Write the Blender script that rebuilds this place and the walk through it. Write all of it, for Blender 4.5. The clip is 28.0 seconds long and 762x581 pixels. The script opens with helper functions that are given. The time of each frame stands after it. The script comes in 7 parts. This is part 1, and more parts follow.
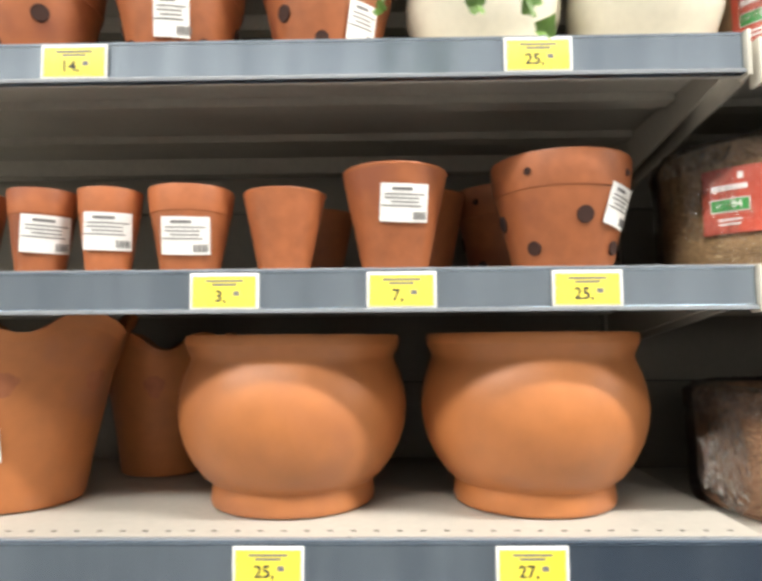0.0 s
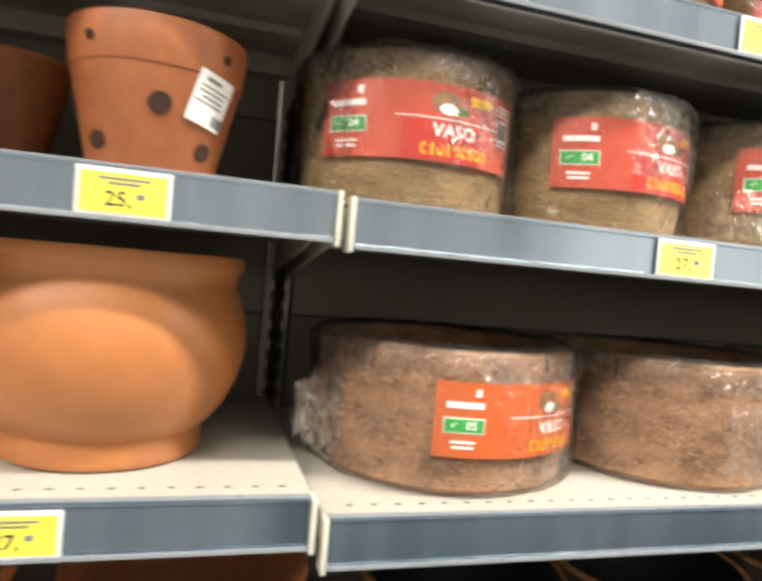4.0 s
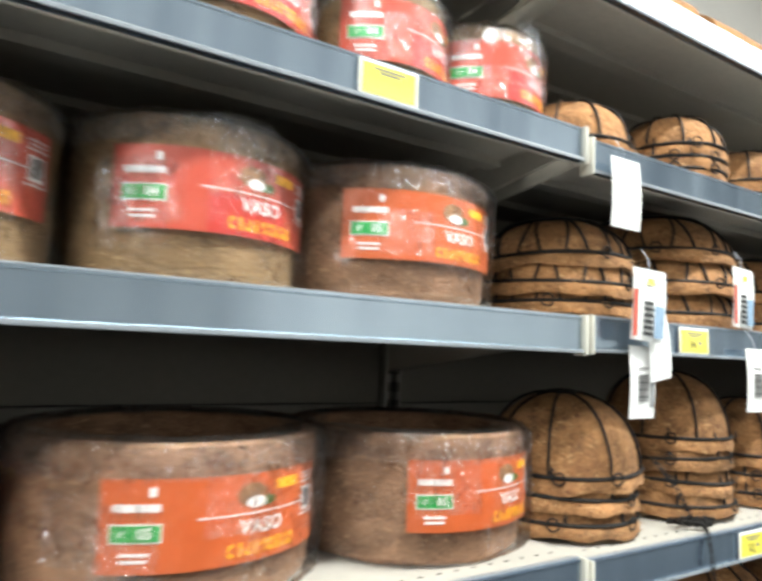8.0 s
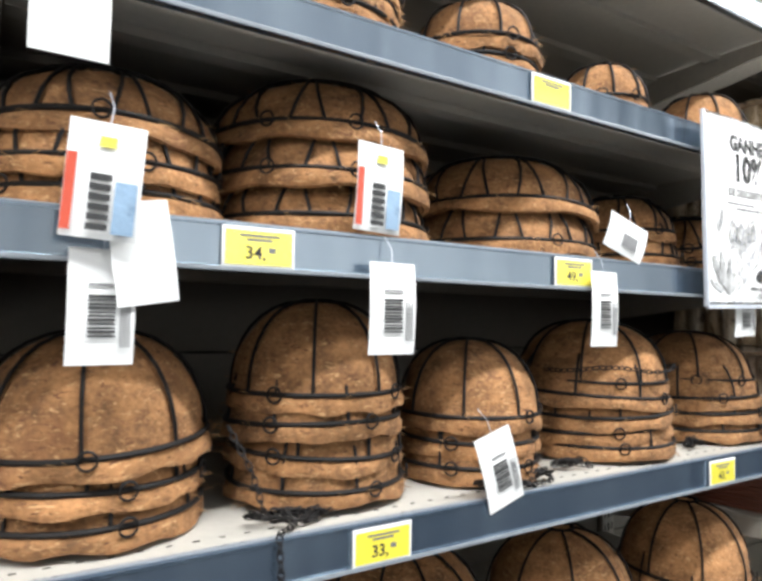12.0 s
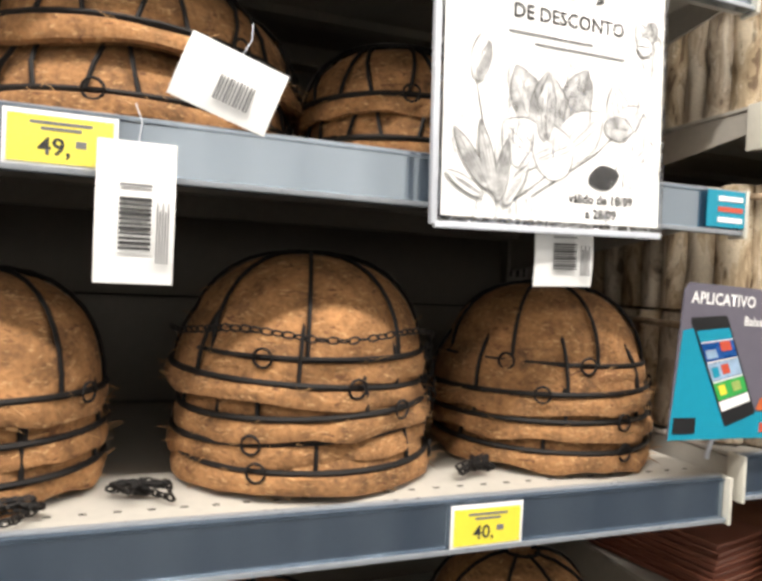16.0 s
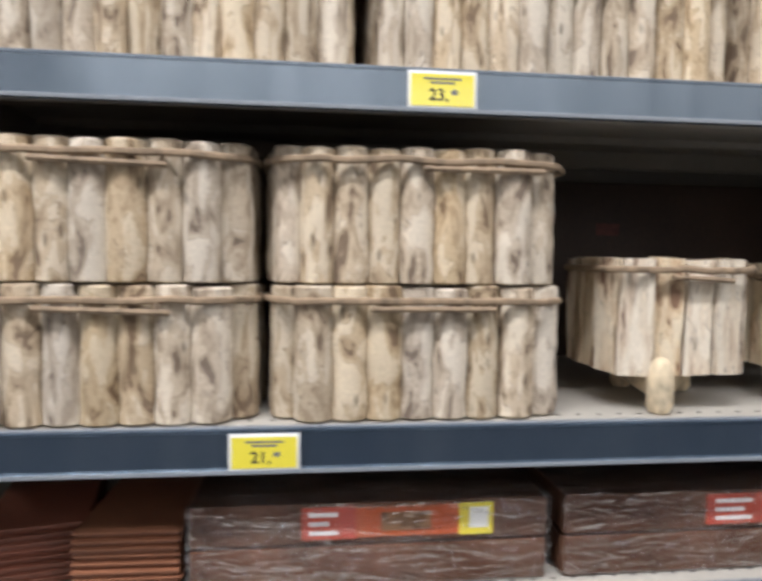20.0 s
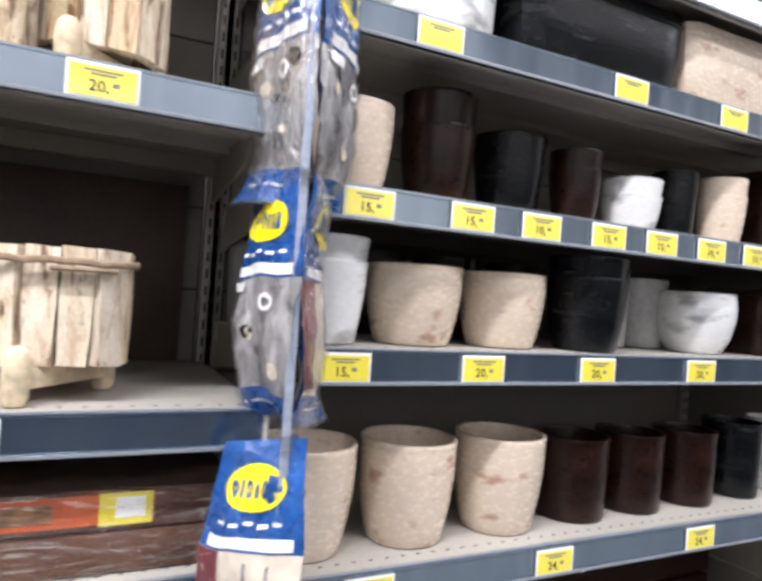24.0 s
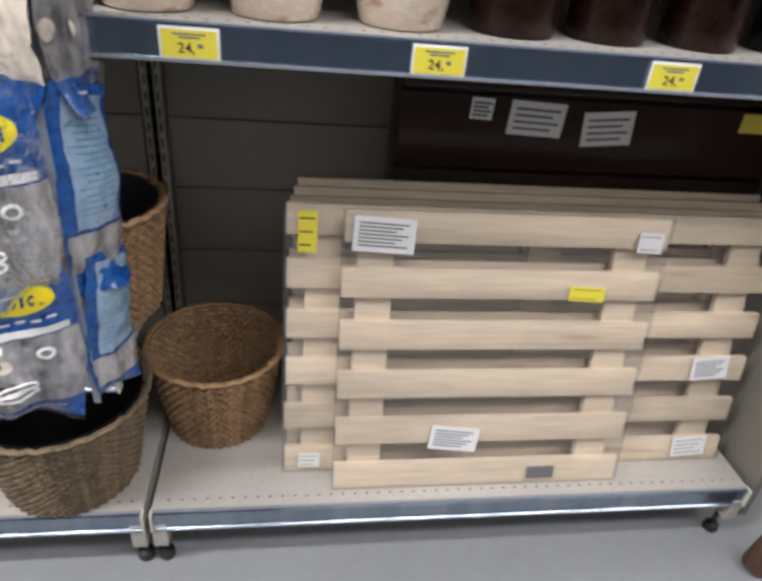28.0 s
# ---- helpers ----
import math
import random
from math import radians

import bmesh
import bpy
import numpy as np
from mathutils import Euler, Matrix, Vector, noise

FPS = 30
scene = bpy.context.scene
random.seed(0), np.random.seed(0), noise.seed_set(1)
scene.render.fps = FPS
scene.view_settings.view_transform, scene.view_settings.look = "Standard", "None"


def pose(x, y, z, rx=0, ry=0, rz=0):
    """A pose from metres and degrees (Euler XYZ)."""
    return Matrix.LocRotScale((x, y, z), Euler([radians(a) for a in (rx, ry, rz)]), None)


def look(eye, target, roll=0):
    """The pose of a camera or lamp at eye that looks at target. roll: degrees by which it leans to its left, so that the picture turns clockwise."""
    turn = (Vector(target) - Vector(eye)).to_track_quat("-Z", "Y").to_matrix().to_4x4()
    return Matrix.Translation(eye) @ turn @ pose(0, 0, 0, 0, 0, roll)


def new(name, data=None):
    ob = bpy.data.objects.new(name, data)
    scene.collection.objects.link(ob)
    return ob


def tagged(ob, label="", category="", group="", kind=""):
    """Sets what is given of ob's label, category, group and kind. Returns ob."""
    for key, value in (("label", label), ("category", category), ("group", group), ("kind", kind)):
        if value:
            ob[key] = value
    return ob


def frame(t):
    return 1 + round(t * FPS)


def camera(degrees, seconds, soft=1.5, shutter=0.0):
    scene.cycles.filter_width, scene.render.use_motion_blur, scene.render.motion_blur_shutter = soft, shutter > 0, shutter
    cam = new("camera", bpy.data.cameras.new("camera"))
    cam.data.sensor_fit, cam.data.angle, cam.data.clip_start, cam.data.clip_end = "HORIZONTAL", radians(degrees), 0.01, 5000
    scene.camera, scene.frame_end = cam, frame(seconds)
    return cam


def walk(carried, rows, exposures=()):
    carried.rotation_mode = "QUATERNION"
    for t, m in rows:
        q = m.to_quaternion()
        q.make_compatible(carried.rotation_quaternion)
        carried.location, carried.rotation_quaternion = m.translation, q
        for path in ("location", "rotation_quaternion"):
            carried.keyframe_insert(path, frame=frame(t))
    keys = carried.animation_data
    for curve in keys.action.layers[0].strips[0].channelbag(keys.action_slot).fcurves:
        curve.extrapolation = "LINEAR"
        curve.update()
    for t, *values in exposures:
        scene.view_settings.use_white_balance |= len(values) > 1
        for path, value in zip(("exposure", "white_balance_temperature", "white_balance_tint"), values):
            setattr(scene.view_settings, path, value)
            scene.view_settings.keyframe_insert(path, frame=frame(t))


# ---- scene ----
cam = camera(63.2, 28.0, soft=3.4, shutter=0.6)
PATH = [
    (0, (-0.393, -0.662, 1.53), (-0.432, 1.331, 1.688), -0.4),
    (0.5, (-0.353, -0.662, 1.541), (-0.341, 1.335, 1.647), -0.3),
    (1, (-0.336, -0.673, 1.531), (-0.296, 1.324, 1.63), -0.1),
    (1.5, (-0.33, -0.669, 1.533), (-0.285, 1.329, 1.597), -0.4),
    (2, (-0.322, -0.668, 1.529), (-0.282, 1.331, 1.598), -0.3),
    (2.5, (-0.307, -0.67, 1.53), (-0.235, 1.328, 1.589), -0.3),
    (3, (-0.267, -0.656, 1.521), (-0.185, 1.342, 1.477), 1.7),
    (3.5, (-0.185, -0.612, 1.541), (0.138, 1.36, 1.479), 3.8),
    (5.5, (0.056, -0.46, 1.504), (0.887, 1.359, 1.482), 5.9),
    (6, (0.176, -0.539, 1.513), (0.976, 1.294, 1.523), 5.3),
    (6.5, (0.283, -0.598, 1.525), (1.091, 1.232, 1.506), 5.9),
    (7, (0.4, -0.651, 1.527), (1.216, 1.175, 1.491), 4),
    (7.5, (0.561, -0.615, 1.516), (1.478, 1.159, 1.634), 2.8),
    (8, (0.685, -0.541, 1.542), (1.733, 1.15, 1.752), 2.1),
    (8.5, (0.779, -0.516, 1.522), (1.953, 1.097, 1.658), 0.7),
    (9, (0.825, -0.537, 1.521), (1.93, 1.124, 1.661), 1.9),
    (9.5, (0.892, -0.6, 1.538), (1.787, 1.184, 1.663), 3.5),
    (10, (0.994, -0.69, 1.521), (1.948, 1.064, 1.647), 2.7),
    (10.5, (1.086, -0.729, 1.497), (2.157, 0.96, 1.553), 0.9),
    (11, (1.171, -0.674, 1.509), (2.286, 0.986, 1.56), 3.1),
    (11.5, (1.27, -0.573, 1.513), (2.389, 1.082, 1.619), 0.8),
    (13.5, (1.55, -0.585, 1.516), (2.365, 1.242, 1.534), 3.1),
    (14, (1.676, -0.648, 1.492), (2.455, 1.194, 1.495), 1.6),
    (14.5, (1.833, -0.589, 1.501), (2.649, 1.237, 1.477), 3.7),
    (15, (1.954, -0.509, 1.511), (2.724, 1.336, 1.551), 3.8),
    (15.5, (2.027, -0.483, 1.493), (2.83, 1.349, 1.483), 1.7),
    (16, (2.08, -0.499, 1.493), (2.755, 1.384, 1.456), 2.7),
    (16.5, (2.159, -0.565, 1.521), (2.668, 1.369, 1.488), 3.6),
    (17, (2.303, -0.647, 1.486), (2.67, 1.319, 1.519), 2.7),
    (17.5, (2.439, -0.651, 1.507), (2.952, 1.279, 1.411), 3.3),
    (18, (2.612, -0.622, 1.510), (3.107, 1.315, 1.496), 3.1),
    (18.5, (2.751, -0.593, 1.503), (3.344, 1.317, 1.519), 0.8),
    (19, (2.86, -0.594, 1.493), (3.34, 1.347, 1.502), 0.3),
    (19.5, (2.982, -0.622, 1.51), (3.27, 1.355, 1.434), 1.8),
    (20, (3.083, -0.658, 1.503), (3.313, 1.326, 1.392), 0.7),
    (20.5, (3.219, -0.631, 1.489), (3.653, 1.321, 1.432), 2.4),
    (21, (3.366, -0.576, 1.479), (3.902, 1.351, 1.503), 2.6),
    (21.5, (3.442, -0.56, 1.465), (4.171, 1.303, 1.44), 4.1),
    (22, (3.477, -0.595, 1.465), (4.302, 1.226, 1.444), 4.6),
    (22.5, (3.559, -0.677, 1.476), (4.519, 1.078, 1.49), 4.6),
    (24.5, (3.893, -0.747, 1.473), (4.74, 1.065, 1.486), 3.9),
    (25, (4.005, -0.693, 1.48), (4.841, 1.123, 1.54), 3.5),
    (25.5, (4.066, -0.693, 1.46), (4.74, 1.19, 1.45), 1.2),
    (26, (4.165, -0.746, 1.384), (4.534, 1.219, 1.305), 2.6),
    (26.5, (4.253, -0.81, 1.304), (4.629, 1.11, 0.888), 4.6),
    (27, (4.289, -0.842, 1.244), (4.72, 0.922, 0.405), 6.1),
    (27.5, (4.3, -0.843, 1.233), (4.665, 0.812, 0.171), 5.1),
    (28, (4.289, -0.847, 1.244), (4.587, 0.824, 0.186), 6.1),
]
EXPOSURES = [(0, -0.05, 6700, 10), (1.5, -0.12, 6900, 10), (3, 0.05, 7050, 10), (6, -0.25, 6500, 4), (9, -0.32, 6100, 4), (11, -0.45, 6000, 8), (14, -0.38, 6500, 10), (15, -0.4, 6800, 11), (17, -0.75, 6700, 13), (18.5, -1.0, 6400, 13), (20, -1.0, 6100, 14), (21, -0.4, 5800, 13), (22, -0.28, 5800, 13), (25, -0.45, 6100, 18), (27, -0.3, 6100, 16), (28, -0.85, 6100, 16)]
walk(cam, [(t, look(e, g, r)) for t, e, g, r in PATH], EXPOSURES)

# ---- world and lamps ----
world = bpy.data.worlds.new("world")
scene.world = world
world.use_nodes = True
world.node_tree.nodes["Background"].inputs[0].default_value = (1.0, 0.97, 0.92, 1)
world.node_tree.nodes["Background"].inputs[1].default_value = 0.02


def tube_row(x, y, length, power, wide, warm=(1.0, 0.975, 0.94)):
    """A row of ceiling tubes: one long, narrow area lamp just under its housing."""
    data = bpy.data.lights.new("ceiling_tube_light", "AREA")
    data.shape, data.size, data.size_y = "RECTANGLE", length, wide
    data.energy, data.color = power, warm
    ob = new("ceiling_tube_light", data)
    ob.location = (x, y, 3.93)
    return ob


tube_row(2.05, -1.2, 3.3, 310, 0.16)
tube_row(-2.55, -2.05, 4.7, 290, 0.45)
tube_row(6.75, -2.05, 5.1, 275, 0.45)
# Unseen rows added behind the aisle so the upper rails mirror something bright.
for lamp_y in (-3.4, -4.2, -5.0):
    tube_row(1.4, lamp_y, 11.0, 22, 0.45)
for lamp_y in (-7.0, -9.2, -11.4, -13.6):
    tube_row(1.4, lamp_y, 11.0, 40, 0.2)

# ---- materials ----
def material(name, color, rough=0.6, metal=0.0, vary=0.12, scale=9.0, fine=90.0, bump=0.12, dist=0.003, dark=None,
             stretch=(1, 1, 1), coat=0.0, spots=0.0, spot_color=(0.1, 0.05, 0.03), spot_scale=14.0, island=False, each=0.0, spot_edge=None, fleck=None):
    """Painted or natural surface: colour varied at two scales, fine relief, and optional stains."""
    m = bpy.data.materials.new(name)
    m.use_nodes = True
    nt = m.node_tree
    n, li = nt.nodes, nt.links
    bsdf = n["Principled BSDF"]
    tc, mp = n.new("ShaderNodeTexCoord"), n.new("ShaderNodeMapping")
    mp.inputs["Scale"].default_value = stretch
    li.new(tc.outputs["Object"], mp.inputs["Vector"])
    if each > 0 and not island:
        shift, info = n.new("ShaderNodeVectorMath"), n.new("ShaderNodeObjectInfo")
        shift.operation = "SCALE"
        shift.inputs[0].default_value = (17.0, 29.0, 41.0)
        li.new(info.outputs["Random"], shift.inputs["Scale"])
        li.new(shift.outputs[0], mp.inputs["Location"])
    big, small = n.new("ShaderNodeTexNoise"), n.new("ShaderNodeTexNoise")
    for node, s in ((big, scale), (small, fine)):
        node.inputs["Scale"].default_value = s
        node.inputs["Detail"].default_value = 4
        li.new(mp.outputs["Vector"], node.inputs["Vector"])
    mix = n.new("ShaderNodeMix")
    mix.data_type = "FLOAT"
    mix.inputs[0].default_value = 0.4
    li.new(big.outputs["Fac"], mix.inputs[2])
    li.new(small.outputs["Fac"], mix.inputs[3])
    ramp = n.new("ShaderNodeValToRGB")
    lo = dark if dark else tuple(c * (1 - 2.2 * vary) for c in color)
    hi = tuple(min(1, c * (1 + vary)) for c in color)
    ramp.color_ramp.elements[0].position, ramp.color_ramp.elements[1].position = 0.32, 0.66
    ramp.color_ramp.elements[0].color, ramp.color_ramp.elements[1].color = (*lo, 1), (*hi, 1)
    li.new(mix.outputs[0], ramp.inputs["Fac"])
    col = ramp.outputs["Color"]
    if spots > 0:
        sp = n.new("ShaderNodeTexNoise")
        sp.inputs["Scale"].default_value = spot_scale
        sp.inputs["Detail"].default_value = 3
        li.new(mp.outputs["Vector"], sp.inputs["Vector"])
        sr = n.new("ShaderNodeMapRange")
        sr.inputs[1].default_value, sr.inputs[2].default_value = 0.72 - spots, (0.80 - spots * 0.7 if spot_edge is None else 0.72 - spots + spot_edge)
        li.new(sp.outputs["Fac"], sr.inputs[0])
        sm = n.new("ShaderNodeMix")
        sm.data_type = "RGBA"
        sm.inputs[7].default_value = (*spot_color, 1)
        li.new(sr.outputs[0], sm.inputs[0])
        li.new(col, sm.inputs[6])
        col = sm.outputs[2]
        if spot_edge is not None:
            cmp, om = n.new("ShaderNodeMath"), n.new("ShaderNodeMix")
            cmp.operation = "COMPARE"
            cmp.inputs[1].default_value, cmp.inputs[2].default_value = 0.72 - spots, 0.010
            om.data_type = "RGBA"
            om.inputs[7].default_value = (0.17, 0.105, 0.06, 1)
            ol = n.new("ShaderNodeMath")
            ol.operation = "MULTIPLY"
            ol.inputs[1].default_value = 0.55
            li.new(sp.outputs["Fac"], cmp.inputs[0])
            li.new(cmp.outputs[0], ol.inputs[0])
            li.new(ol.outputs[0], om.inputs[0])
            li.new(col, om.inputs[6])
            col = om.outputs[2]
    if fleck:
        fm = n.new("ShaderNodeMapping")
        fm.inputs["Scale"].default_value = (1.0, 1.0, 3.2)
        fm.inputs["Rotation"].default_value = (0.5, 0.4, 0.0)
        li.new(tc.outputs["Object"], fm.inputs["Vector"])
        for size, lo, tone in ((95.0, 0.60, fleck[0]), (70.0, 0.61, fleck[1])):
            fz, fr, fx = n.new("ShaderNodeTexNoise"), n.new("ShaderNodeMapRange"), n.new("ShaderNodeMix")
            fz.inputs["Scale"].default_value, fz.inputs["Detail"].default_value, fz.inputs["Distortion"].default_value = size, 3, 1.2
            li.new(fm.outputs["Vector"], fz.inputs["Vector"])
            fr.inputs[1].default_value, fr.inputs[2].default_value = lo, lo + 0.07
            li.new(fz.outputs["Fac"], fr.inputs[0])
            fx.data_type = "RGBA"
            fx.inputs[7].default_value = (*tone, 1)
            li.new(fr.outputs[0], fx.inputs[0])
            li.new(col, fx.inputs[6])
            col = fx.outputs[2]
    if each > 0:
        oi, hs, mr = n.new("ShaderNodeObjectInfo"), n.new("ShaderNodeHueSaturation"), n.new("ShaderNodeMapRange")
        mr.inputs[3].default_value, mr.inputs[4].default_value = 1 - each, 1 + each
        rnd = oi.outputs["Random"]
        if island:
            rnd = n.new("ShaderNodeNewGeometry").outputs["Random Per Island"]
        li.new(rnd, mr.inputs[0])
        li.new(mr.outputs[0], hs.inputs["Value"])
        li.new(col, hs.inputs["Color"])
        col = hs.outputs["Color"]
    li.new(col, bsdf.inputs["Base Color"])
    rr = n.new("ShaderNodeMapRange")
    rr.inputs[3].default_value, rr.inputs[4].default_value = max(0.02, rough - 0.08), min(1, rough + 0.08)
    li.new(small.outputs["Fac"], rr.inputs[0])
    li.new(rr.outputs[0], bsdf.inputs["Roughness"])
    bsdf.inputs["Metallic"].default_value = metal
    bsdf.inputs["Coat Weight"].default_value = coat
    bsdf.inputs["Coat Roughness"].default_value = 0.08
    if bump > 0:
        bp = n.new("ShaderNodeBump")
        bp.inputs["Strength"].default_value, bp.inputs["Distance"].default_value = bump, dist
        li.new(mix.outputs[0], bp.inputs["Height"])
        li.new(bp.outputs["Normal"], bsdf.inputs["Normal"])
    return m


def film_material(name, rough=0.12, tint=(1, 1, 1), clear=0.945, crease=32.0, deep=0.024, ior=2.1, most=0.9, folds=2.5, stretch=(1, 1, 0.45), even=False):
    """Thin clear wrapping film: mostly see-through, with sharp glints on its creases."""
    m = bpy.data.materials.new(name)
    m.use_nodes = True
    n, li = m.node_tree.nodes, m.node_tree.links
    n.remove(n["Principled BSDF"])
    tr, gl, mx = n.new("ShaderNodeBsdfTransparent"), n.new("ShaderNodeBsdfGlossy"), n.new("ShaderNodeMixShader")
    tr.inputs[0].default_value = (*tint, 1)
    gl.inputs["Roughness"].default_value = rough
    tc, nz, bp, nr = n.new("ShaderNodeTexCoord"), n.new("ShaderNodeTexNoise"), n.new("ShaderNodeBump"), n.new("ShaderNodeMapRange")
    mp = n.new("ShaderNodeMapping")
    mp.inputs["Scale"].default_value = stretch
    li.new(tc.outputs["Object"], mp.inputs["Vector"])
    li.new(mp.outputs["Vector"], nz.inputs["Vector"])
    nz.inputs["Scale"].default_value, nz.inputs["Detail"].default_value = crease, folds
    nz.inputs["Distortion"].default_value = 2.6
    bp.inputs["Strength"].default_value, bp.inputs["Distance"].default_value = 1.0, deep
    patch, pr = n.new("ShaderNodeTexNoise"), n.new("ShaderNodeMapRange")
    patch.inputs["Scale"].default_value = 9.0
    pr.inputs[1].default_value, pr.inputs[2].default_value, pr.inputs[3].default_value = 0.45, 0.60, 0.15
    li.new(tc.outputs["Object"], patch.inputs["Vector"])
    li.new(patch.outputs["Fac"], pr.inputs[0])
    if not even:
        li.new(pr.outputs[0], bp.inputs["Strength"])
    li.new(nz.outputs["Fac"], bp.inputs["Height"])
    li.new(bp.outputs["Normal"], gl.inputs["Normal"])
    fr = n.new("ShaderNodeFresnel")
    fr.inputs["IOR"].default_value = ior
    li.new(bp.outputs["Normal"], fr.inputs["Normal"])
    nr.inputs[3].default_value, nr.inputs[4].default_value = 1 - clear, most
    li.new(fr.outputs[0], nr.inputs[0])
    li.new(nr.outputs[0], mx.inputs[0])
    li.new(tr.outputs[0], mx.inputs[1])
    li.new(gl.outputs[0], mx.inputs[2])
    li.new(mx.outputs[0], n["Material Output"].inputs["Surface"])
    return m


def rail_material(name, color, gloss=0.40):
    """Navy insert under a clear glossy cover with faint upright scuffs."""
    m = bpy.data.materials.new(name)
    m.use_nodes = True
    n, li = m.node_tree.nodes, m.node_tree.links
    n.remove(n["Principled BSDF"])
    df, gl, mx = n.new("ShaderNodeBsdfDiffuse"), n.new("ShaderNodeBsdfGlossy"), n.new("ShaderNodeMixShader")
    tc, mp, nz = n.new("ShaderNodeTexCoord"), n.new("ShaderNodeMapping"), n.new("ShaderNodeTexNoise")
    mp.inputs["Scale"].default_value = (1.0, 1.0, 0.12)
    li.new(tc.outputs["Object"], mp.inputs["Vector"])
    li.new(mp.outputs["Vector"], nz.inputs["Vector"])
    nz.inputs["Scale"].default_value, nz.inputs["Detail"].default_value = 22.0, 5
    rr, gr, bp = n.new("ShaderNodeMapRange"), n.new("ShaderNodeMapRange"), n.new("ShaderNodeBump")
    rr.inputs[3].default_value, rr.inputs[4].default_value = 0.08, 0.30
    gr.inputs[1].default_value, gr.inputs[2].default_value = 0.35, 0.65
    gr.inputs[3].default_value, gr.inputs[4].default_value = gloss * 0.82, gloss * 1.1
    li.new(nz.outputs["Fac"], rr.inputs[0])
    li.new(nz.outputs["Fac"], gr.inputs[0])
    li.new(rr.outputs[0], gl.inputs["Roughness"])
    bp.inputs["Strength"].default_value, bp.inputs["Distance"].default_value = 0.05, 0.002
    li.new(nz.outputs["Fac"], bp.inputs["Height"])
    li.new(bp.outputs["Normal"], gl.inputs["Normal"])
    df.inputs[0].default_value = (*color, 1)
    gl.inputs[0].default_value = (0.78, 0.90, 1.0, 1)
    li.new(gr.outputs[0], mx.inputs[0])
    li.new(df.outputs[0], mx.inputs[1])
    li.new(gl.outputs[0], mx.inputs[2])
    li.new(mx.outputs[0], n["Material Output"].inputs["Surface"])
    return m


def wood_material(name, tones, stretch, each, grey=0.42):
    """Peeled wood: pale sapwood, tan and grey-brown bast in soft-edged patches, dark knots, thin insect tracks and grain."""
    m = bpy.data.materials.new(name)
    m.use_nodes = True
    n, li = m.node_tree.nodes, m.node_tree.links
    bsdf = n["Principled BSDF"]
    tc, mp, info, shift = n.new("ShaderNodeTexCoord"), n.new("ShaderNodeMapping"), n.new("ShaderNodeObjectInfo"), n.new("ShaderNodeVectorMath")
    shift.operation = "SCALE"
    shift.inputs[0].default_value = (17.0, 29.0, 41.0)
    li.new(info.outputs["Random"], shift.inputs["Scale"])
    li.new(shift.outputs[0], mp.inputs["Location"])
    mp.inputs["Scale"].default_value = stretch
    li.new(tc.outputs["Object"], mp.inputs["Vector"])

    def cloud(scale, detail, bent=0.0, rough=0.55):
        z = n.new("ShaderNodeTexNoise")
        z.inputs["Scale"].default_value, z.inputs["Detail"].default_value = scale, detail
        z.inputs["Distortion"].default_value, z.inputs["Roughness"].default_value = bent, rough
        li.new(mp.outputs["Vector"], z.inputs["Vector"])
        return z.outputs["Fac"]

    def blend(fac, a, b):
        x = n.new("ShaderNodeMix")
        x.data_type = "RGBA"
        li.new(fac, x.inputs[0])
        li.new(a, x.inputs[6])
        if isinstance(b, tuple):
            x.inputs[7].default_value = (*b, 1)
        else:
            li.new(b, x.inputs[7])
        return x.outputs[2]

    def step(v, lo, hi, a=0.0, b=1.0):
        r = n.new("ShaderNodeMapRange")
        r.inputs[1].default_value, r.inputs[2].default_value, r.inputs[3].default_value, r.inputs[4].default_value = lo, hi, a, b
        li.new(v, r.inputs[0])
        return r.outputs[0]
    patch = cloud(5.0, 6, 0.7)
    ramp = n.new("ShaderNodeValToRGB")
    els = ramp.color_ramp.elements
    els[0].position, els[1].position = 0.37, 0.66
    els[0].color, els[1].color = (*tones[3], 1), (*tones[0], 1)
    for pos, tone in ((0.40, tones[2]), (0.435, tones[2]), (0.46, tones[1]), (0.515, tones[1]), (0.53, tones[0])):
        els.new(pos).color = (*tone, 1)
    li.new(patch, ramp.inputs["Fac"])
    col = ramp.outputs["Color"]
    grain = cloud(70.0, 4)
    spread = cloud(2.4, 2)
    cool = blend(step(spread, 0.45, 0.62, 0.0, grey), col, tuple(c * 0.9 for c in (tones[2][0], tones[2][0] * 0.86, tones[2][0] * 0.72)))
    # knots
    vo = n.new("ShaderNodeTexVoronoi")
    vo.inputs["Scale"].default_value = 4.6
    li.new(mp.outputs["Vector"], vo.inputs["Vector"])
    col = blend(step(vo.outputs["Distance"], 0.08, 0.16, 0.65, 0.0), cool, (0.07, 0.042, 0.026))
    # tracks along the edge of the bast
    cmp = n.new("ShaderNodeMath")
    cmp.operation = "COMPARE"
    cmp.inputs[1].default_value, cmp.inputs[2].default_value = 0.521, 0.007
    li.new(patch, cmp.inputs[0])
    fade = n.new("ShaderNodeMath")
    fade.operation = "MULTIPLY"
    li.new(cmp.outputs[0], fade.inputs[0])
    li.new(step(cloud(9.0, 2), 0.45, 0.6, 0.0, 0.7), fade.inputs[1])
    col = blend(fade.outputs[0], col, (0.15, 0.092, 0.055))
    hs, sat = n.new("ShaderNodeHueSaturation"), n.new("ShaderNodeMath")
    mr = step(info.outputs["Random"], 0.0, 1.0, 1 - each, 1 + each)
    gm = n.new("ShaderNodeMath")
    gm.operation = "MULTIPLY"
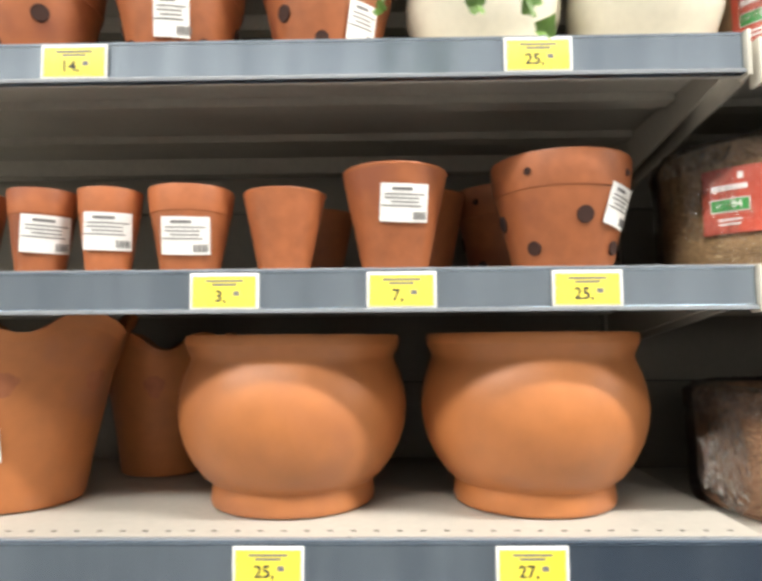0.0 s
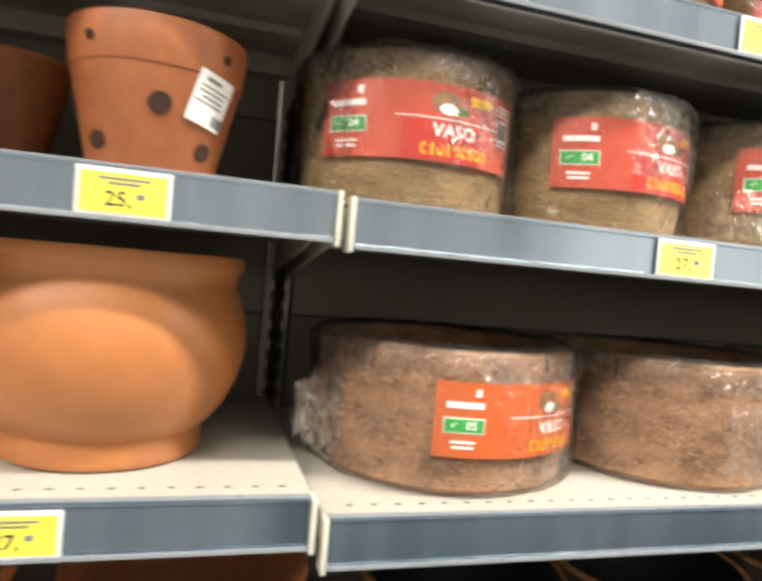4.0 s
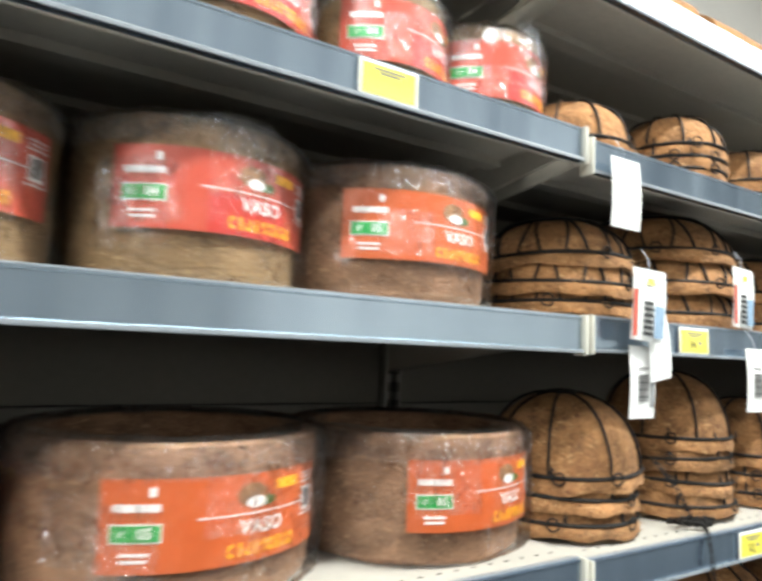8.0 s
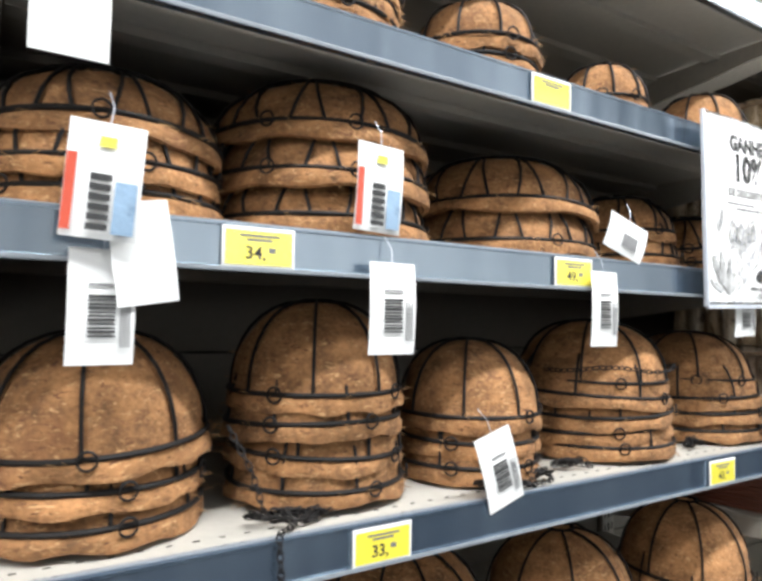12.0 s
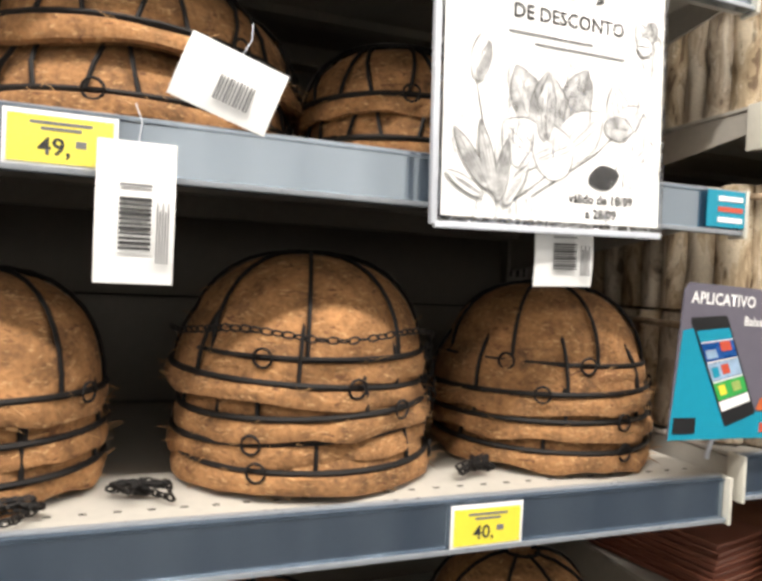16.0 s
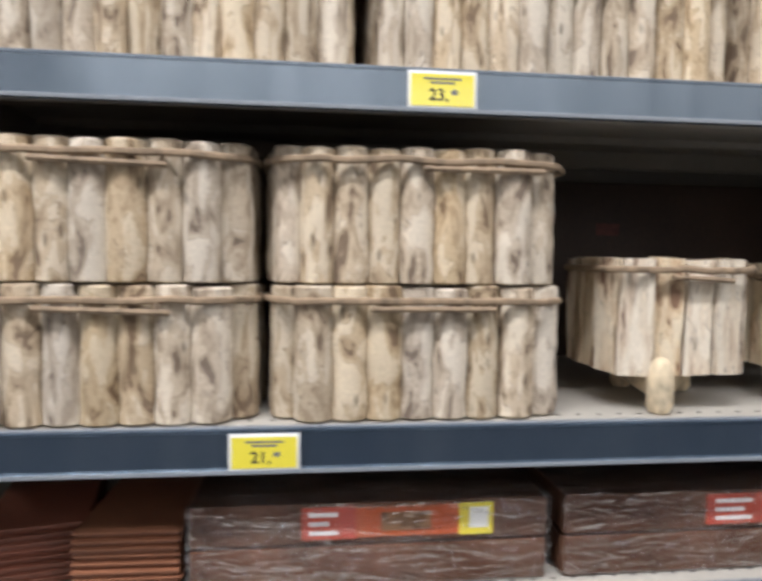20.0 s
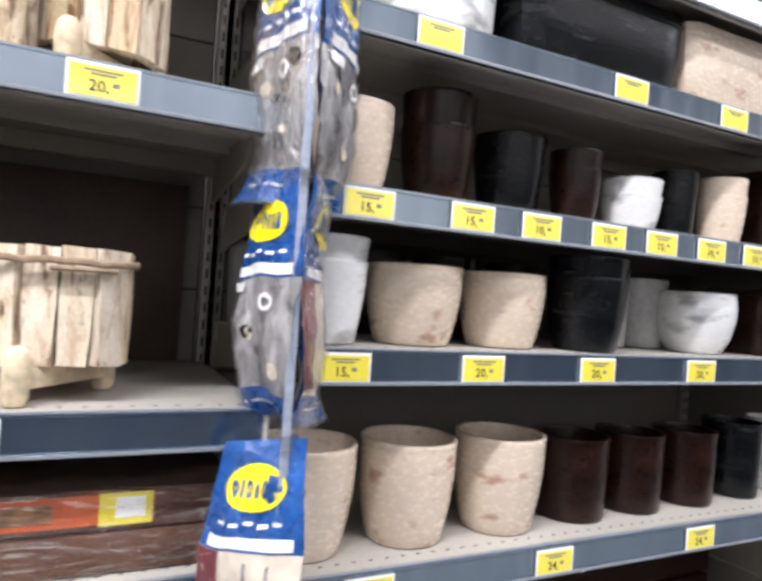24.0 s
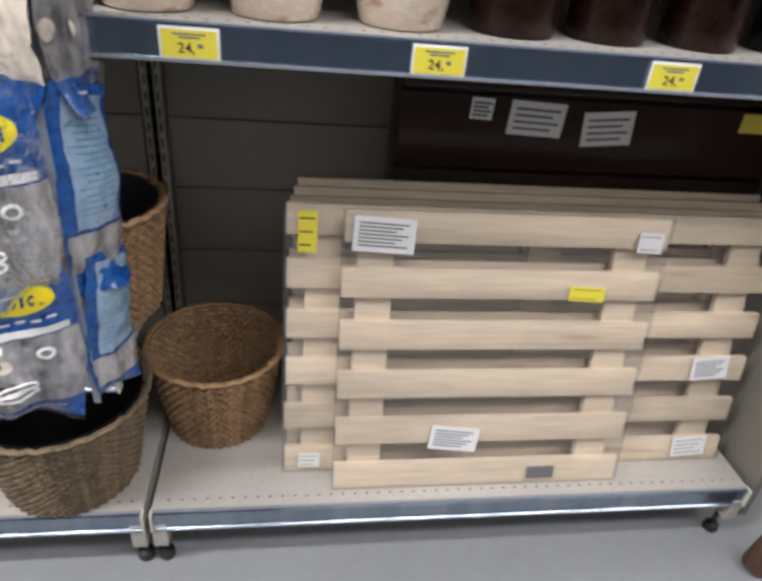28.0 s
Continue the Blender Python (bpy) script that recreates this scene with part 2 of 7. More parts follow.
    li.new(mr, gm.inputs[0])
    li.new(step(grain, 0.3, 0.7, 0.84, 1.12), gm.inputs[1])
    li.new(gm.outputs[0], hs.inputs["Value"])
    sat.operation = "MULTIPLY_ADD"
    sat.inputs[1].default_value, sat.inputs[2].default_value = 0.45, 0.72
    fr = n.new("ShaderNodeMath")
    fr.operation = "PINGPONG"
    fr.inputs[1].default_value = 0.17
    li.new(info.outputs["Random"], fr.inputs[0])
    fs = step(fr.outputs[0], 0.0, 0.17)
    li.new(fs, sat.inputs[0])
    li.new(sat.outputs[0], hs.inputs["Saturation"])
    li.new(col, hs.inputs["Color"])
    li.new(hs.outputs["Color"], bsdf.inputs["Base Color"])
    bsdf.inputs["Roughness"].default_value = 0.8
    bsdf.inputs["Specular IOR Level"].default_value = 0.3
    hgt = n.new("ShaderNodeMath")
    hgt.operation = "MULTIPLY_ADD"
    hgt.inputs[1].default_value = 0.35
    li.new(grain, hgt.inputs[0])
    li.new(patch, hgt.inputs[2])
    bp = n.new("ShaderNodeBump")
    bp.inputs["Strength"].default_value, bp.inputs["Distance"].default_value = 0.7, 0.006
    li.new(hgt.outputs[0], bp.inputs["Height"])
    li.new(bp.outputs["Normal"], bsdf.inputs["Normal"])
    return m


M_SHELF = material("shelf_paint", (0.42, 0.395, 0.345), 0.45, vary=0.07, scale=3, bump=0.05)
# Panel paint darkened below the shelf colour to carry the shade inside the bays.
M_PANEL = material("darkened_panel_paint", (0.20, 0.185, 0.155), 0.5, vary=0.06, scale=2, bump=0.05)
M_POST = material("upright_metal", (0.35, 0.33, 0.29), 0.45, metal=0.3, vary=0.08)
M_RAIL = rail_material("price_rail_plastic", (0.030, 0.046, 0.072))
M_LIP = material("rail_lip", (0.24, 0.26, 0.28), 0.3, vary=0.05, bump=0.02)
M_CAP = material("rail_end_cap", (0.62, 0.60, 0.52), 0.4, vary=0.05)
M_SLOT = material("dark_slot", (0.02, 0.018, 0.015), 0.8, vary=0.1)
M_YELLOW = material("yellow_label", (0.88, 0.76, 0.06), 0.5, vary=0.03, bump=0.02, coat=1.0)
M_YELLOW.node_tree.nodes["Principled BSDF"].inputs["Coat IOR"].default_value = 2.0
M_PAPER = material("white_paper", (0.82, 0.82, 0.80), 0.55, vary=0.03, scale=5, bump=0.03)
M_INK = material("print_ink", (0.03, 0.03, 0.03), 0.6, vary=0.1)
M_GREYINK = material("grey_ink", (0.17, 0.17, 0.17), 0.6, vary=0.1)
M_TERRA = material("terracotta", (0.45, 0.160, 0.050), 0.62, vary=0.10, scale=5, fine=45, bump=0.15, dist=0.001, each=0.10,
                   spots=0.11, spot_color=(0.35, 0.135, 0.065), spot_scale=7)
M_TERRA_RED = material("red_terracotta", (0.40, 0.128, 0.047), 0.5, vary=0.14, scale=6, fine=60, bump=0.18, dist=0.001, each=0.16,
                       spots=0.14, spot_color=(0.27, 0.082, 0.036), spot_scale=9)
M_TERRA_BOWL = material("bowl_terracotta", (0.45, 0.165, 0.053), 0.42, vary=0.08, scale=4, fine=40, bump=0.12, dist=0.001, each=0.07,
                        spots=0.17, spot_color=(0.33, 0.125, 0.058), spot_scale=4.5)
M_TERRA_IN = material("terracotta_inside", (0.42, 0.15, 0.07), 0.85, vary=0.12, scale=8, bump=0.15, dist=0.001)
M_HOLE = material("hole_dark", (0.04, 0.015, 0.01), 0.9, vary=0.1)
M_CERAM_W = material("white_glaze", (0.76, 0.77, 0.76), 0.22, vary=0.06, scale=7, bump=0.06, coat=0.4, spots=0.20,
                     spot_color=(0.36, 0.36, 0.36), spot_scale=13, stretch=(1, 1, 2.2))
M_CERAM_C = material("cream_glaze", (0.80, 0.76, 0.62), 0.18, vary=0.04, bump=0.04, coat=0.5)
M_CERAM_B = material("beige_glaze", (0.66, 0.55, 0.43), 0.26, vary=0.07, scale=5, bump=0.06, coat=0.5, spots=0.12,
                     spot_color=(0.42, 0.265, 0.19), spot_scale=18, each=0.05, stretch=(1, 1, 1.8))
M_CERAM_D = material("dark_brown_glaze", (0.020, 0.0072, 0.0046), 0.30, vary=0.4, scale=9, bump=0.12, coat=0.08, spots=0.10, spot_color=(0.05, 0.018, 0.011), spot_scale=10, stretch=(1, 1, 2))
M_CERAM_K = material("black_glaze", (0.007, 0.008, 0.009), 0.24, vary=0.4, scale=9, bump=0.35, dist=0.004, coat=0.05, spots=0.11, spot_color=(0.045, 0.047, 0.05), spot_scale=11, stretch=(1, 1, 3))
M_CERAM_G = material("grey_glaze", (0.46, 0.46, 0.45), 0.4, vary=0.15, scale=8, bump=0.08)
M_COCO = material("coir_fibre", (0.31, 0.174, 0.100), 0.92, vary=0.27, scale=26, fine=240, bump=0.9, dist=0.004, stretch=(0.9, 0.9, 1.3),
                  fleck=((0.46, 0.275, 0.158), (0.135, 0.062, 0.033)),
                  spots=0.07, spot_color=(0.27, 0.17, 0.08), spot_scale=10)
M_COCO04 = material("coir_fibre_olive", (0.31, 0.20, 0.10), 0.92, vary=0.27, scale=26, fine=240, bump=0.9, dist=0.004, fleck=((0.42, 0.30, 0.16), (0.13, 0.075, 0.04)),
                    stretch=(0.9, 0.9, 1.3), spots=0.07, spot_color=(0.20, 0.09, 0.05), spot_scale=8)
M_FILM = film_material("clear_film", 0.09, (1, 1, 1), 0.992, 38.0, 0.030, 1.48, 0.9)
M_FILMFOLD = film_material("crumpled_film", 0.10, (1, 1, 1), 0.965, 40.0, 0.028, 1.75, 0.9, 2.5, (1, 1, 0.45), True)
M_BAGFILM = film_material("bag_film", 0.11, (1, 1, 1), 0.975, 40.0, 0.013, 1.6, 0.55, 2.0, (1, 1, 0.4), True)
M_BOXFILM = film_material("box_film", 0.10, (1, 1, 1), 0.985, 42.0, 0.030, 1.55, 0.9, 3.0, (0.16, 1, 1), True)
M_TRAY2 = material("tan_plastic", (0.24, 0.098, 0.050), 0.5, vary=0.12, scale=8, bump=0.1, each=0.08)
M_RED = material("red_label", (0.54, 0.085, 0.046), 0.35, vary=0.06, bump=0.03, coat=0.2)
M_ORANGE = material("orange_label", (0.56, 0.125, 0.036), 0.35, vary=0.06, bump=0.03, coat=0.2)
M_DKRED = material("dark_red_label", (0.52, 0.040, 0.030), 0.35, vary=0.06, bump=0.03)
M_GREEN = material("green_label", (0.03, 0.36, 0.07), 0.4, vary=0.06, bump=0.02)
M_WHITE = material("white_print", (0.86, 0.86, 0.84), 0.45, vary=0.02, bump=0.01)
M_GOLD = material("gold_print", (0.95, 0.50, 0.02), 0.45, vary=0.03, bump=0.01)
M_SHELLBR = material("coconut_shell", (0.30, 0.16, 0.07), 0.6, vary=0.3, scale=60, bump=0.1)
M_LEAFPR = material("leaf_print", (0.05, 0.14, 0.03), 0.5, vary=0.2, bump=0.02)
M_LINER = material("coir_liner", (0.34, 0.166, 0.064), 0.95, vary=0.30, scale=34, fine=190, bump=0.9, dist=0.005, each=0.12, spots=0.10, spot_color=(0.20, 0.09, 0.035), spot_scale=15,
                   fleck=((0.50, 0.29, 0.13), (0.13, 0.055, 0.022)))
M_WIRE = material("black_wire", (0.012, 0.010, 0.009), 0.62, vary=0.2, bump=0.05)
M_LOG = wood_material("debarked_wood", ((0.65, 0.555, 0.415), (0.52, 0.415, 0.285), (0.40, 0.305, 0.20), (0.18, 0.125, 0.08)), (0.42, 0.42, 0.55), 0.15, 0.12)
M_SLAB = wood_material("pale_wood_slab", ((0.76, 0.65, 0.48), (0.70, 0.57, 0.39), (0.58, 0.43, 0.275), (0.22, 0.125, 0.075)), (0.42, 0.42, 0.30), 0.13, 0.06)
# Coir colour lowered to include the shade on the low shelf.
M_COIRBOX = material("shaded_coir_board", (0.12, 0.055, 0.031), 0.8, vary=0.25, scale=18, fine=160, bump=0.5)
M_HARDBOARD = material("brown_hardboard", (0.062, 0.037, 0.025), 0.6, vary=0.2, scale=6, fine=120, bump=0.2)
M_HARDRED = material("faded_red_print", (0.13, 0.040, 0.030), 0.6, vary=0.3, scale=40, bump=0.02)
M_LOGEND = material("log_end", (0.68, 0.56, 0.38), 0.85, vary=0.2, scale=40, bump=0.2)
M_TWIG = material("twig_band", (0.30, 0.215, 0.135), 0.8, vary=0.25, scale=40, bump=0.4, each=0.1)
M_PINE = material("raw_pine", (0.78, 0.66, 0.49), 0.62, vary=0.15, scale=5, fine=48, bump=0.15, dist=0.001, stretch=(0.25, 3.0, 3.0), each=0.09, spots=0.06, spot_color=(0.42, 0.29, 0.17), spot_scale=7)
M_WICKER = material("woven_straw", (0.30, 0.18, 0.085), 0.7, vary=0.22, scale=55, fine=200, bump=0.4, island=True, each=0.3)
M_SEAGRASS = material("seagrass", (0.20, 0.145, 0.085), 0.8, vary=0.28, scale=60, fine=200, bump=0.4, island=True, each=0.3)
M_FLOOR = material("floor_paint", (0.27, 0.28, 0.285), 0.35, vary=0.05, scale=2, fine=30, bump=0.03)
M_WALL = material("store_wall", (0.62, 0.60, 0.56), 0.8, vary=0.05, scale=1.5, bump=0.05)
M_CEIL = material("store_ceiling", (0.78, 0.77, 0.75), 0.8, vary=0.05, scale=1.5, bump=0.03)
M_BLUE = material("blue_bag", (0.008, 0.085, 0.33), 0.28, vary=0.2, scale=24, bump=0.6, dist=0.006, coat=0.3)
M_LTBLUE = material("pale_blue_bag", (0.30, 0.43, 0.58), 0.3, vary=0.15, scale=25, bump=0.6, dist=0.004, coat=0.3)
# The near-black low tone paints the shade in the glove folds.
M_BAGGREY = material("bag_contents_grey", (0.46, 0.45, 0.45), 0.3, vary=0.2, scale=17, fine=60, bump=1.0, dist=0.016, coat=0.6, dark=(0.025, 0.024, 0.026), stretch=(1.2, 1.2, 0.55))
M_GLOVE = material("cream_glove", (0.74, 0.66, 0.54), 0.6, vary=0.1, scale=30, bump=0.3)
M_MAROON = material("maroon_print", (0.16, 0.02, 0.03), 0.5, vary=0.1)
M_BRIGHTY = material("bag_yellow", (0.95, 0.78, 0.0), 0.4, vary=0.03, bump=0.02)
M_TEAL = material("teal_print", (0.0, 0.26, 0.38), 0.35, vary=0.04, bump=0.02)
M_SLATE = material("slate_print", (0.13, 0.12, 0.15), 0.35, vary=0.05, bump=0.02)
M_BLACKPL = material("black_plastic", (0.012, 0.012, 0.013), 0.4, vary=0.15, bump=0.05)
M_GREYPL = material("clear_strip", (0.6, 0.63, 0.68), 0.25, vary=0.05, coat=0.3)
# Opaque blue-grey that paints the reflection on the clear strip.
M_STRIP = material("strip_sheen", (0.30, 0.34, 0.41), 0.3, vary=0.15, scale=14, bump=0.05)
M_TRAY = material("red_brown_plastic", (0.19, 0.065, 0.038), 0.5, vary=0.12, scale=8, bump=0.1, each=0.08)
M_DARKWOOD = material("dark_wood", (0.032, 0.014, 0.009), 0.4, vary=0.25, scale=5, fine=60, bump=0.15, stretch=(0.3, 4, 4), coat=0.3)
M_POLE = material("brown_pole", (0.11, 0.055, 0.035), 0.7, vary=0.2, scale=12, bump=0.2)
M_LEAF = material("fern_leaf", (0.34, 0.44, 0.12), 0.5, vary=0.2, scale=30, bump=0.1, each=0.1)
M_LEAF2 = material("ivy_leaf", (0.15, 0.28, 0.06), 0.45, vary=0.25, scale=30, bump=0.1)
M_FELT = material("dark_felt", (0.05, 0.035, 0.03), 0.95, vary=0.2, scale=30, bump=0.3)
# Tones of the unseen panels that bounce light and show in the rails.
M_BOUNCE_PALE = material("bounce_pale", (0.84, 0.84, 0.83), 0.5, vary=0.06, scale=3, bump=0.03)
M_BOUNCE_GREY = material("bounce_grey", (0.38, 0.375, 0.36), 0.6, vary=0.1, scale=3, bump=0.05)
M_BOUNCE_DARK = material("bounce_dark", (0.035, 0.034, 0.032), 0.6, vary=0.1, scale=3, bump=0.05)
for dull in (M_CERAM_D, M_CERAM_K, M_DARKWOOD, M_COIRBOX, M_FELT, M_WIRE):
    dull.node_tree.nodes["Principled BSDF"].inputs["Specular IOR Level"].default_value = 0.22
M_FIBRE = material("loose_coir_fibre", (0.42, 0.24, 0.105), 0.9, vary=0.2, bump=0.0, island=True, each=0.35)

# ---- mesh helpers ----
def mesh_of(bm, name, smooth=True):
    me = bpy.data.meshes.new(name)
    bmesh.ops.recalc_face_normals(bm, faces=bm.faces)
    bm.to_mesh(me)
    bm.free()
    if smooth:
        me.polygons.foreach_set("use_smooth", [True] * len(me.polygons))
        me.set_sharp_from_angle(angle=radians(38))
    return me


def part(name, bm, mat, parent=None, label="", m=None, smooth=True):
    """Links a bmesh as one mesh object under a thing or a part."""
    me = bm if isinstance(bm, bpy.types.Mesh) else mesh_of(bm, name, smooth)
    if not me.materials:
        me.materials.append(mat)
    ob = new(name, me)
    ob.parent = parent
    if m is not None:
        ob.matrix_basis = m
    if label:
        tagged(ob, label)
    return ob


def thing(name, label, category, m=None, group="", kind=""):
    ob = new(name)
    ob.empty_display_size = 0.05
    if m is not None:
        ob.matrix_basis = m
    return tagged(ob, label, category, group, kind)


def box(bm, x0, x1, y0, y1, z0, z1, bevel=0.0, m=None):
    r = bmesh.ops.create_cube(bm, size=1.0)
    vs = r["verts"]
    bmesh.ops.scale(bm, vec=(x1 - x0, y1 - y0, z1 - z0), verts=vs)
    bmesh.ops.translate(bm, vec=((x0 + x1) / 2, (y0 + y1) / 2, (z0 + z1) / 2), verts=vs)
    if bevel > 0:
        es = list({e for v in vs for e in v.link_edges})
        out = bmesh.ops.bevel(bm, geom=es, offset=bevel, segments=2, profile=0.6, affect="EDGES")
        vs = list({v for f in out["faces"] for v in f.verts} | {v for v in vs if v.is_valid})
    if m is not None:
        bmesh.ops.transform(bm, matrix=m, verts=[v for v in vs if v.is_valid])
    return bm


def block(*a, **k):
    return box(bmesh.new(), *a, **k)


def lathe(profile, seg=48, wob=0.0, seed=0, wave=None):
    """Turns a list of (radius, z) round the z axis. wob: uneven hand-made radius. wave(a, z): extra (dr, dz)."""
    bm = bmesh.new()
    rings = []
    for r, z in profile:
        ring = []
        for i in range(seg):
            a = 2 * math.pi * i / seg
            dr, dz = wave(a, z) if wave else (0, 0)
            k = 1 + wob * noise.noise((math.cos(a) * 1.5 + seed * 7.3, math.sin(a) * 1.5, z * 12 + seed))
            ring.append(bm.verts.new(((r * k + dr) * math.cos(a), (r * k + dr) * math.sin(a), z + dz)) if r > 1e-6 else None)
        if r <= 1e-6:
            c = bm.verts.new((0, 0, z))
            ring = [c] * seg
        rings.append(ring)
    for a, b in zip(rings, rings[1:]):
        for i in range(seg):
            j = (i + 1) % seg
            vs = []
            for v in (a[i], a[j], b[j], b[i]):
                if v not in vs:
                    vs.append(v)
            if len(vs) > 2:
                bm.faces.new(vs)
    return bm


def turned(parent, out, split, mats, seg=56, wob=0.0, seed=0, wave=None):
    """A turned vessel as three parts: outer body, rim and inside. split: indices at which the rim begins and ends."""
    a, b = split
    part("body", lathe(out[:a + 1], seg, wob, seed, wave), mats[0], parent)
    part("rim", lathe(out[a:b + 1], seg, wob, seed, wave), mats[0], parent)
    part("inside", lathe(out[b:], seg, wob, seed, wave), mats[1], parent)


def tube(points, radius, seg=6, closed=False, bm=None):
    """A bent round bar through points."""
    bm = bm or bmesh.new()
    pts = [Vector(p) for p in points]
    n = len(pts)
    rings = []
    for i, p in enumerate(pts):
        d = (pts[(i + 1) % n] - pts[i - 1]) if closed else (pts[min(i + 1, n - 1)] - pts[max(i - 1, 0)])
        q = d.normalized().to_track_quat("Z", "Y")
        r = radius[i] if isinstance(radius, (list, tuple)) else radius
        rings.append([bm.verts.new(p + q @ Vector((r * math.cos(2 * math.pi * k / seg), r * math.sin(2 * math.pi * k / seg), 0)))
                      for k in range(seg)])
    for i in range(n if closed else n - 1):
        a, b = rings[i], rings[(i + 1) % n]
        for k in range(seg):
            bm.faces.new((a[k], a[(k + 1) % seg], b[(k + 1) % seg], b[k]))
    if not closed:
        bm.faces.new(rings[0][::-1])
        bm.faces.new(rings[-1])
    return bm


TEXTS = {}


def text_mesh(words, size, mat):
    """Flat lettering in the built-in font, centred, in the xz plane facing -y."""
    key = (words, size, mat.name)
    if key not in TEXTS:
        cu = bpy.data.curves.new("lettering", "FONT")
        cu.body, cu.size, cu.align_x, cu.align_y, cu.resolution_u = words, size, "CENTER", "CENTER", 2
        cu.offset = size * (0.045 if size > 0.03 else 0.018)
        ob = new("lettering", cu)
        dg = bpy.context.evaluated_depsgraph_get()
        me = bpy.data.meshes.new_from_object(ob.evaluated_get(dg))
        bpy.data.objects.remove(ob)
        me.transform(Matrix.Rotation(radians(90), 4, "X"))
        me.materials.append(mat)
        TEXTS[key] = me
    return TEXTS[key]


def bend(me_or_bm, radius):
    """Wraps flat artwork of the xz plane (facing -y) round an upright drum of that radius about the z axis."""
    vs = me_or_bm.vertices if isinstance(me_or_bm, bpy.types.Mesh) else me_or_bm.verts
    for v in vs:
        a, r = v.co.x / radius, radius - v.co.y
        v.co = Vector((r * math.sin(a), -r * math.cos(a), v.co.z))


def sheet(w, h, off=0.0, nx=1, cx=0.0, cz=0.0, bm=None):
    """A thin slab of paper in the xz plane facing -y, split in nx columns."""
    bm = bm or bmesh.new()
    f = [[bm.verts.new((cx - w / 2 + w * i / nx, y, cz + s * h / 2)) for i in range(nx + 1)]
         for y, s in ((-off, -1), (-off, 1), (-off + 0.0004, 1), (-off + 0.0004, -1))]
    for a, b in ((0, 1), (1, 2), (2, 3), (3, 0)):
        for i in range(nx):
            bm.faces.new((f[a][i], f[a][i + 1], f[b][i + 1], f[b][i]))
    for i in (0, nx):
        bm.faces.new([f[k][i] for k in range(4)])
    return bm


# ---- the plan: bays along x, their front in the plane y = 0 ----
BACK = 0.46
RAIL_H = 0.046
BAYS = {  # name: (x0, x1, shelf tops)
    "terracotta": (-1.335, -0.004, (0.175, 0.60, 1.015, 1.322, 1.606, 1.862, 2.13)),
    "coir": (0.004, 1.329, (0.175, 0.60, 1.005, 1.302, 1.602, 1.853, 2.13)),
    "liner": (1.337, 2.666, (0.175, 0.60, 0.995, 1.297, 1.604, 1.842, 2.10)),
    "log": (2.680, 4.010, (0.175, 0.549, 1.122, 1.319, 1.702, 2.08)),
    "glazed": (4.022, 5.352, (0.175, 1.097, 1.396, 1.612, 1.855, 2.06)),
}

# ---- shell of the shop ----
def slab(name, label, category, mat, *a):
    ob = part(name, block(*a), mat, smooth=False)
    return tagged(ob, label, category, kind="structure")


slab("floor", "smooth pale grey painted shop floor", "floor", M_FLOOR, -5, 10, -16.0, 1.2, -0.1, 0.0)
slab("ceiling", "plain off-white shop ceiling", "ceiling", M_CEIL, -5, 10, -16.0, 1.2, 4.0, 4.1)
slab("wall_south", "plain off-white far shop wall", "wall", M_WALL, -5, 10, -16.1, -16.0, 0, 4.0)
slab("wall_north", "plain off-white wall behind the shelving", "wall", M_WALL, -5, 10, 1.2, 1.3, 0, 4.0)
slab("wall_west", "plain off-white end wall", "wall", M_WALL, -5.1, -5, -16.0, 1.2, 0, 4.0)
slab("wall_east", "plain off-white end wall", "wall", M_WALL, 10, 10.1, -16.0, 1.2, 0, 4.0)


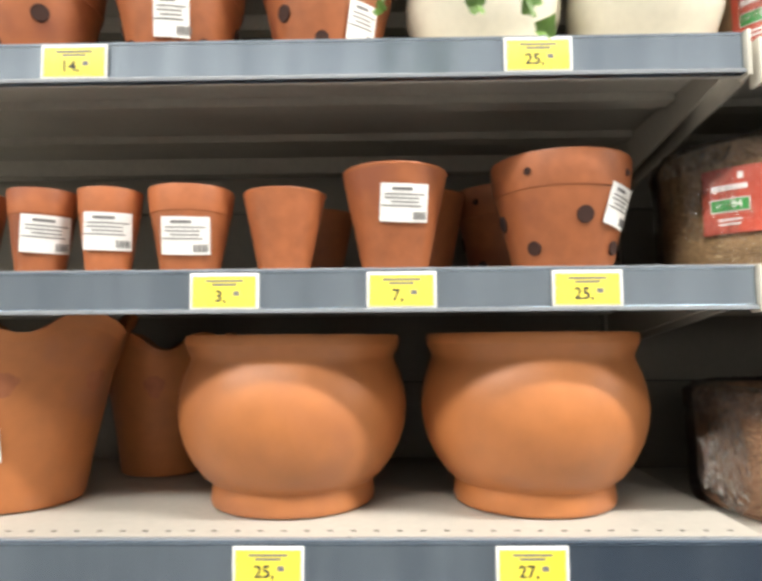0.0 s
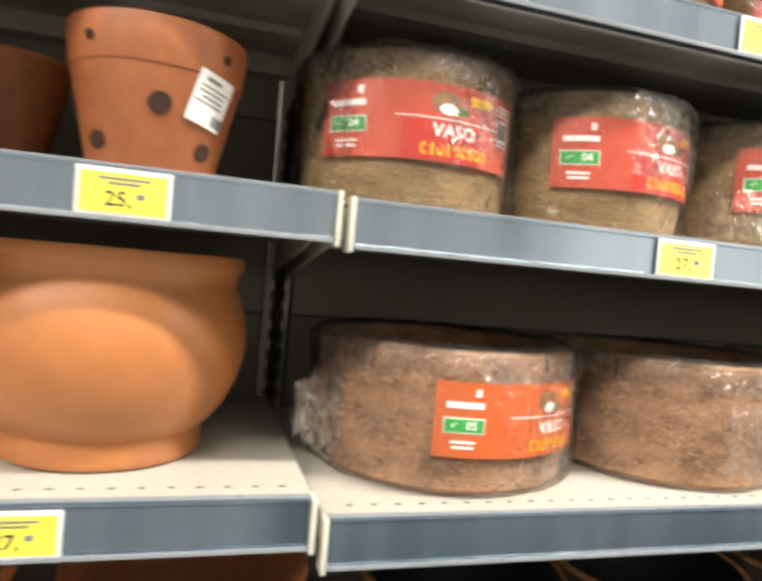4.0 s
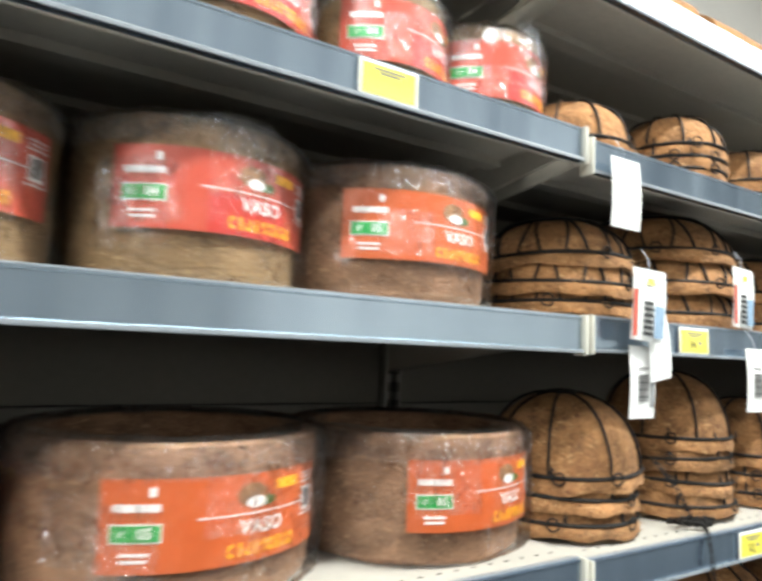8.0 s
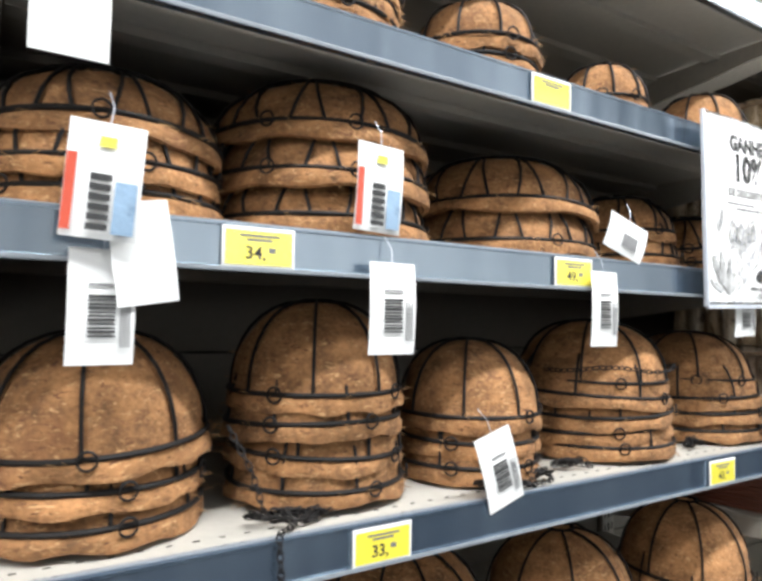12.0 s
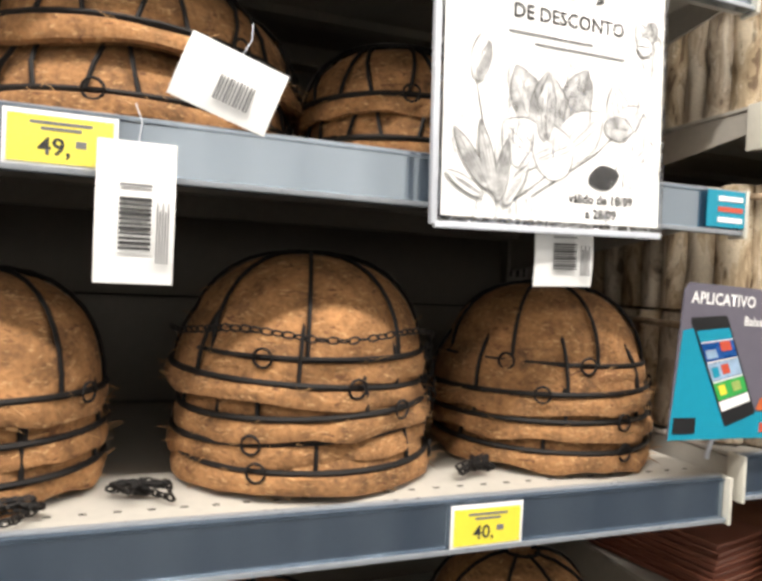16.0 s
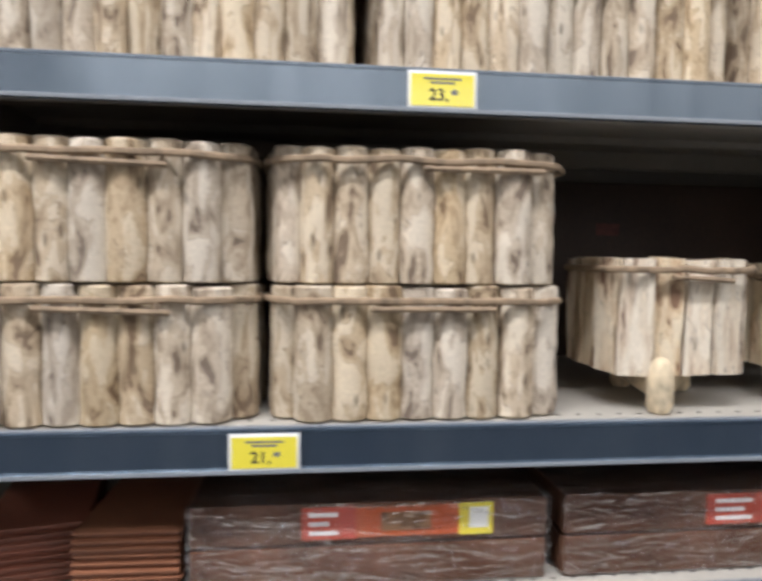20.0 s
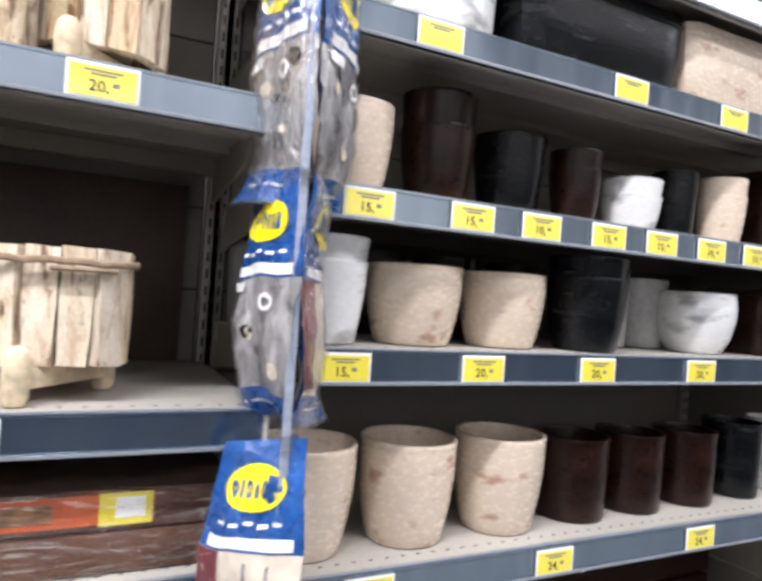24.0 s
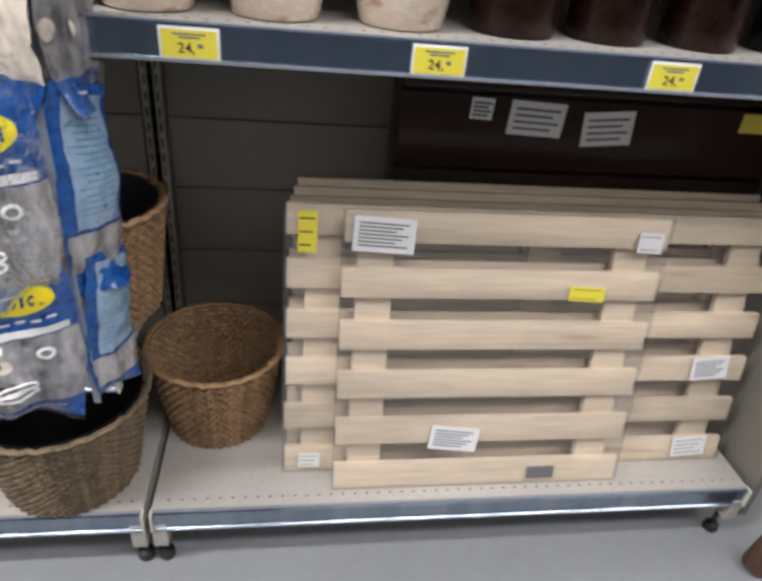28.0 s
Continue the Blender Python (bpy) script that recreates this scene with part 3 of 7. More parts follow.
# ---- shelving ----
def shelf_part(unit, w, z, base=False):
    d = BACK - 0.005
    bm = block(0.002, w - 0.002, 0.006, d, z - 0.004, z, 0.001)
    sh = part("shelf", bm, M_SHELF, unit)
    part("back_fold", block(0.002, w - 0.002, d - 0.03, d, z - 0.034, z - 0.0045), M_SHELF, sh, smooth=False)
    part("front_fold", block(0.002, w - 0.002, 0.006, 0.012, z - RAIL_H, z - 0.0045), M_SHELF, sh, smooth=False)
    for yy in (0.15, 0.30):
        part("stiffener", block(0.01, w - 0.01, yy, yy + 0.03, z - 0.016, z - 0.0045), M_SHELF, sh, smooth=False)
    # price rail: a shallow hollow channel with a lip above and below
    rb = bmesh.new()
    prof = [(0.004, 0.0), (-0.0040, 0.0), (-0.0040, -0.0022)]
    for k in range(9):
        u = k / 8
        prof.append((-0.0026 + 0.0002 * (1 - (2 * u - 1) ** 2), -0.0036 - u * (RAIL_H - 0.0091)))
    prof += [(-0.006, -RAIL_H + 0.0035), (-0.006, -RAIL_H), (0.004, -RAIL_H)]
    ends = [[rb.verts.new((x, y, z - 0.001 + h)) for y, h in prof] for x in (0.006, w - 0.006)]
    for i in range(len(prof)):
        j = (i + 1) % len(prof)
        rb.faces.new((ends[0][i], ends[0][j], ends[1][j], ends[1][i]))
    for e in ends:
        rb.faces.new(e)
    part("price_rail", rb, M_RAIL, sh, "dark blue-grey plastic price rail")
    part("rail_lip", block(0.006, w - 0.006, -0.0075, -0.0062, z - RAIL_H - 0.001, z - RAIL_H + 0.0035, 0.0004), M_LIP, sh, "pale lower lip")
    part("top_lip", block(0.004, w - 0.004, 0.0015, 0.008, z - 0.0008, z + 0.0014, 0.0004), M_LIP, sh)
    for x0 in (-0.001, w - 0.0055):
        part("end_cap", block(x0 + 0.001, x0 + 0.0055, -0.009, 0.012, z - RAIL_H - 0.004, z + 0.001, 0.001), M_CAP, sh, "cream plastic end cap")
    pf = bmesh.new()
    k = 0.03
    while k < w - 0.02:
        box(pf, k, k + 0.006, 0.03, 0.0325, z + 0.0002, z + 0.0006)
        k += 0.0254
    tagged(part("perforation", pf, M_SLOT, sh, "row of small dark slots", smooth=False), kind="stuff")
    if not base:
        for x0 in (0.004, w - 0.008):
            bb = bmesh.new()
            a = [bb.verts.new((x, y, zz)) for x in (x0, x0 + 0.003) for y, zz in
                 ((0.012, z - 0.006), (0.012, z - 0.03), (d - 0.02, z - 0.085), (d, z - 0.085), (d, z - 0.006))]
            bb.faces.new(a[:5])
            bb.faces.new(a[5:])
            for i in range(5):
                bb.faces.new((a[i], a[(i + 1) % 5], a[5 + (i + 1) % 5], a[5 + i]))
            part("bracket", bb, M_SHELF, sh, smooth=False)
    return sh


def shelf_unit(name, x0, x1, tops, label):
    u = thing("shelf_unit", label, "shelving", pose(x0, 0, 0), "shelving bays")
    w = x1 - x0
    for i, z in enumerate(tops):
        shelf_part(u, w, z, i == 0)
    # back panels, one above the other with an open joint
    z = 0.06
    while z < 2.3:
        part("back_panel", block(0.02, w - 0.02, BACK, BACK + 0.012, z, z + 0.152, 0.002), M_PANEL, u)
        z += 0.155
    # Added dark backing, so no light from the wall behind shows in the joints.
    part("joint_light_stop", block(0.016, w - 0.016, BACK + 0.0125, BACK + 0.018, 0.05, 2.32), M_SLOT, u, "dark sheet added to keep light out of the joints", smooth=False)
    for x in (-0.012, w - 0.012):
        up = part("upright", block(x - 0.002, x + 0.026, BACK - 0.012, BACK + 0.03, 0.0, 2.34, 0.002), M_POST, u, "slotted metal upright")
        sl = bmesh.new()
        k = 0.1
        while k < 2.3:
            box(sl, x + 0.004, x + 0.008, BACK - 0.0128, BACK - 0.0118, k, k + 0.018)
            box(sl, x + 0.016, x + 0.020, BACK - 0.0128, BACK - 0.0118, k, k + 0.018)
            k += 0.032
        tagged(part("slotting", sl, M_SLOT, up, smooth=False), kind="stuff")
    for x in (0.0, w - 0.03):
        ft = part("foot", block(x, x + 0.03, -0.004, BACK, 0.075, 0.142, 0.003), M_SHELF, u, "cream metal base foot")
        part("adjuster", lathe([(0, 0.0), (0.016, 0.0), (0.018, 0.006), (0.016, 0.02), (0.006, 0.024), (0.006, 0.076), (0, 0.076)], 16), M_BLACKPL, ft,
             "black screw foot", pose(x + 0.015, 0.03, 0.0))
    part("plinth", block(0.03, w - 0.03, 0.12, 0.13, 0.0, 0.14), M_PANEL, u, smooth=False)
    return u


SPOKEN = {"terracotta": "clay pots", "coir": "coir pots", "liner": "coir basket liners", "log": "log planters", "glazed": "glazed pots"}
for bay, (bx0, bx1, tops) in BAYS.items():
    shelf_unit(bay, bx0, bx1, tops, "cream metal gondola bay with dark price rails, holding " + SPOKEN[bay])
# side panel that closes the last bay
ep = thing("end_panel", "beige metal end panel closing the shelving run", "panel", pose(5.364, 0, 0))
for k in range(3):
    part("panel_sheet", block(0, 0.02, 0.002, BACK + 0.03, 0.08 + k * 0.75, 0.08 + k * 0.75 + 0.745, 0.003), M_PANEL, ep)


# ---- price labels ----
def price_label(x, z, words="", w=0.074, h=0.040):
    t = thing("price_label", "yellow price label in a white-edged sleeve on the shelf rail", "label", pose(x + w / 2, -0.0066, z), "price labels")
    slv = part("sleeve", block(-w / 2, w / 2, -0.0004, 0.0012, -h / 2, h / 2, 0.0004), M_PAPER, t)
    ins = part("insert", block(-w / 2 + 0.003, w / 2 - 0.003, -0.0011, -0.0002, -h / 2 + 0.0035, h / 2 - 0.0035), M_YELLOW, t, smooth=False)
    bars = bmesh.new()
    for k, (bw, bz) in enumerate(((0.040, 0.0115), (0.026, 0.0075))):
        box(bars, -bw / 2, bw / 2, -0.0014, -0.0010, bz - 0.0011, bz + 0.0011)
    part("small_print", bars, M_GREYINK, ins, smooth=False)
    if words:
        part("price", text_mesh(words + ",", 0.0175, M_INK), M_INK, ins, m=pose(-0.004, -0.0014, -0.0055))
        part("cent_mark", block(0.0095, 0.0165, -0.0014, -0.0010, -0.0045, 0.0005), M_GREYINK, ins, smooth=False)
    return t


LABELS = (  # x of the left edge, shelf top, price
    (-0.92, 1.606, ""), (-0.61, 1.606, "3"), (-0.421, 1.606, "7"), (-0.225, 1.606, "25"),
    (-0.561, 1.322, "25"), (-0.29, 1.322, "27"), (-0.78, 1.862, "14"), (-0.27, 1.862, "25"),
    (0.341, 1.602, "27"), (0.673, 1.302, ""), (0.98, 1.853, ""), (0.42, 1.853, ""),
    (1.527, 1.604, "34"), (1.974, 1.604, "49"), (1.674, 1.297, "33"), (2.333, 1.297, "40"), (1.93, 1.842, ""),
    (3.0, 1.319, "21"), (3.184, 1.702, "23"), (3.653, 1.319, "20"), (3.763, 1.702, "20"), (3.35, 0.549, ""),
    (4.069, 1.396, "15"), (4.287, 1.396, "20"), (4.510, 1.396, "20"), (4.757, 1.396, "20"), (5.005, 1.396, ""),
    (4.088, 1.612, "15"), (4.251, 1.612, "15"), (4.376, 1.612, "10"), (4.514, 1.612, "15"), (4.636, 1.612, "10"), (4.763, 1.612, "10"), (4.888, 1.612, "10"),
    (4.178, 1.855, ""), (4.542, 1.855, ""), (4.80, 1.855, ""), (5.02, 2.06, ""),
    (4.127, 1.097, "24"), (4.447, 1.097, "24"), (4.785, 1.097, "24"))
for lx, lz, lw in LABELS:
    price_label(lx, lz - RAIL_H / 2 - 0.001, lw)

# ---- clay pots ----
def inked_bars(bm, rows, off):
    for cx, cz, w, h in rows:
        sheet(w, h, off, 6, cx, cz, bm)
    return bm


def paper_sticker(parent, radius, z, yaw, tilt, lean=0.0, w=0.058, h=0.044):
    """A printed white sticker wrapped on a round wall of that radius."""
    turn = pose(0, 0, z, 0, 0, yaw) @ pose(0, -radius, 0, tilt, lean, 0) @ pose(0, radius, 0)
    bm = sheet(w, h, 0.0012, 8)
    bend(bm, radius)
    st = part("sticker", bm, M_PAPER, parent, "white printed paper sticker", turn)
    rows = [(-0.004, h * 0.36, w * 0.4, 0.0034)]
    for k in range(4):
        rows.append((-w * 0.06 * (k % 2), h * (0.22 - k * 0.10), w * (0.8 - 0.12 * (k % 3)), 0.0015))
    for k in range(9):
        rows.append((w * 0.18 + k * 0.0019, -h * 0.33, 0.0009 if k % 3 else 0.0014, h * 0.2))
    bars = bmesh.new()
    inked_bars(bars, rows, 0.0017)
    bend(bars, radius)
    part("print", bars, M_GREYINK, st, smooth=False)
    return st


def clay_pot(x, y, z, R, H, kind, label, seed=0, sticker=None, turn=0):
    pot = thing("flower_pot", label, "flower pot", pose(x, y, z, 0, 0, turn), "clay pots")
    t = 0.009 if R < 0.1 else 0.012
    if kind == "band":
        out = [(0, 0), (R * 0.66, 0), (R * 0.68, 0.003), (R * 0.92, H * 0.70), (R * 0.937, H * 0.706), (R * 0.944, H * 0.72), (R * 0.995, H * 0.97),
               (R * 0.985, H), (R - t * 0.8, H), (R - t, H * 0.97)]
        floor_r = R * 0.6
    elif kind == "cone":
        out = [(0, 0), (R * 0.58, 0), (R * 0.60, 0.003), (R * 0.985, H * 0.965), (R, H * 0.985), (R * 0.985, H), (R - t, H), (R - t * 1.2, H * 0.97)]
        floor_r = R * 0.52
    elif kind == "bowl":
        out = [(0, 0), (R * 0.70, 0), (R * 0.715, 0.006), (R * 0.70, H * 0.10), (R * 0.70, H * 0.125), (R * 0.78, H * 0.17), (R * 0.865, H * 0.25), (R * 0.945, H * 0.36), (R * 0.985, H * 0.46), (R, H * 0.56), (R * 0.985, H * 0.67), (R * 0.945, H * 0.77),
               (R * 0.905, H * 0.835), (R * 0.895, H * 0.86), (R * 0.905, H * 0.88), (R * 0.945, H * 0.94), (R * 0.95, H * 0.975), (R * 0.935, H), (R * 0.89, H), (R * 0.87, H * 0.95), (R * 0.85, H * 0.86)]
        floor_r = R * 0.62
    elif kind == "wide":
        out = [(0, 0), (R * 0.60, 0), (R * 0.62, 0.006), (R * 0.80, H * 0.5), (R * 0.90, H * 0.84), (R * 0.985, H * 0.89), (R, H * 0.93), (R * 0.99, H), (R * 0.93, H), (R * 0.91, H * 0.95), (R * 0.86, H * 0.86)]
        floor_r = R * 0.55
    else:
        out = [(0, 0), (R * 0.56, 0), (R * 0.58, 0.004), (R * 0.66, H * 0.3), (R * 0.80, H * 0.7), (R * 0.95, H * 0.93), (R, H), (R - t, H), (R * 0.88, H * 0.9)]
        floor_r = R * 0.5
    out += [(floor_r, 0.02), (0, 0.02)]
    wave = None
    if kind == "ruffle":
        def wave(a, zz):
            k = max(0.0, (zz / H - 0.72) / 0.28) ** 1.6
            return 0.010 * k * math.sin(6 * a + seed), 0.014 * k * math.cos(6 * a + seed)
    a = {"band": 4, "cone": 3, "bowl": 15, "wide": 4, "ruffle": 5}[kind]
    turned(pot, out, (a, len(out) - 3), (M_TERRA_BOWL if kind == "bowl" else M_TERRA_RED if R < 0.1 else M_TERRA, M_TERRA_IN), 64, 0.006, seed, wave)
    if sticker:
        yaw, zz, tilt, lean = sticker
        rad = R * (0.60 + 0.395 * zz / H if kind == "cone" else 0.68 + 0.24 * zz / H / 0.7 if kind == "band" else 0.58 + 0.30 * zz / H)
        slope = {"cone": 0.395 * R / H, "band": 0.343 * R / H}.get(kind, 0.30 * R / H)
        paper_sticker(pot, rad + 0.0016, zz, yaw, math.degrees(math.atan(slope)), lean)
    return pot


def orchid_pot(x, y, z, R, H, label, seed=0, sticker=None, turn=0):
    """A banded clay pot pierced by round holes in two rows."""
    pot = clay_pot(x, y, z, R, H, "band", label, seed, None, turn)
    for k in range(4):
        for zz, dy, rr in ((0.46, 0, 0.0095), (0.20, -50, 0.0080), (0.84, -47, 0.0042)):
            rad = R * (0.68 + 0.24 * zz / 0.7) + 0.0006 if zz < 0.7 else R * 0.970 + 0.0004
            m = pose(0, 0, H * zz, 0, 0, k * 90 + dy) @ pose(0, -rad - 0.0005, 0, 90 + (12 if zz < 0.7 else 3))
            part("drain_hole", lathe([(0, 0.0006), (rr * 0.92, 0.0006), (rr, 0.0012), (rr * 1.10, 0.0004), (rr * 1.12, -0.001)], 18), M_HOLE, pot, "dark round hole", m)
    if sticker:
        yaw, zz, tilt, lean = sticker
        paper_sticker(pot, R * (0.68 + 0.24 * zz / H / 0.7) + 0.002, zz, yaw, math.degrees(math.atan(0.343 * R / H)), lean, 0.042, 0.050)
    return pot


Z = 1.6085
clay_pot(-0.985, 0.075, Z, 0.040, 0.098, "band", "small banded terracotta pot with a white sticker", 1, (-6, 0.045, -13, 0))
clay_pot(-0.905, 0.070, Z, 0.040, 0.098, "band", "small banded terracotta pot with a white sticker", 2, (10, 0.045, -13, 0))
clay_pot(-0.816, 0.070, Z, 0.0395, 0.100, "band", "small banded terracotta pot with a white sticker", 3, (38, 0.046, -13, 0))
clay_pot(-0.733, 0.068, Z, 0.037, 0.100, "band", "small banded terracotta pot with a white sticker", 4, (20, 0.048, -13, 0))
clay_pot(-0.638, 0.080, Z, 0.051, 0.102, "band", "banded terracotta pot with a white sticker low on its wall", 5, (8, 0.042, -13, 0))
clay_pot(-0.524, 0.080, Z, 0.050, 0.097, "cone", "plain conical terracotta pot without a rim band", 6)
clay_pot(-0.390, 0.095, Z, 0.065, 0.125, "cone", "tall conical terracotta pot with a white sticker", 7, (12, 0.078, -20, 0))
clay_pot(-0.500, 0.235, Z, 0.050, 0.104, "cone", "plain conical terracotta pot at the back of the shelf", 8)
clay_pot(-0.350, 0.260, Z, 0.066, 0.134, "cone", "tall conical terracotta pot at the back of the shelf", 9)
orchid_pot(-0.179, 0.122, Z, 0.088, 0.140, "terracotta orchid pot pierced by round holes, with a tilted sticker", 10, (36, 0.076, -11, 10), 7)
orchid_pot(-0.205, 0.315, Z, 0.089, 0.150, "terracotta orchid pot pierced by round holes, at the back", 11)
Z = 1.8645
orchid_pot(-1.04, 0.12, Z, 0.080, 0.14, "terracotta orchid pot pierced by round holes", 12)
orchid_pot(-0.853, 0.112, Z, 0.080, 0.14, "terracotta orchid pot pierced by round holes", 13, None, 30)
orchid_pot(-0.669, 0.118, Z, 0.085, 0.14, "terracotta orchid pot with a white sticker", 14, (5, 0.055, -10, 0), 5)
orchid_pot(-0.476, 0.122, Z, 0.088, 0.14, "terracotta orchid pot with a white sticker", 15, (-8, 0.05, -10, 0), 50)
Z = 1.3245
clay_pot(-0.526, 0.172, Z, 0.149, 0.212, "bowl", "large round-bellied smooth terracotta bowl pot with a foot ring", 20)
clay_pot(-0.212, 0.170, Z, 0.145, 0.213, "bowl", "large round-bellied terracotta bowl pot with a greyish stain", 21)
clay_pot(-0.890, 0.165, Z, 0.140, 0.230, "ruffle", "tall terracotta pot with a wavy ruffled rim and sticker", 22, (2, 0.085, -15, 0))
clay_pot(-0.765, 0.350, Z, 0.110, 0.205, "ruffle", "terracotta pot with a wavy ruffled rim standing in shade", 23)
clay_pot(-1.20, 0.26, Z, 0.120, 0.225, "ruffle", "terracotta pot with a wavy ruffled rim", 24)
Z = 1.0175
clay_pot(-0.76, 0.22, Z, 0.145, 0.190, "ruffle", "wide terracotta pot with a wavy ruffled rim", 25)
clay_pot(-0.443, 0.195, Z, 0.152, 0.174, "wide", "wide terracotta bowl with a thick rolled rim", 26)
clay_pot(-0.110, 0.190, Z, 0.140, 0.166, "wide", "wide terracotta bowl with a thick rolled rim", 27)
clay_pot(-1.08, 0.20, Z, 0.150, 0.205, "wide", "wide terracotta bowl with a thick rolled rim", 28)


def cream_bowl(x, y, z, R, H, label, seed):
    pot = thing("ceramic_pot", label, "ceramic pot", pose(x, y, z), "cream ceramic pots")
    out = [(0, 0), (R * 0.60, 0), (R * 0.64, 0.004), (R * 0.66, 0.012), (R * 0.86, H * 0.28), (R * 0.98, H * 0.52), (R, H * 0.66), (R * 0.96, H * 0.88), (R * 0.93, H), (R * 0.88, H),
           (R * 0.90, H * 0.8), (R * 0.6, 0.015), (0, 0.015)]
    part("body", lathe(out, 56, 0.004, seed), M_CERAM_C, pot)
    return pot


cream_bowl(-0.271, 0.135, 1.8645, 0.102, 0.15, "glossy cream glazed round pot", 1)
cream_bowl(-0.062, 0.130, 1.8645, 0.098, 0.15, "glossy cream glazed round pot", 2)


# ---- plants that hang over the aisle from ceiling wires ----
def leaf_blade(bm, m, w, h, lobes=5):
    pts = []
    for k in range(14):
        a = 2 * math.pi * k / 14
        r = 1 + 0.22 * math.cos(lobes * a)
        pts.append(bm.verts.new(m @ Vector((math.sin(a) * w * 0.5 * r, math.cos(a) * h * 0.5 * r, 0.004 * math.cos(2 * a)))))
    c = bm.verts.new(m @ Vector((0, 0, -0.002)))
    for k in range(14):
        bm.faces.new((c, pts[k], pts[(k + 1) % 14]))


def hanging_plant(x, y, z, words):
    """A pot on three wires; z is the height of its rim."""
    p = thing("hanging_plant", words, "plant", pose(x, y, z), "hanging plants")
    part("pot", lathe([(0, -0.12), (0.06, -0.12), (0.085, -0.01), (0.09, 0), (0.082, 0), (0.078, -0.015), (0, -0.02)], 32), M_TERRA, p)
    for k in range(3):
        a = radians(120 * k)
        part("wire", tube([(0.086 * math.cos(a), 0.086 * math.sin(a), -0.004), (0, 0, 0.30)], 0.0012, 5), M_WIRE, p)
    part("wire", tube([(0, 0, 0.29), (0, 0, 3.999 - z)], 0.0012, 5), M_WIRE, p)
    return p


ivy = hanging_plant(-0.368, -0.25, 2.303, "trailing green ivy in a hanging pot, seen by its tips")
rng = random.Random(4)
for s, (tx, ty, tz) in enumerate(((0.065, -0.037, -0.572), (0.03, -0.02, -0.545), (0.0, -0.05, -0.550), (-0.03, 0.0, -0.540), (-0.055, -0.02, -0.53), (0.045, -0.04, -0.555))):
    pts = [Vector((0.03 * math.cos(s), 0.03 * math.sin(s), -0.01)), Vector((0.09 * math.cos(s * 1.3), -0.09, -0.03)), Vector((tx * 0.8 + 0.03, ty - 0.01, tz * 0.5)), Vector((tx - 0.03, ty, tz + 0.08)), Vector((tx, ty, tz))]
    part("stem", tube(pts, 0.0013), M_LEAF2, ivy)
    for k in range(22):
        u = 0.3 + 0.7 * k / 21
        i = min(3, int(u * 4))
        q = pts[i].lerp(pts[i + 1], u * 4 - i)
        lb = bmesh.new()
        sz = rng.uniform(0.008, 0.015)
        leaf_blade(lb, Matrix.Translation(q + Vector((rng.uniform(-0.012, 0.012), rng.uniform(-0.01, 0.01), rng.uniform(-0.008, 0.004))))
                   @ pose(0, 0, 0, rng.uniform(50, 110), rng.uniform(-40, 40), rng.uniform(-50, 50)), sz, sz * 1.2)
        part("leaf", lb, M_LEAF2, ivy)

fern = hanging_plant(0.355, -0.255, 2.30, "hanging fern with pale green fronds that droop low")
for s, (tx, ty, tz) in enumerate(((-0.017, -0.095, -0.700), (0.030, -0.055, -0.668), (-0.005, -0.10, -0.60))):
    pts = [Vector((0.02 * s, -0.02, -0.01)), Vector((tx * 2, ty - 0.03, -0.06)), Vector((tx * 1.6, ty - 0.01, tz * 0.5)), Vector((tx + 0.02, ty, tz + 0.10)), Vector((tx, ty, tz))]
    part("stem", tube(pts, 0.0012), M_LEAF, fern)
    for k in range(44):
        u = 0.25 + 0.745 * k / 43
        i = min(3, int(u * 4))
        q = pts[i].lerp(pts[i + 1], u * 4 - i)
        for sd in (-1, 1):
            lb = bmesh.new()
            ln = 0.0115 * (1 - 0.45 * max(0, (u - 0.8) / 0.2)) + 0.002
            m = Matrix.Translation(q) @ pose(0, 0, 0, 90, 0, 18 * math.sin(k + s)) @ pose(0, 0, 0, 0, 0, -sd * (72 + 8 * math.sin(k * 1.9))) @ pose(0, ln / 2, 0, 12 * math.sin(k * 2.3 + sd), 0, 0)
            leaf_blade(lb, m, 0.0085, ln, 2)
            part("leaflet", lb, M_LEAF, fern)

# ---- coir pots in clear film, with a printed paper band ----
def wrapped(bm, radius):
    bend(bm, radius)
    return bm


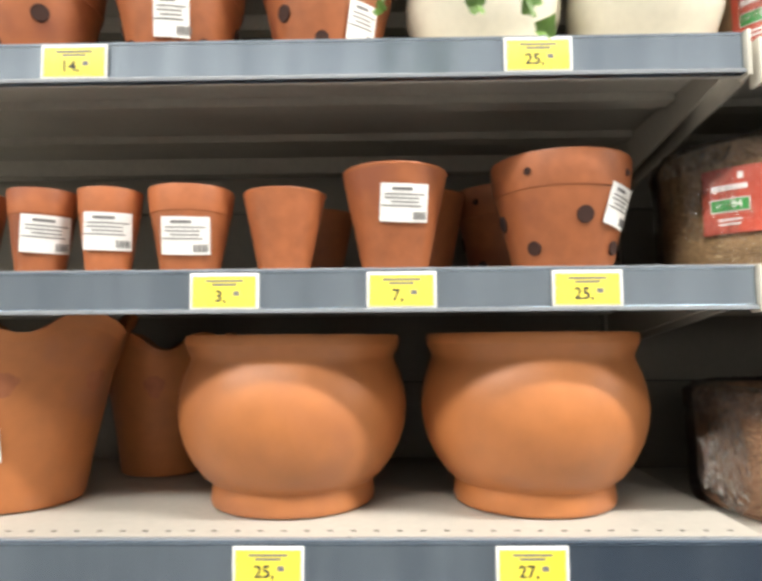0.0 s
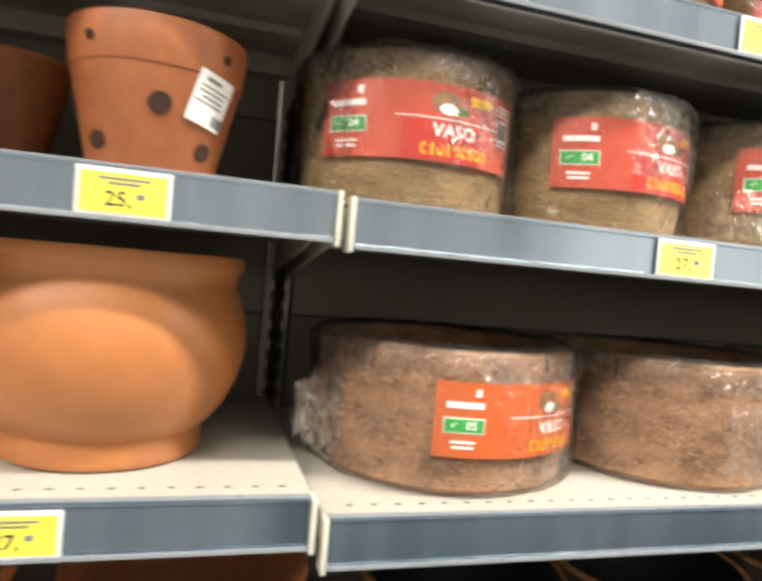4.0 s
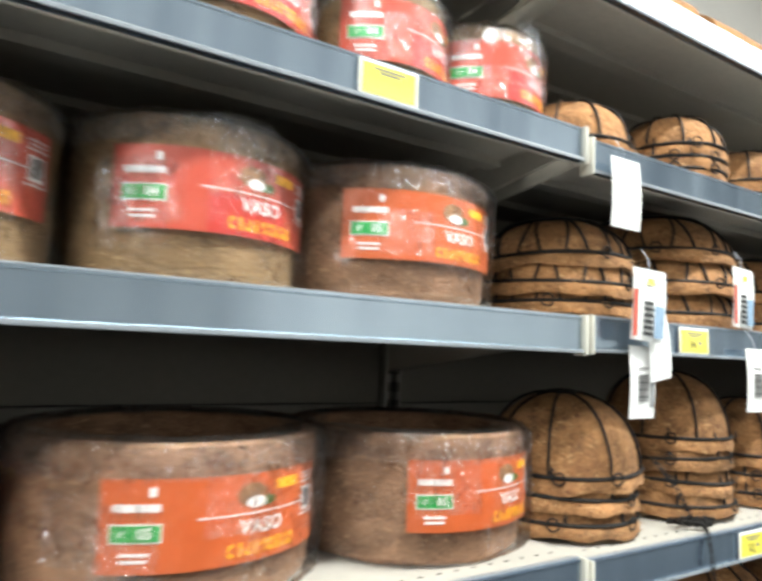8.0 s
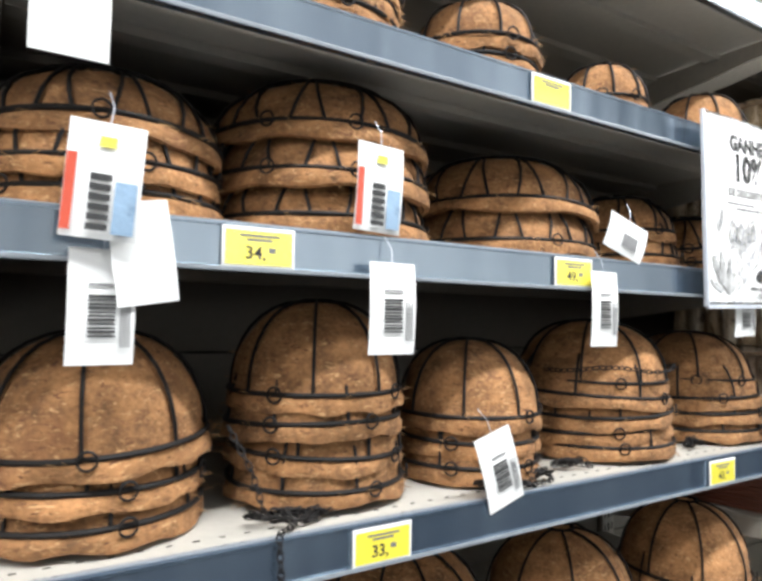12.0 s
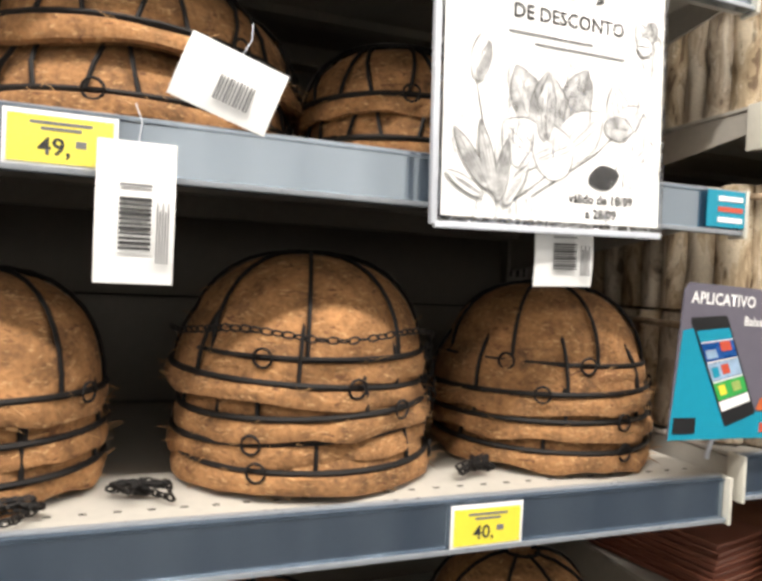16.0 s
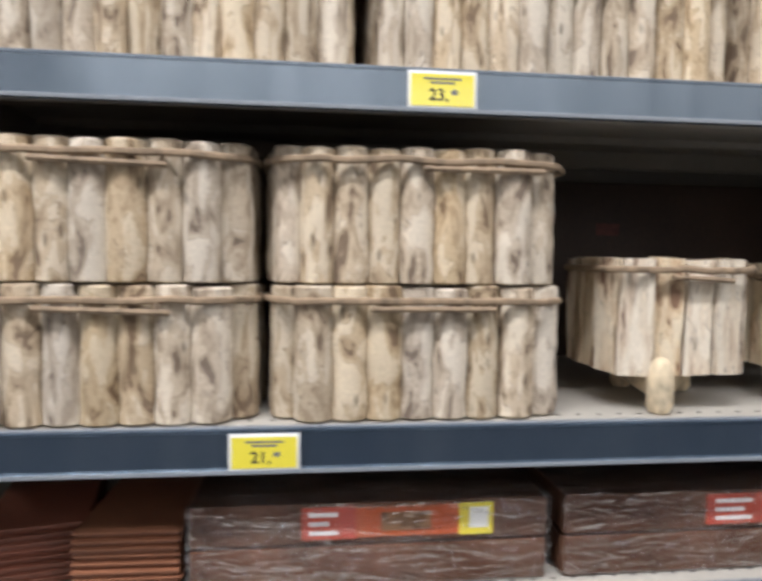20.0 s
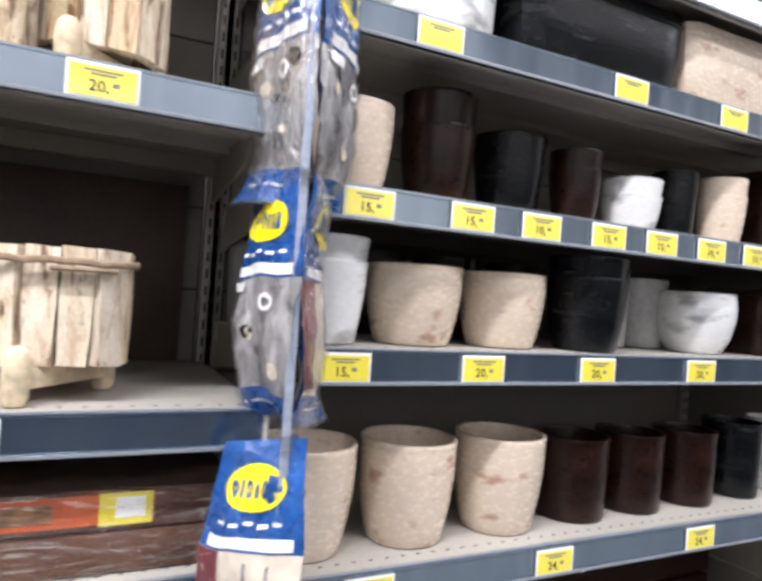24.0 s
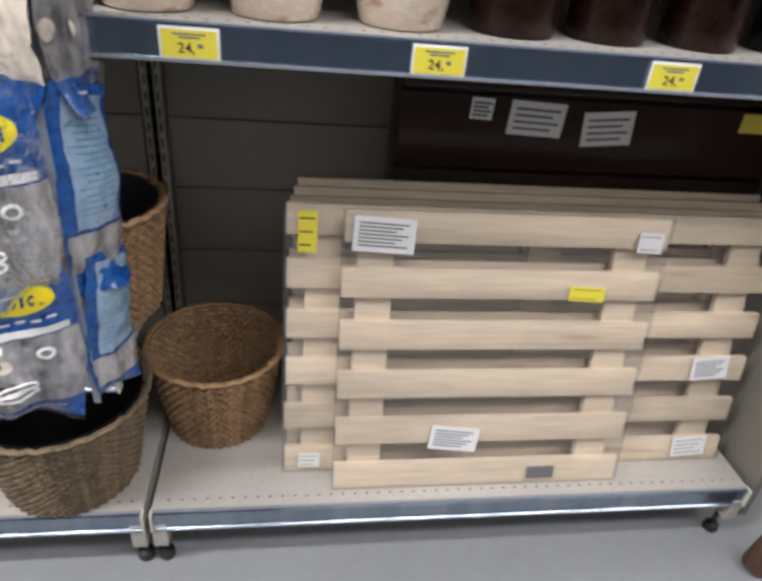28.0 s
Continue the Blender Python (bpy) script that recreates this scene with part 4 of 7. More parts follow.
def coir_label(pot, R, H, number, main, yaw, width):
    """The printed band: ground, badge, picture and lettering, wrapped round the pot."""
    hgt, zc = 0.080, H * 0.55
    m = pose(0, 0, zc, 0, 0, yaw)
    rad = R + 0.0022
    band = part("paper_band", wrapped(sheet(width, hgt, 0, 24), rad), main, pot, "printed red and orange paper band", m)

    def piece(name, cx, cz, w, h, mat, lift, n=6, label=""):
        return part(name, wrapped(sheet(w, h, lift, n, cx, cz), rad), mat, band, label)
    x0 = -width / 2
    piece("dark_field", 0.018, -0.019, 0.088, 0.040, M_DKRED if main is M_RED else main, 0.0004)
    piece("badge", x0 + 0.032, -0.006, 0.044, 0.0165, M_WHITE, 0.0006)
    piece("badge_field", x0 + 0.032, -0.006, 0.0415, 0.014, M_GREEN, 0.0010)
    piece("rule", 0.030, 0.004, 0.128, 0.0011, M_WHITE, 0.0008, 10)
    piece("emblem", x0 + 0.045, 0.029, 0.006, 0.008, M_WHITE, 0.0008, 2)
    piece("maker_mark", x0 + 0.032, 0.0155, 0.040, 0.0065, M_WHITE, 0.0008)
    for k in range(2):
        piece("small_print", x0 + 0.032, -0.0235 - k * 0.0055, 0.026 - 0.003 * k, 0.0026, M_WHITE, 0.0008, 3)
    for k in range(5):
        piece("small_print", width / 2 - 0.018, 0.031 - k * 0.0042 - (0.024 if k > 2 else 0), 0.026 - 0.004 * (k % 2), 0.0016, M_WHITE, 0.0008, 3)
    piece("barcode_field", width / 2 - 0.018, 0.006, 0.021, 0.022, M_WHITE, 0.0008, 3)
    bb = bmesh.new()
    for k in range(8):
        sheet(0.0012 if k % 3 else 0.0018, 0.018, 0.0012, 1, width / 2 - 0.026 + k * 0.0022, 0.006, bb)
    tagged(part("barcode", wrapped(bb, rad), M_GREYINK, band), kind="stuff")
    piece("flash", 0.062, 0.027, 0.030, 0.0095, M_GOLD, 0.0009, 3)
    # picture of a halved coconut
    for nm, w, h, cx, mat, lift in (("husk", 0.032, 0.022, 0.018, M_SHELLBR, 0.0008), ("flesh", 0.021, 0.011, 0.022, M_WHITE, 0.0013),
                                    ("leaf_picture", 0.024, 0.010, 0.034, M_LEAFPR, 0.0006)):
        bm = bmesh.new()
        c = bm.verts.new((cx, -lift, 0.021 - (0.007 if nm != "husk" else 0)))
        ring = [bm.verts.new((cx + w / 2 * math.cos(a), -lift, c.co.z + h / 2 * math.sin(a))) for a in [2 * math.pi * i / 18 for i in range(18)]]
        for i in range(18):
            bm.faces.new((c, ring[i], ring[(i + 1) % 18]))
        part(nm, wrapped(bm, rad), mat, band)
    for words, size, mat, cx, cz in (("VASO", 0.019, M_WHITE, 0.030, -0.0085), (number, 0.0125, M_WHITE, x0 + 0.040, -0.006), ("nº", 0.007, M_WHITE, x0 + 0.021, -0.006)):
        me = text_mesh(words, size, mat).copy()
        for v in me.vertices:
            v.co.x += cx
            v.co.z += cz
            v.co.y -= 0.0016
        bend(me, rad)
        part("lettering", me, mat, band)
    # product name, as plain gold strokes
    for k in range(9):
        if k in (1, 3, 6):
            piece("name_stroke", -0.002 + k * 0.0088, -0.0275, 0.0028, 0.0128, M_GOLD, 0.0010, 1)
            continue
        bm = bmesh.new()
        gx, n = -0.002 + k * 0.0088, 16
        arc = n if k in (5, 8) else n - 4
        ring = [[bm.verts.new((gx + r * 0.0039 * math.cos(q), -0.0010, -0.0275 + r * 0.0064 * math.sin(q))) for r in (0.52, 1.0)]
                for q in [2 * math.pi * (i + 2) / n + k for i in range(n)]]
        for i in range(arc):
            bm.faces.new((ring[i][0], ring[i][1], ring[(i + 1) % n][1], ring[(i + 1) % n][0]))
        part("name_stroke", wrapped(bm, rad), M_GOLD, band)
    return band


def coir_pot(x, y, z, R, H, number, yaw, main, seed, tail=None, label="", turn=0):
    fibre = M_COCO if number == "05" else M_COCO04
    pot = thing("coir_pot", label or "brown coir fibre pot in clear film with a red paper band", "coir pot", pose(x, y, z), "coir pots")
    t = 0.016
    prof = [(0, 0), (R * 0.90, 0), (R * 0.95, 0.008), (R * 0.975, H * 0.3), (R * 0.985, H * 0.6), (R * 0.99, H * 0.88), (R * 1.0, H * 0.93), (R * 0.99, H * 0.985), (R * 0.97, H), (R - t, H), (R - t - 0.004, H * 0.97),
            (R * 0.82, 0.018), (0, 0.018)]
    body = part("body", lathe(prof, 72, 0.012, seed), fibre, pot)
    coir_label(pot, R, H, number, main, yaw, 0.235)
    # film: slightly looser, creased, open like a bag at one side
    rr = random.Random(seed)
    ph = rr.uniform(0, 6)

    def crease(a, zz):
        edge = 1.0 + 1.3 * max(0.0, zz / H - 0.78) / 0.22 + 0.8 * max(0.0, noise.noise((math.cos(a) * 1.3 + seed, math.sin(a) * 1.3, 3)))
        k = edge * (noise.noise((math.cos(a) * 6 + seed, math.sin(a) * 6, zz * 34)) * 0.0042 + noise.noise((math.cos(a) * 19, math.sin(a) * 19 + seed, zz * 90)) * 0.0026)
        return max(k, -0.0008), 0.0012 * math.sin(9 * a + ph)
    fp = [(R * 0.93, -0.0006), (R * 0.975, 0.006)] + [(R * 1.018 + 0.0045, H * (0.06 + 0.062 * k)) for k in range(15)] + [(R * 1.02 + 0.004, H * 0.95), (R * 1.0, H + 0.004), (R * 0.90, H + 0.006), (R * 0.72, H + 0.003)]
    film = part("film", lathe(fp, 110, 0.0, seed, crease), M_FILM, pot, "creased clear plastic film")
    film.visible_shadow = False
    folds = [(0, 360, H - 0.030, H + 0.007, 0.0034)]
    for _ in range(4):
        a0, z0 = rr.uniform(-160, -5), rr.uniform(0.01, H * 0.55)
        folds.append((a0, a0 + rr.uniform(14, 34), z0, z0 + rr.uniform(0.05, 0.095), 0.0046))
    for a0, a1, z0, z1, amp in folds:
        bm = bmesh.new()
        na, nz = max(5, int(R * radians(a1 - a0) / 0.0052)), max(3, int((z1 - z0) / 0.0052))
        ring = a1 - a0 >= 360
        g = []
        for i in range(na if ring else na + 1):
            col = []
            for j in range(nz + 1):
                a = radians(a0 + (a1 - a0) * i / na) + 0.012 * noise.noise((i * 2.1, j * 1.7, seed))
                soft = 1.0 if ring else max(0.0, math.sin(math.pi * i / na) * math.sin(math.pi * j / nz)) ** 0.5
                lump = amp * soft * (0.35 + 0.9 * noise.noise((i * 0.9 + seed * 3, j * 0.8, 7)) + 0.55 * noise.noise((i * 2.3, j * 2.0 + seed, 3)))
                zz = z0 + (z1 - z0) * j / nz + 0.0022 * noise.noise((i * 1.3, j * 1.9, seed * 5))
                over = max(0.0, zz - H + 0.004) * 1.6 if ring else 0.0
                rad = R * 1.018 + 0.0062 + lump - over
                col.append(bm.verts.new((rad * math.cos(a), rad * math.sin(a), zz)))
            g.append(col)
        for i in range(na):
            b = g[(i + 1) % len(g)]
            for j in range(nz):
                bm.faces.new((g[i][j], b[j], b[j + 1], g[i][j + 1]))
        fo = part("film_fold", bm, M_FILMFOLD, pot, "crumpled fold of the clear film")
        fo.visible_shadow = False
    for ang in (tail or ()):
        bm = bmesh.new()
        rings = []
        for i in range(9):
            u = i / 8
            ring = []
            for k in range(14):
                a = 2 * math.pi * k / 14
                wdt = (0.045 * (1 - u) ** 1.1 + 0.012) * (1 + 0.35 * noise.noise((k * 0.9, i * 0.8, seed)))
                hg = H * 0.36 * (1 - u) + 0.014 + 0.05 * u * abs(noise.noise((k * 0.7, seed, i)))
                ring.append(bm.verts.new((R * 0.96 + u * 0.05 + 0.008 * noise.noise((k, i, seed * 2)), wdt * math.cos(a) * 0.5, H * 0.45 + hg * math.sin(a) + 0.006 * noise.noise((i, k, 1)))))
            rings.append(ring)
        for a, b in zip(rings, rings[1:]):
            for k in range(14):
                bm.faces.new((a[k], a[(k + 1) % 14], b[(k + 1) % 14], b[k]))
        tl = part("film_tail", bm, M_FILMFOLD, pot, "crumpled gathered end of the film", pose(0, 0, 0, 0, 0, ang), smooth=False)
        tl.visible_shadow = False
    return pot


Z = 1.6045
T4 = "olive-brown coir pot in clear film with red band"
coir_pot(0.105, 0.170, Z, 0.127, 0.163, "04", -8, M_RED, 1, (8,), T4 + ", crumpled")
coir_pot(0.350, 0.165, Z, 0.126, 0.158, "04", 4, M_RED, 2, (6,), T4)
p3 = coir_pot(0.603, 0.165, Z, 0.126, 0.158, "04", 8, M_RED, 3, None, T4 + " and yellow sticker")
coir_pot(0.862, 0.165, Z, 0.126, 0.160, "04", 5, M_RED, 4, (10,), T4)
coir_pot(1.118, 0.172, Z, 0.147, 0.156, "05", -2, M_ORANGE, 5, (8,), "brown coir pot in shiny clear film with an orange band")
ys = sheet(0.034, 0.034, 0.0, 4)
bend(ys, 0.1275)
ysk = part("yellow_sticker", ys, M_YELLOW, p3, "yellow sticker with black print", pose(0, 0, 0.032, 0, 0, -19))
yb = bmesh.new()
for k in range(3):
    sheet(0.014 - 0.003 * (k % 2), 0.0055, 0.0006, 1, 0.0, 0.007 - k * 0.008, yb)
bend(yb, 0.1275)
part("print", yb, M_INK, ysk)
Z = 1.3045
T5 = "broad brown coir pot in clear film with an orange band"
coir_pot(0.188, 0.190, Z, 0.163, 0.156, "05", 17, M_ORANGE, 11, (8, 196), T5 + ", crumpled")
coir_pot(0.524, 0.190, Z, 0.163, 0.154, "05", 60, M_ORANGE, 12, None, T5)
coir_pot(0.866, 0.187, Z, 0.163, 0.152, "05", 7, M_ORANGE, 13, None, T5)
coir_pot(1.186, 0.186, Z, 0.160, 0.148, "05", 8, M_ORANGE, 14, (14,), T5)
Z = 1.8555
for i, px in enumerate((0.14, 0.385, 0.63, 0.875, 1.085, 1.262)):
    coir_pot(px, 0.150, Z, 0.108 if i < 4 else 0.098, 0.135, "04", (-4, 10, 2, 6, 14, 4)[i], M_RED, 21 + i, (10,) if i % 2 else None, T4)


# ---- black-lined pots on the shelf below ----
def black_pot(x, y, z, R, H, seed, tag):
    pot = thing("lined_pot", "brown fibre pot with a black inside and tan rim", "pot", pose(x, y, z), "black-lined pots")
    part("body", lathe([(0, 0), (R * 0.74, 0), (R * 0.78, 0.006), (R * 0.97, H * 0.9), (R * 0.99, H * 0.965)], 56, 0.006, seed), M_FELT, pot)
    part("rim", lathe([(R * 0.985, H * 0.955), (R * 1.005, H * 0.965), (R * 1.01, H * 0.985), (R, H), (R * 0.95, H), (R * 0.945, H * 0.98)], 56, 0.006, seed), M_LINER, pot, "tan fibre rim")
    part("lining", lathe([(R * 0.945, H * 0.985), (R * 0.90, H * 0.6), (R * 0.72, 0.02), (0, 0.018)], 56), M_BLACKPL, pot, "black inner lining")
    if tag:
        bm = sheet(0.062, 0.045, 0, 6)
        bend(bm, R * 0.99)
        tg = part("tag", bm, M_PAPER, pot, "white and green paper tag", pose(0, 0, H * 0.80, 0, 0, 25))
        g = sheet(0.058, 0.010, 0.0008, 6, 0, 0.012)
        bend(g, R * 0.99)
        part("green_field", g, M_GREEN, tg)
    return pot


for i, px in enumerate((0.24, 0.53, 0.845, 1.14)):
    black_pot(px, 0.185, 1.0075, 0.138 if i < 3 else 0.124, (0.150, 0.148, 0.144, 0.154)[i], i, i == 3)

# ---- wire hanging baskets with coir liners, stacked upside down ----
def hanging_basket(x, y, z, R, dome, ribs, seed, label, swirl=False, hook=None, skirt=0.022, tilt=0.0, spin=None):
    rr = random.Random(seed)
    sp = rr.uniform(0, 360) if spin is None else spin
    b = thing("hanging_basket", label, "hanging basket", pose(x, y, z, tilt, tilt * rr.uniform(-1, 1), sp), "wire hanging baskets")
    prof = [(R * 0.99, 0.001), (R * 1.04, 0.002), (R * 1.05, 0.010), (R * 1.03, skirt - 0.004), (R * 0.985, skirt)]
    n = 9
    for k in range(1, n + 1):
        u = k / n
        a = u * math.pi / 2
        prof.append((max(R * 0.975 * math.cos(a) ** 0.80, 0.0 if k == n else 0.004), skirt + dome * math.sin(a)))
    inner = [(max(r - 0.007, 0), max(zz - 0.007, 0.001)) for r, zz in reversed(prof[4:-1])] + [(R * 0.955, 0.001), (R * 0.97, 0.001)]
    prof[-1] = (0, skirt + dome)

    def fuzz(a, zz):
        low = max(0.0, 1 - zz / 0.02)
        return (0.0042 * noise.noise((math.cos(a) * 3, math.sin(a) * 3 + seed, zz * 30)) + 0.006 * low * noise.noise((math.cos(a) * 4, math.sin(a) * 4, seed)),
                0.008 * low * noise.noise((math.cos(a) * 2.5 + seed, math.sin(a) * 2.5, 5)))
    part("liner", lathe(prof + [(0, skirt + dome - 0.007)] + inner, 48, 0.01, seed, fuzz), M_LINER, b, "shaggy tan coir liner")

    # loose fibres that stand off the skirt and dome
    fb = bmesh.new()
    for k in range(150):
        a, zz = rr.uniform(0, 2 * math.pi), rr.choice((rr.uniform(0.0, skirt), rr.uniform(0.0, skirt), rr.uniform(skirt, skirt + dome * 0.8)))
        q = max(0.0, min(1.0, (zz - skirt) / dome))
        rad = R * 1.04 if zz < skirt else R * 0.985 * max(0.05, 1 - q * q) ** 0.40
        c = Vector((rad * math.cos(a), rad * math.sin(a), zz))
        d = Vector((rr.uniform(-1, 1), rr.uniform(-1, 1), rr.uniform(-0.6, 0.6))).normalized() * rr.uniform(0.006, 0.017) + Vector((math.cos(a), math.sin(a), 0)) * 0.003
        s = Vector((0, 0, 0.00045))
        fb.faces.new([fb.verts.new(p) for p in (c - s, c + d * 0.6 - s * 0.7 + Vector((0, 0, 0.001)), c + d, c + d * 0.6 + s * 0.7 + Vector((0, 0, 0.001)), c + s)])
    tagged(part("loose_fibre", fb, M_FIBRE, b, "stray coir fibres", smooth=False), kind="stuff")

    def on(a, u, out=0.0025):
        w = u * math.pi / 2
        r = R * 0.985 * max(math.cos(w), 0) ** 0.80 + out
        return Vector((r * math.cos(a), r * math.sin(a), skirt + (dome + out) * math.sin(w)))
    part("hoop", tube([on(2 * math.pi * k / 40, 0.0, 0.004) for k in range(40)], 0.0029, 6, True), M_WIRE, b, "black wire hoop")
    if swirl:
        part("hoop", tube([on(2 * math.pi * k / 40, 0.62, 0.003) for k in range(40)], 0.0027, 6, True), M_WIRE, b, "black wire hoop")
    else:
        part("hoop", tube([on(2 * math.pi * k / 20, 0.93, 0.003) for k in range(20)], 0.0022, 5, True), M_WIRE, b, "black wire hoop")
    for k in range(ribs):
        a = 2 * math.pi * k / ribs
        if swirl:
            s = (1 if k % 2 else -1) * 0.34 * 2 * math.pi / ribs
            pts = [on(a + s * math.sin(u * math.pi / 2), u * 0.64) for u in (0, 0.25, 0.5, 0.75, 1.0)] + [on(a + s, 0.8), on(a + s, 0.95)]
        else:
            pts = [on(a, u / 8 * 0.95) for u in range(9)]
        part("rib", tube(pts, 0.0022, 5), M_WIRE, b, "black wire rib")
    for k in (hook or ()):
        a = radians(k - sp)
        c = on(a, 0.0, 0.009)
        t = Vector((-math.sin(a), math.cos(a), 0))
        part("ring", tube([c + t * 0.0085 * math.cos(q) + Vector((0, 0, 0.0085 * math.sin(q))) for q in [2 * math.pi * i / 12 for i in range(12)]], 0.0014, 5, True),
             M_WIRE, b, "black wire ring")
    return b


def basket_stack(x, y, z, R, total, n, dome, seed, words, ribs=8, swirl=False, sizes=None, skirt=0.022):
    step = (total - dome - skirt) / max(n - 1, 1)
    for k in range(n):
        rr = random.Random(seed * 13 + k)
        hanging_basket(x + rr.uniform(-0.004, 0.004), y + rr.uniform(-0.004, 0.004), z + k * step + 0.002, R * (1 - 0.006 * k) * (sizes[k] if sizes else 1), dome, ribs, seed * 13 + k,
                       words, swirl, [rr.choice((-100, -80, -60, -120)), rr.choice((-140, -30))], skirt, 0.0 if k == 0 else rr.uniform(-3.0, 3.0))


ROUND = "upturned round wire hanging basket with a coir liner, stacked"
SWIRL = "upturned wide wire basket with curled wires and coir liner"
Z = 1.2995
basket_stack(1.440, 0.140, Z, 0.113, 0.195, 3, 0.105, 1, ROUND)
basket_stack(1.698, 0.138, Z, 0.107, 0.232, 4, 0.105, 2, ROUND)
basket_stack(1.937, 0.125, Z, 0.100, 0.184, 3, 0.098, 3, ROUND)
basket_stack(2.226, 0.145, Z, 0.127, 0.214, 5, 0.092, 4, ROUND, sizes=(1, 1.01, 1.0, 1.03, 0.97))
basket_stack(2.522, 0.148, Z, 0.123, 0.195, 4, 0.085, 5, ROUND, sizes=(1, 1.02, 1.03, 0.96))
Z = 1.6065
basket_stack(1.445, 0.160, Z, 0.122, 0.157, 3, 0.070, 11, SWIRL, 22, True)
basket_stack(1.714, 0.172, Z, 0.143, 0.203, 3, 0.075, 12, SWIRL, 22, True)
basket_stack(2.056, 0.195, Z, 0.157, 0.164, 2, 0.088, 13, SWIRL, 24, True)
basket_stack(2.325, 0.165, Z, 0.102, 0.135, 2, 0.070, 14, SWIRL, 18, True)
basket_stack(2.540, 0.170, Z, 0.100, 0.120, 2, 0.070, 15, SWIRL, 18, True)
Z = 1.8445
basket_stack(1.440, 0.125, Z, 0.100, 0.100, 1, 0.080, 21, ROUND, 10)
basket_stack(1.685, 0.115, Z, 0.092, 0.135, 3, 0.070, 22, ROUND, 10)
basket_stack(1.935, 0.115, Z, 0.092, 0.125, 2, 0.075, 23, ROUND, 10)
basket_stack(2.195, 0.095, Z, 0.072, 0.092, 1, 0.070, 24, ROUND, 10)
basket_stack(2.500, 0.112, Z, 0.088, 0.110, 1, 0.085, 25, ROUND, 10)
Z = 0.9975
basket_stack(1.490, 0.170, Z, 0.140, 0.195, 2, 0.130, 31, ROUND, 10)
basket_stack(1.840, 0.175, Z, 0.142, 0.203, 2, 0.135, 32, ROUND, 10)
basket_stack(2.165, 0.155, Z, 0.122, 0.172, 2, 0.120, 33, ROUND, 8)
basket_stack(2.500, 0.150, Z, 0.117, 0.172, 2, 0.120, 34, ROUND, 8)
# bundled coir rolls on the high shelf
for i, px in enumerate((1.60, 1.98, 2.33)):
    r = thing("coir_roll", "large rolled brown coir sheet lying on the top shelf", "coir roll", pose(px, 0.16, 2.1025 + 0.075), "coir rolls")
    prof = [(0, -0.15), (0.075, -0.15), (0.075, 0.15), (0, 0.15)]
    part("sheet_roll", lathe([(0, -0.16), (0.03, -0.16), (0.072, -0.158), (0.0745, -0.05), (0.073, 0.05), (0.0745, 0.158), (0.03, 0.16), (0, 0.16)], 40, 0.02, i), M_LINER, r, "", pose(0, 0, 0, 0, 90, 0))


# ---- chains that spill from the baskets ----
def chain(name_words, pts, seed):
    c = thing("hanging_chain", name_words, "chain", None, "basket chains")
    P = [Vector(p) for p in pts]
    dense = []
    for a, b in zip(P, P[1:]):
        n = max(2, int((b - a).length / 0.0075))
        dense += [a.lerp(b, i / n) for i in range(n)]
    for i in range(len(dense) - 1):
        a, b = dense[i], dense[i + 1]
        d = (b - a).normalized()
        side = d.cross(Vector((0.3, 1, 0.2) if i % 2 else (1, 0.2, 0.4))).normalized()
        mid = (a + b) / 2
        part("link", tube([mid + d * 0.0058 * math.cos(q) + side * 0.0030 * math.sin(q) for q in [2 * math.pi * k / 8 for k in range(8)]], 0.0010, 4, True), M_WIRE, c)
    return c


def heap(cx, cy, cz, n, spread, seed):
    rr = random.Random(seed)
    return [(cx + rr.uniform(-spread, spread), cy + rr.uniform(-0.02, 0.02), cz + 0.003 + 0.012 * rr.random()) for _ in range(n)]


zc = 1.2995
chain("black basket chain hanging over the shelf edge", [(1.56, 0.06, 1.40), (1.575, 0.03, 1.36), (1.585, 0.012, 1.315)] + heap(1.60, 0.035, zc, 7, 0.025, 1)
      + [(1.592, -0.006, zc + 0.004), (1.592, -0.012, 1.27), (1.595, -0.012, 1.225)], 1)
chain("black basket chain heaped on the shelf", heap(1.64, 0.03, zc, 12, 0.045, 2), 2)
chain("black basket chain heaped beside the baskets", heap(2.075, 0.05, zc, 14, 0.03, 3), 3)
chain("black basket chain heaped between the baskets", heap(2.385, 0.06, zc, 16, 0.025, 4), 4)
chain("black basket chain lying under the baskets", heap(1.93, 0.018, zc, 16, 0.075, 5), 5)
chain("black basket chain looped round the stack", [(2.226 + 0.136 * math.cos(a), 0.145 + 0.136 * math.sin(a), 1.442 + 0.004 * math.sin(5 * a)) for a in [radians(q) for q in range(-170, -5, 12)]]
      + [(2.352, 0.10, 1.42), (2.350, 0.08, 1.38), (2.353, 0.10, 1.34)], 6)


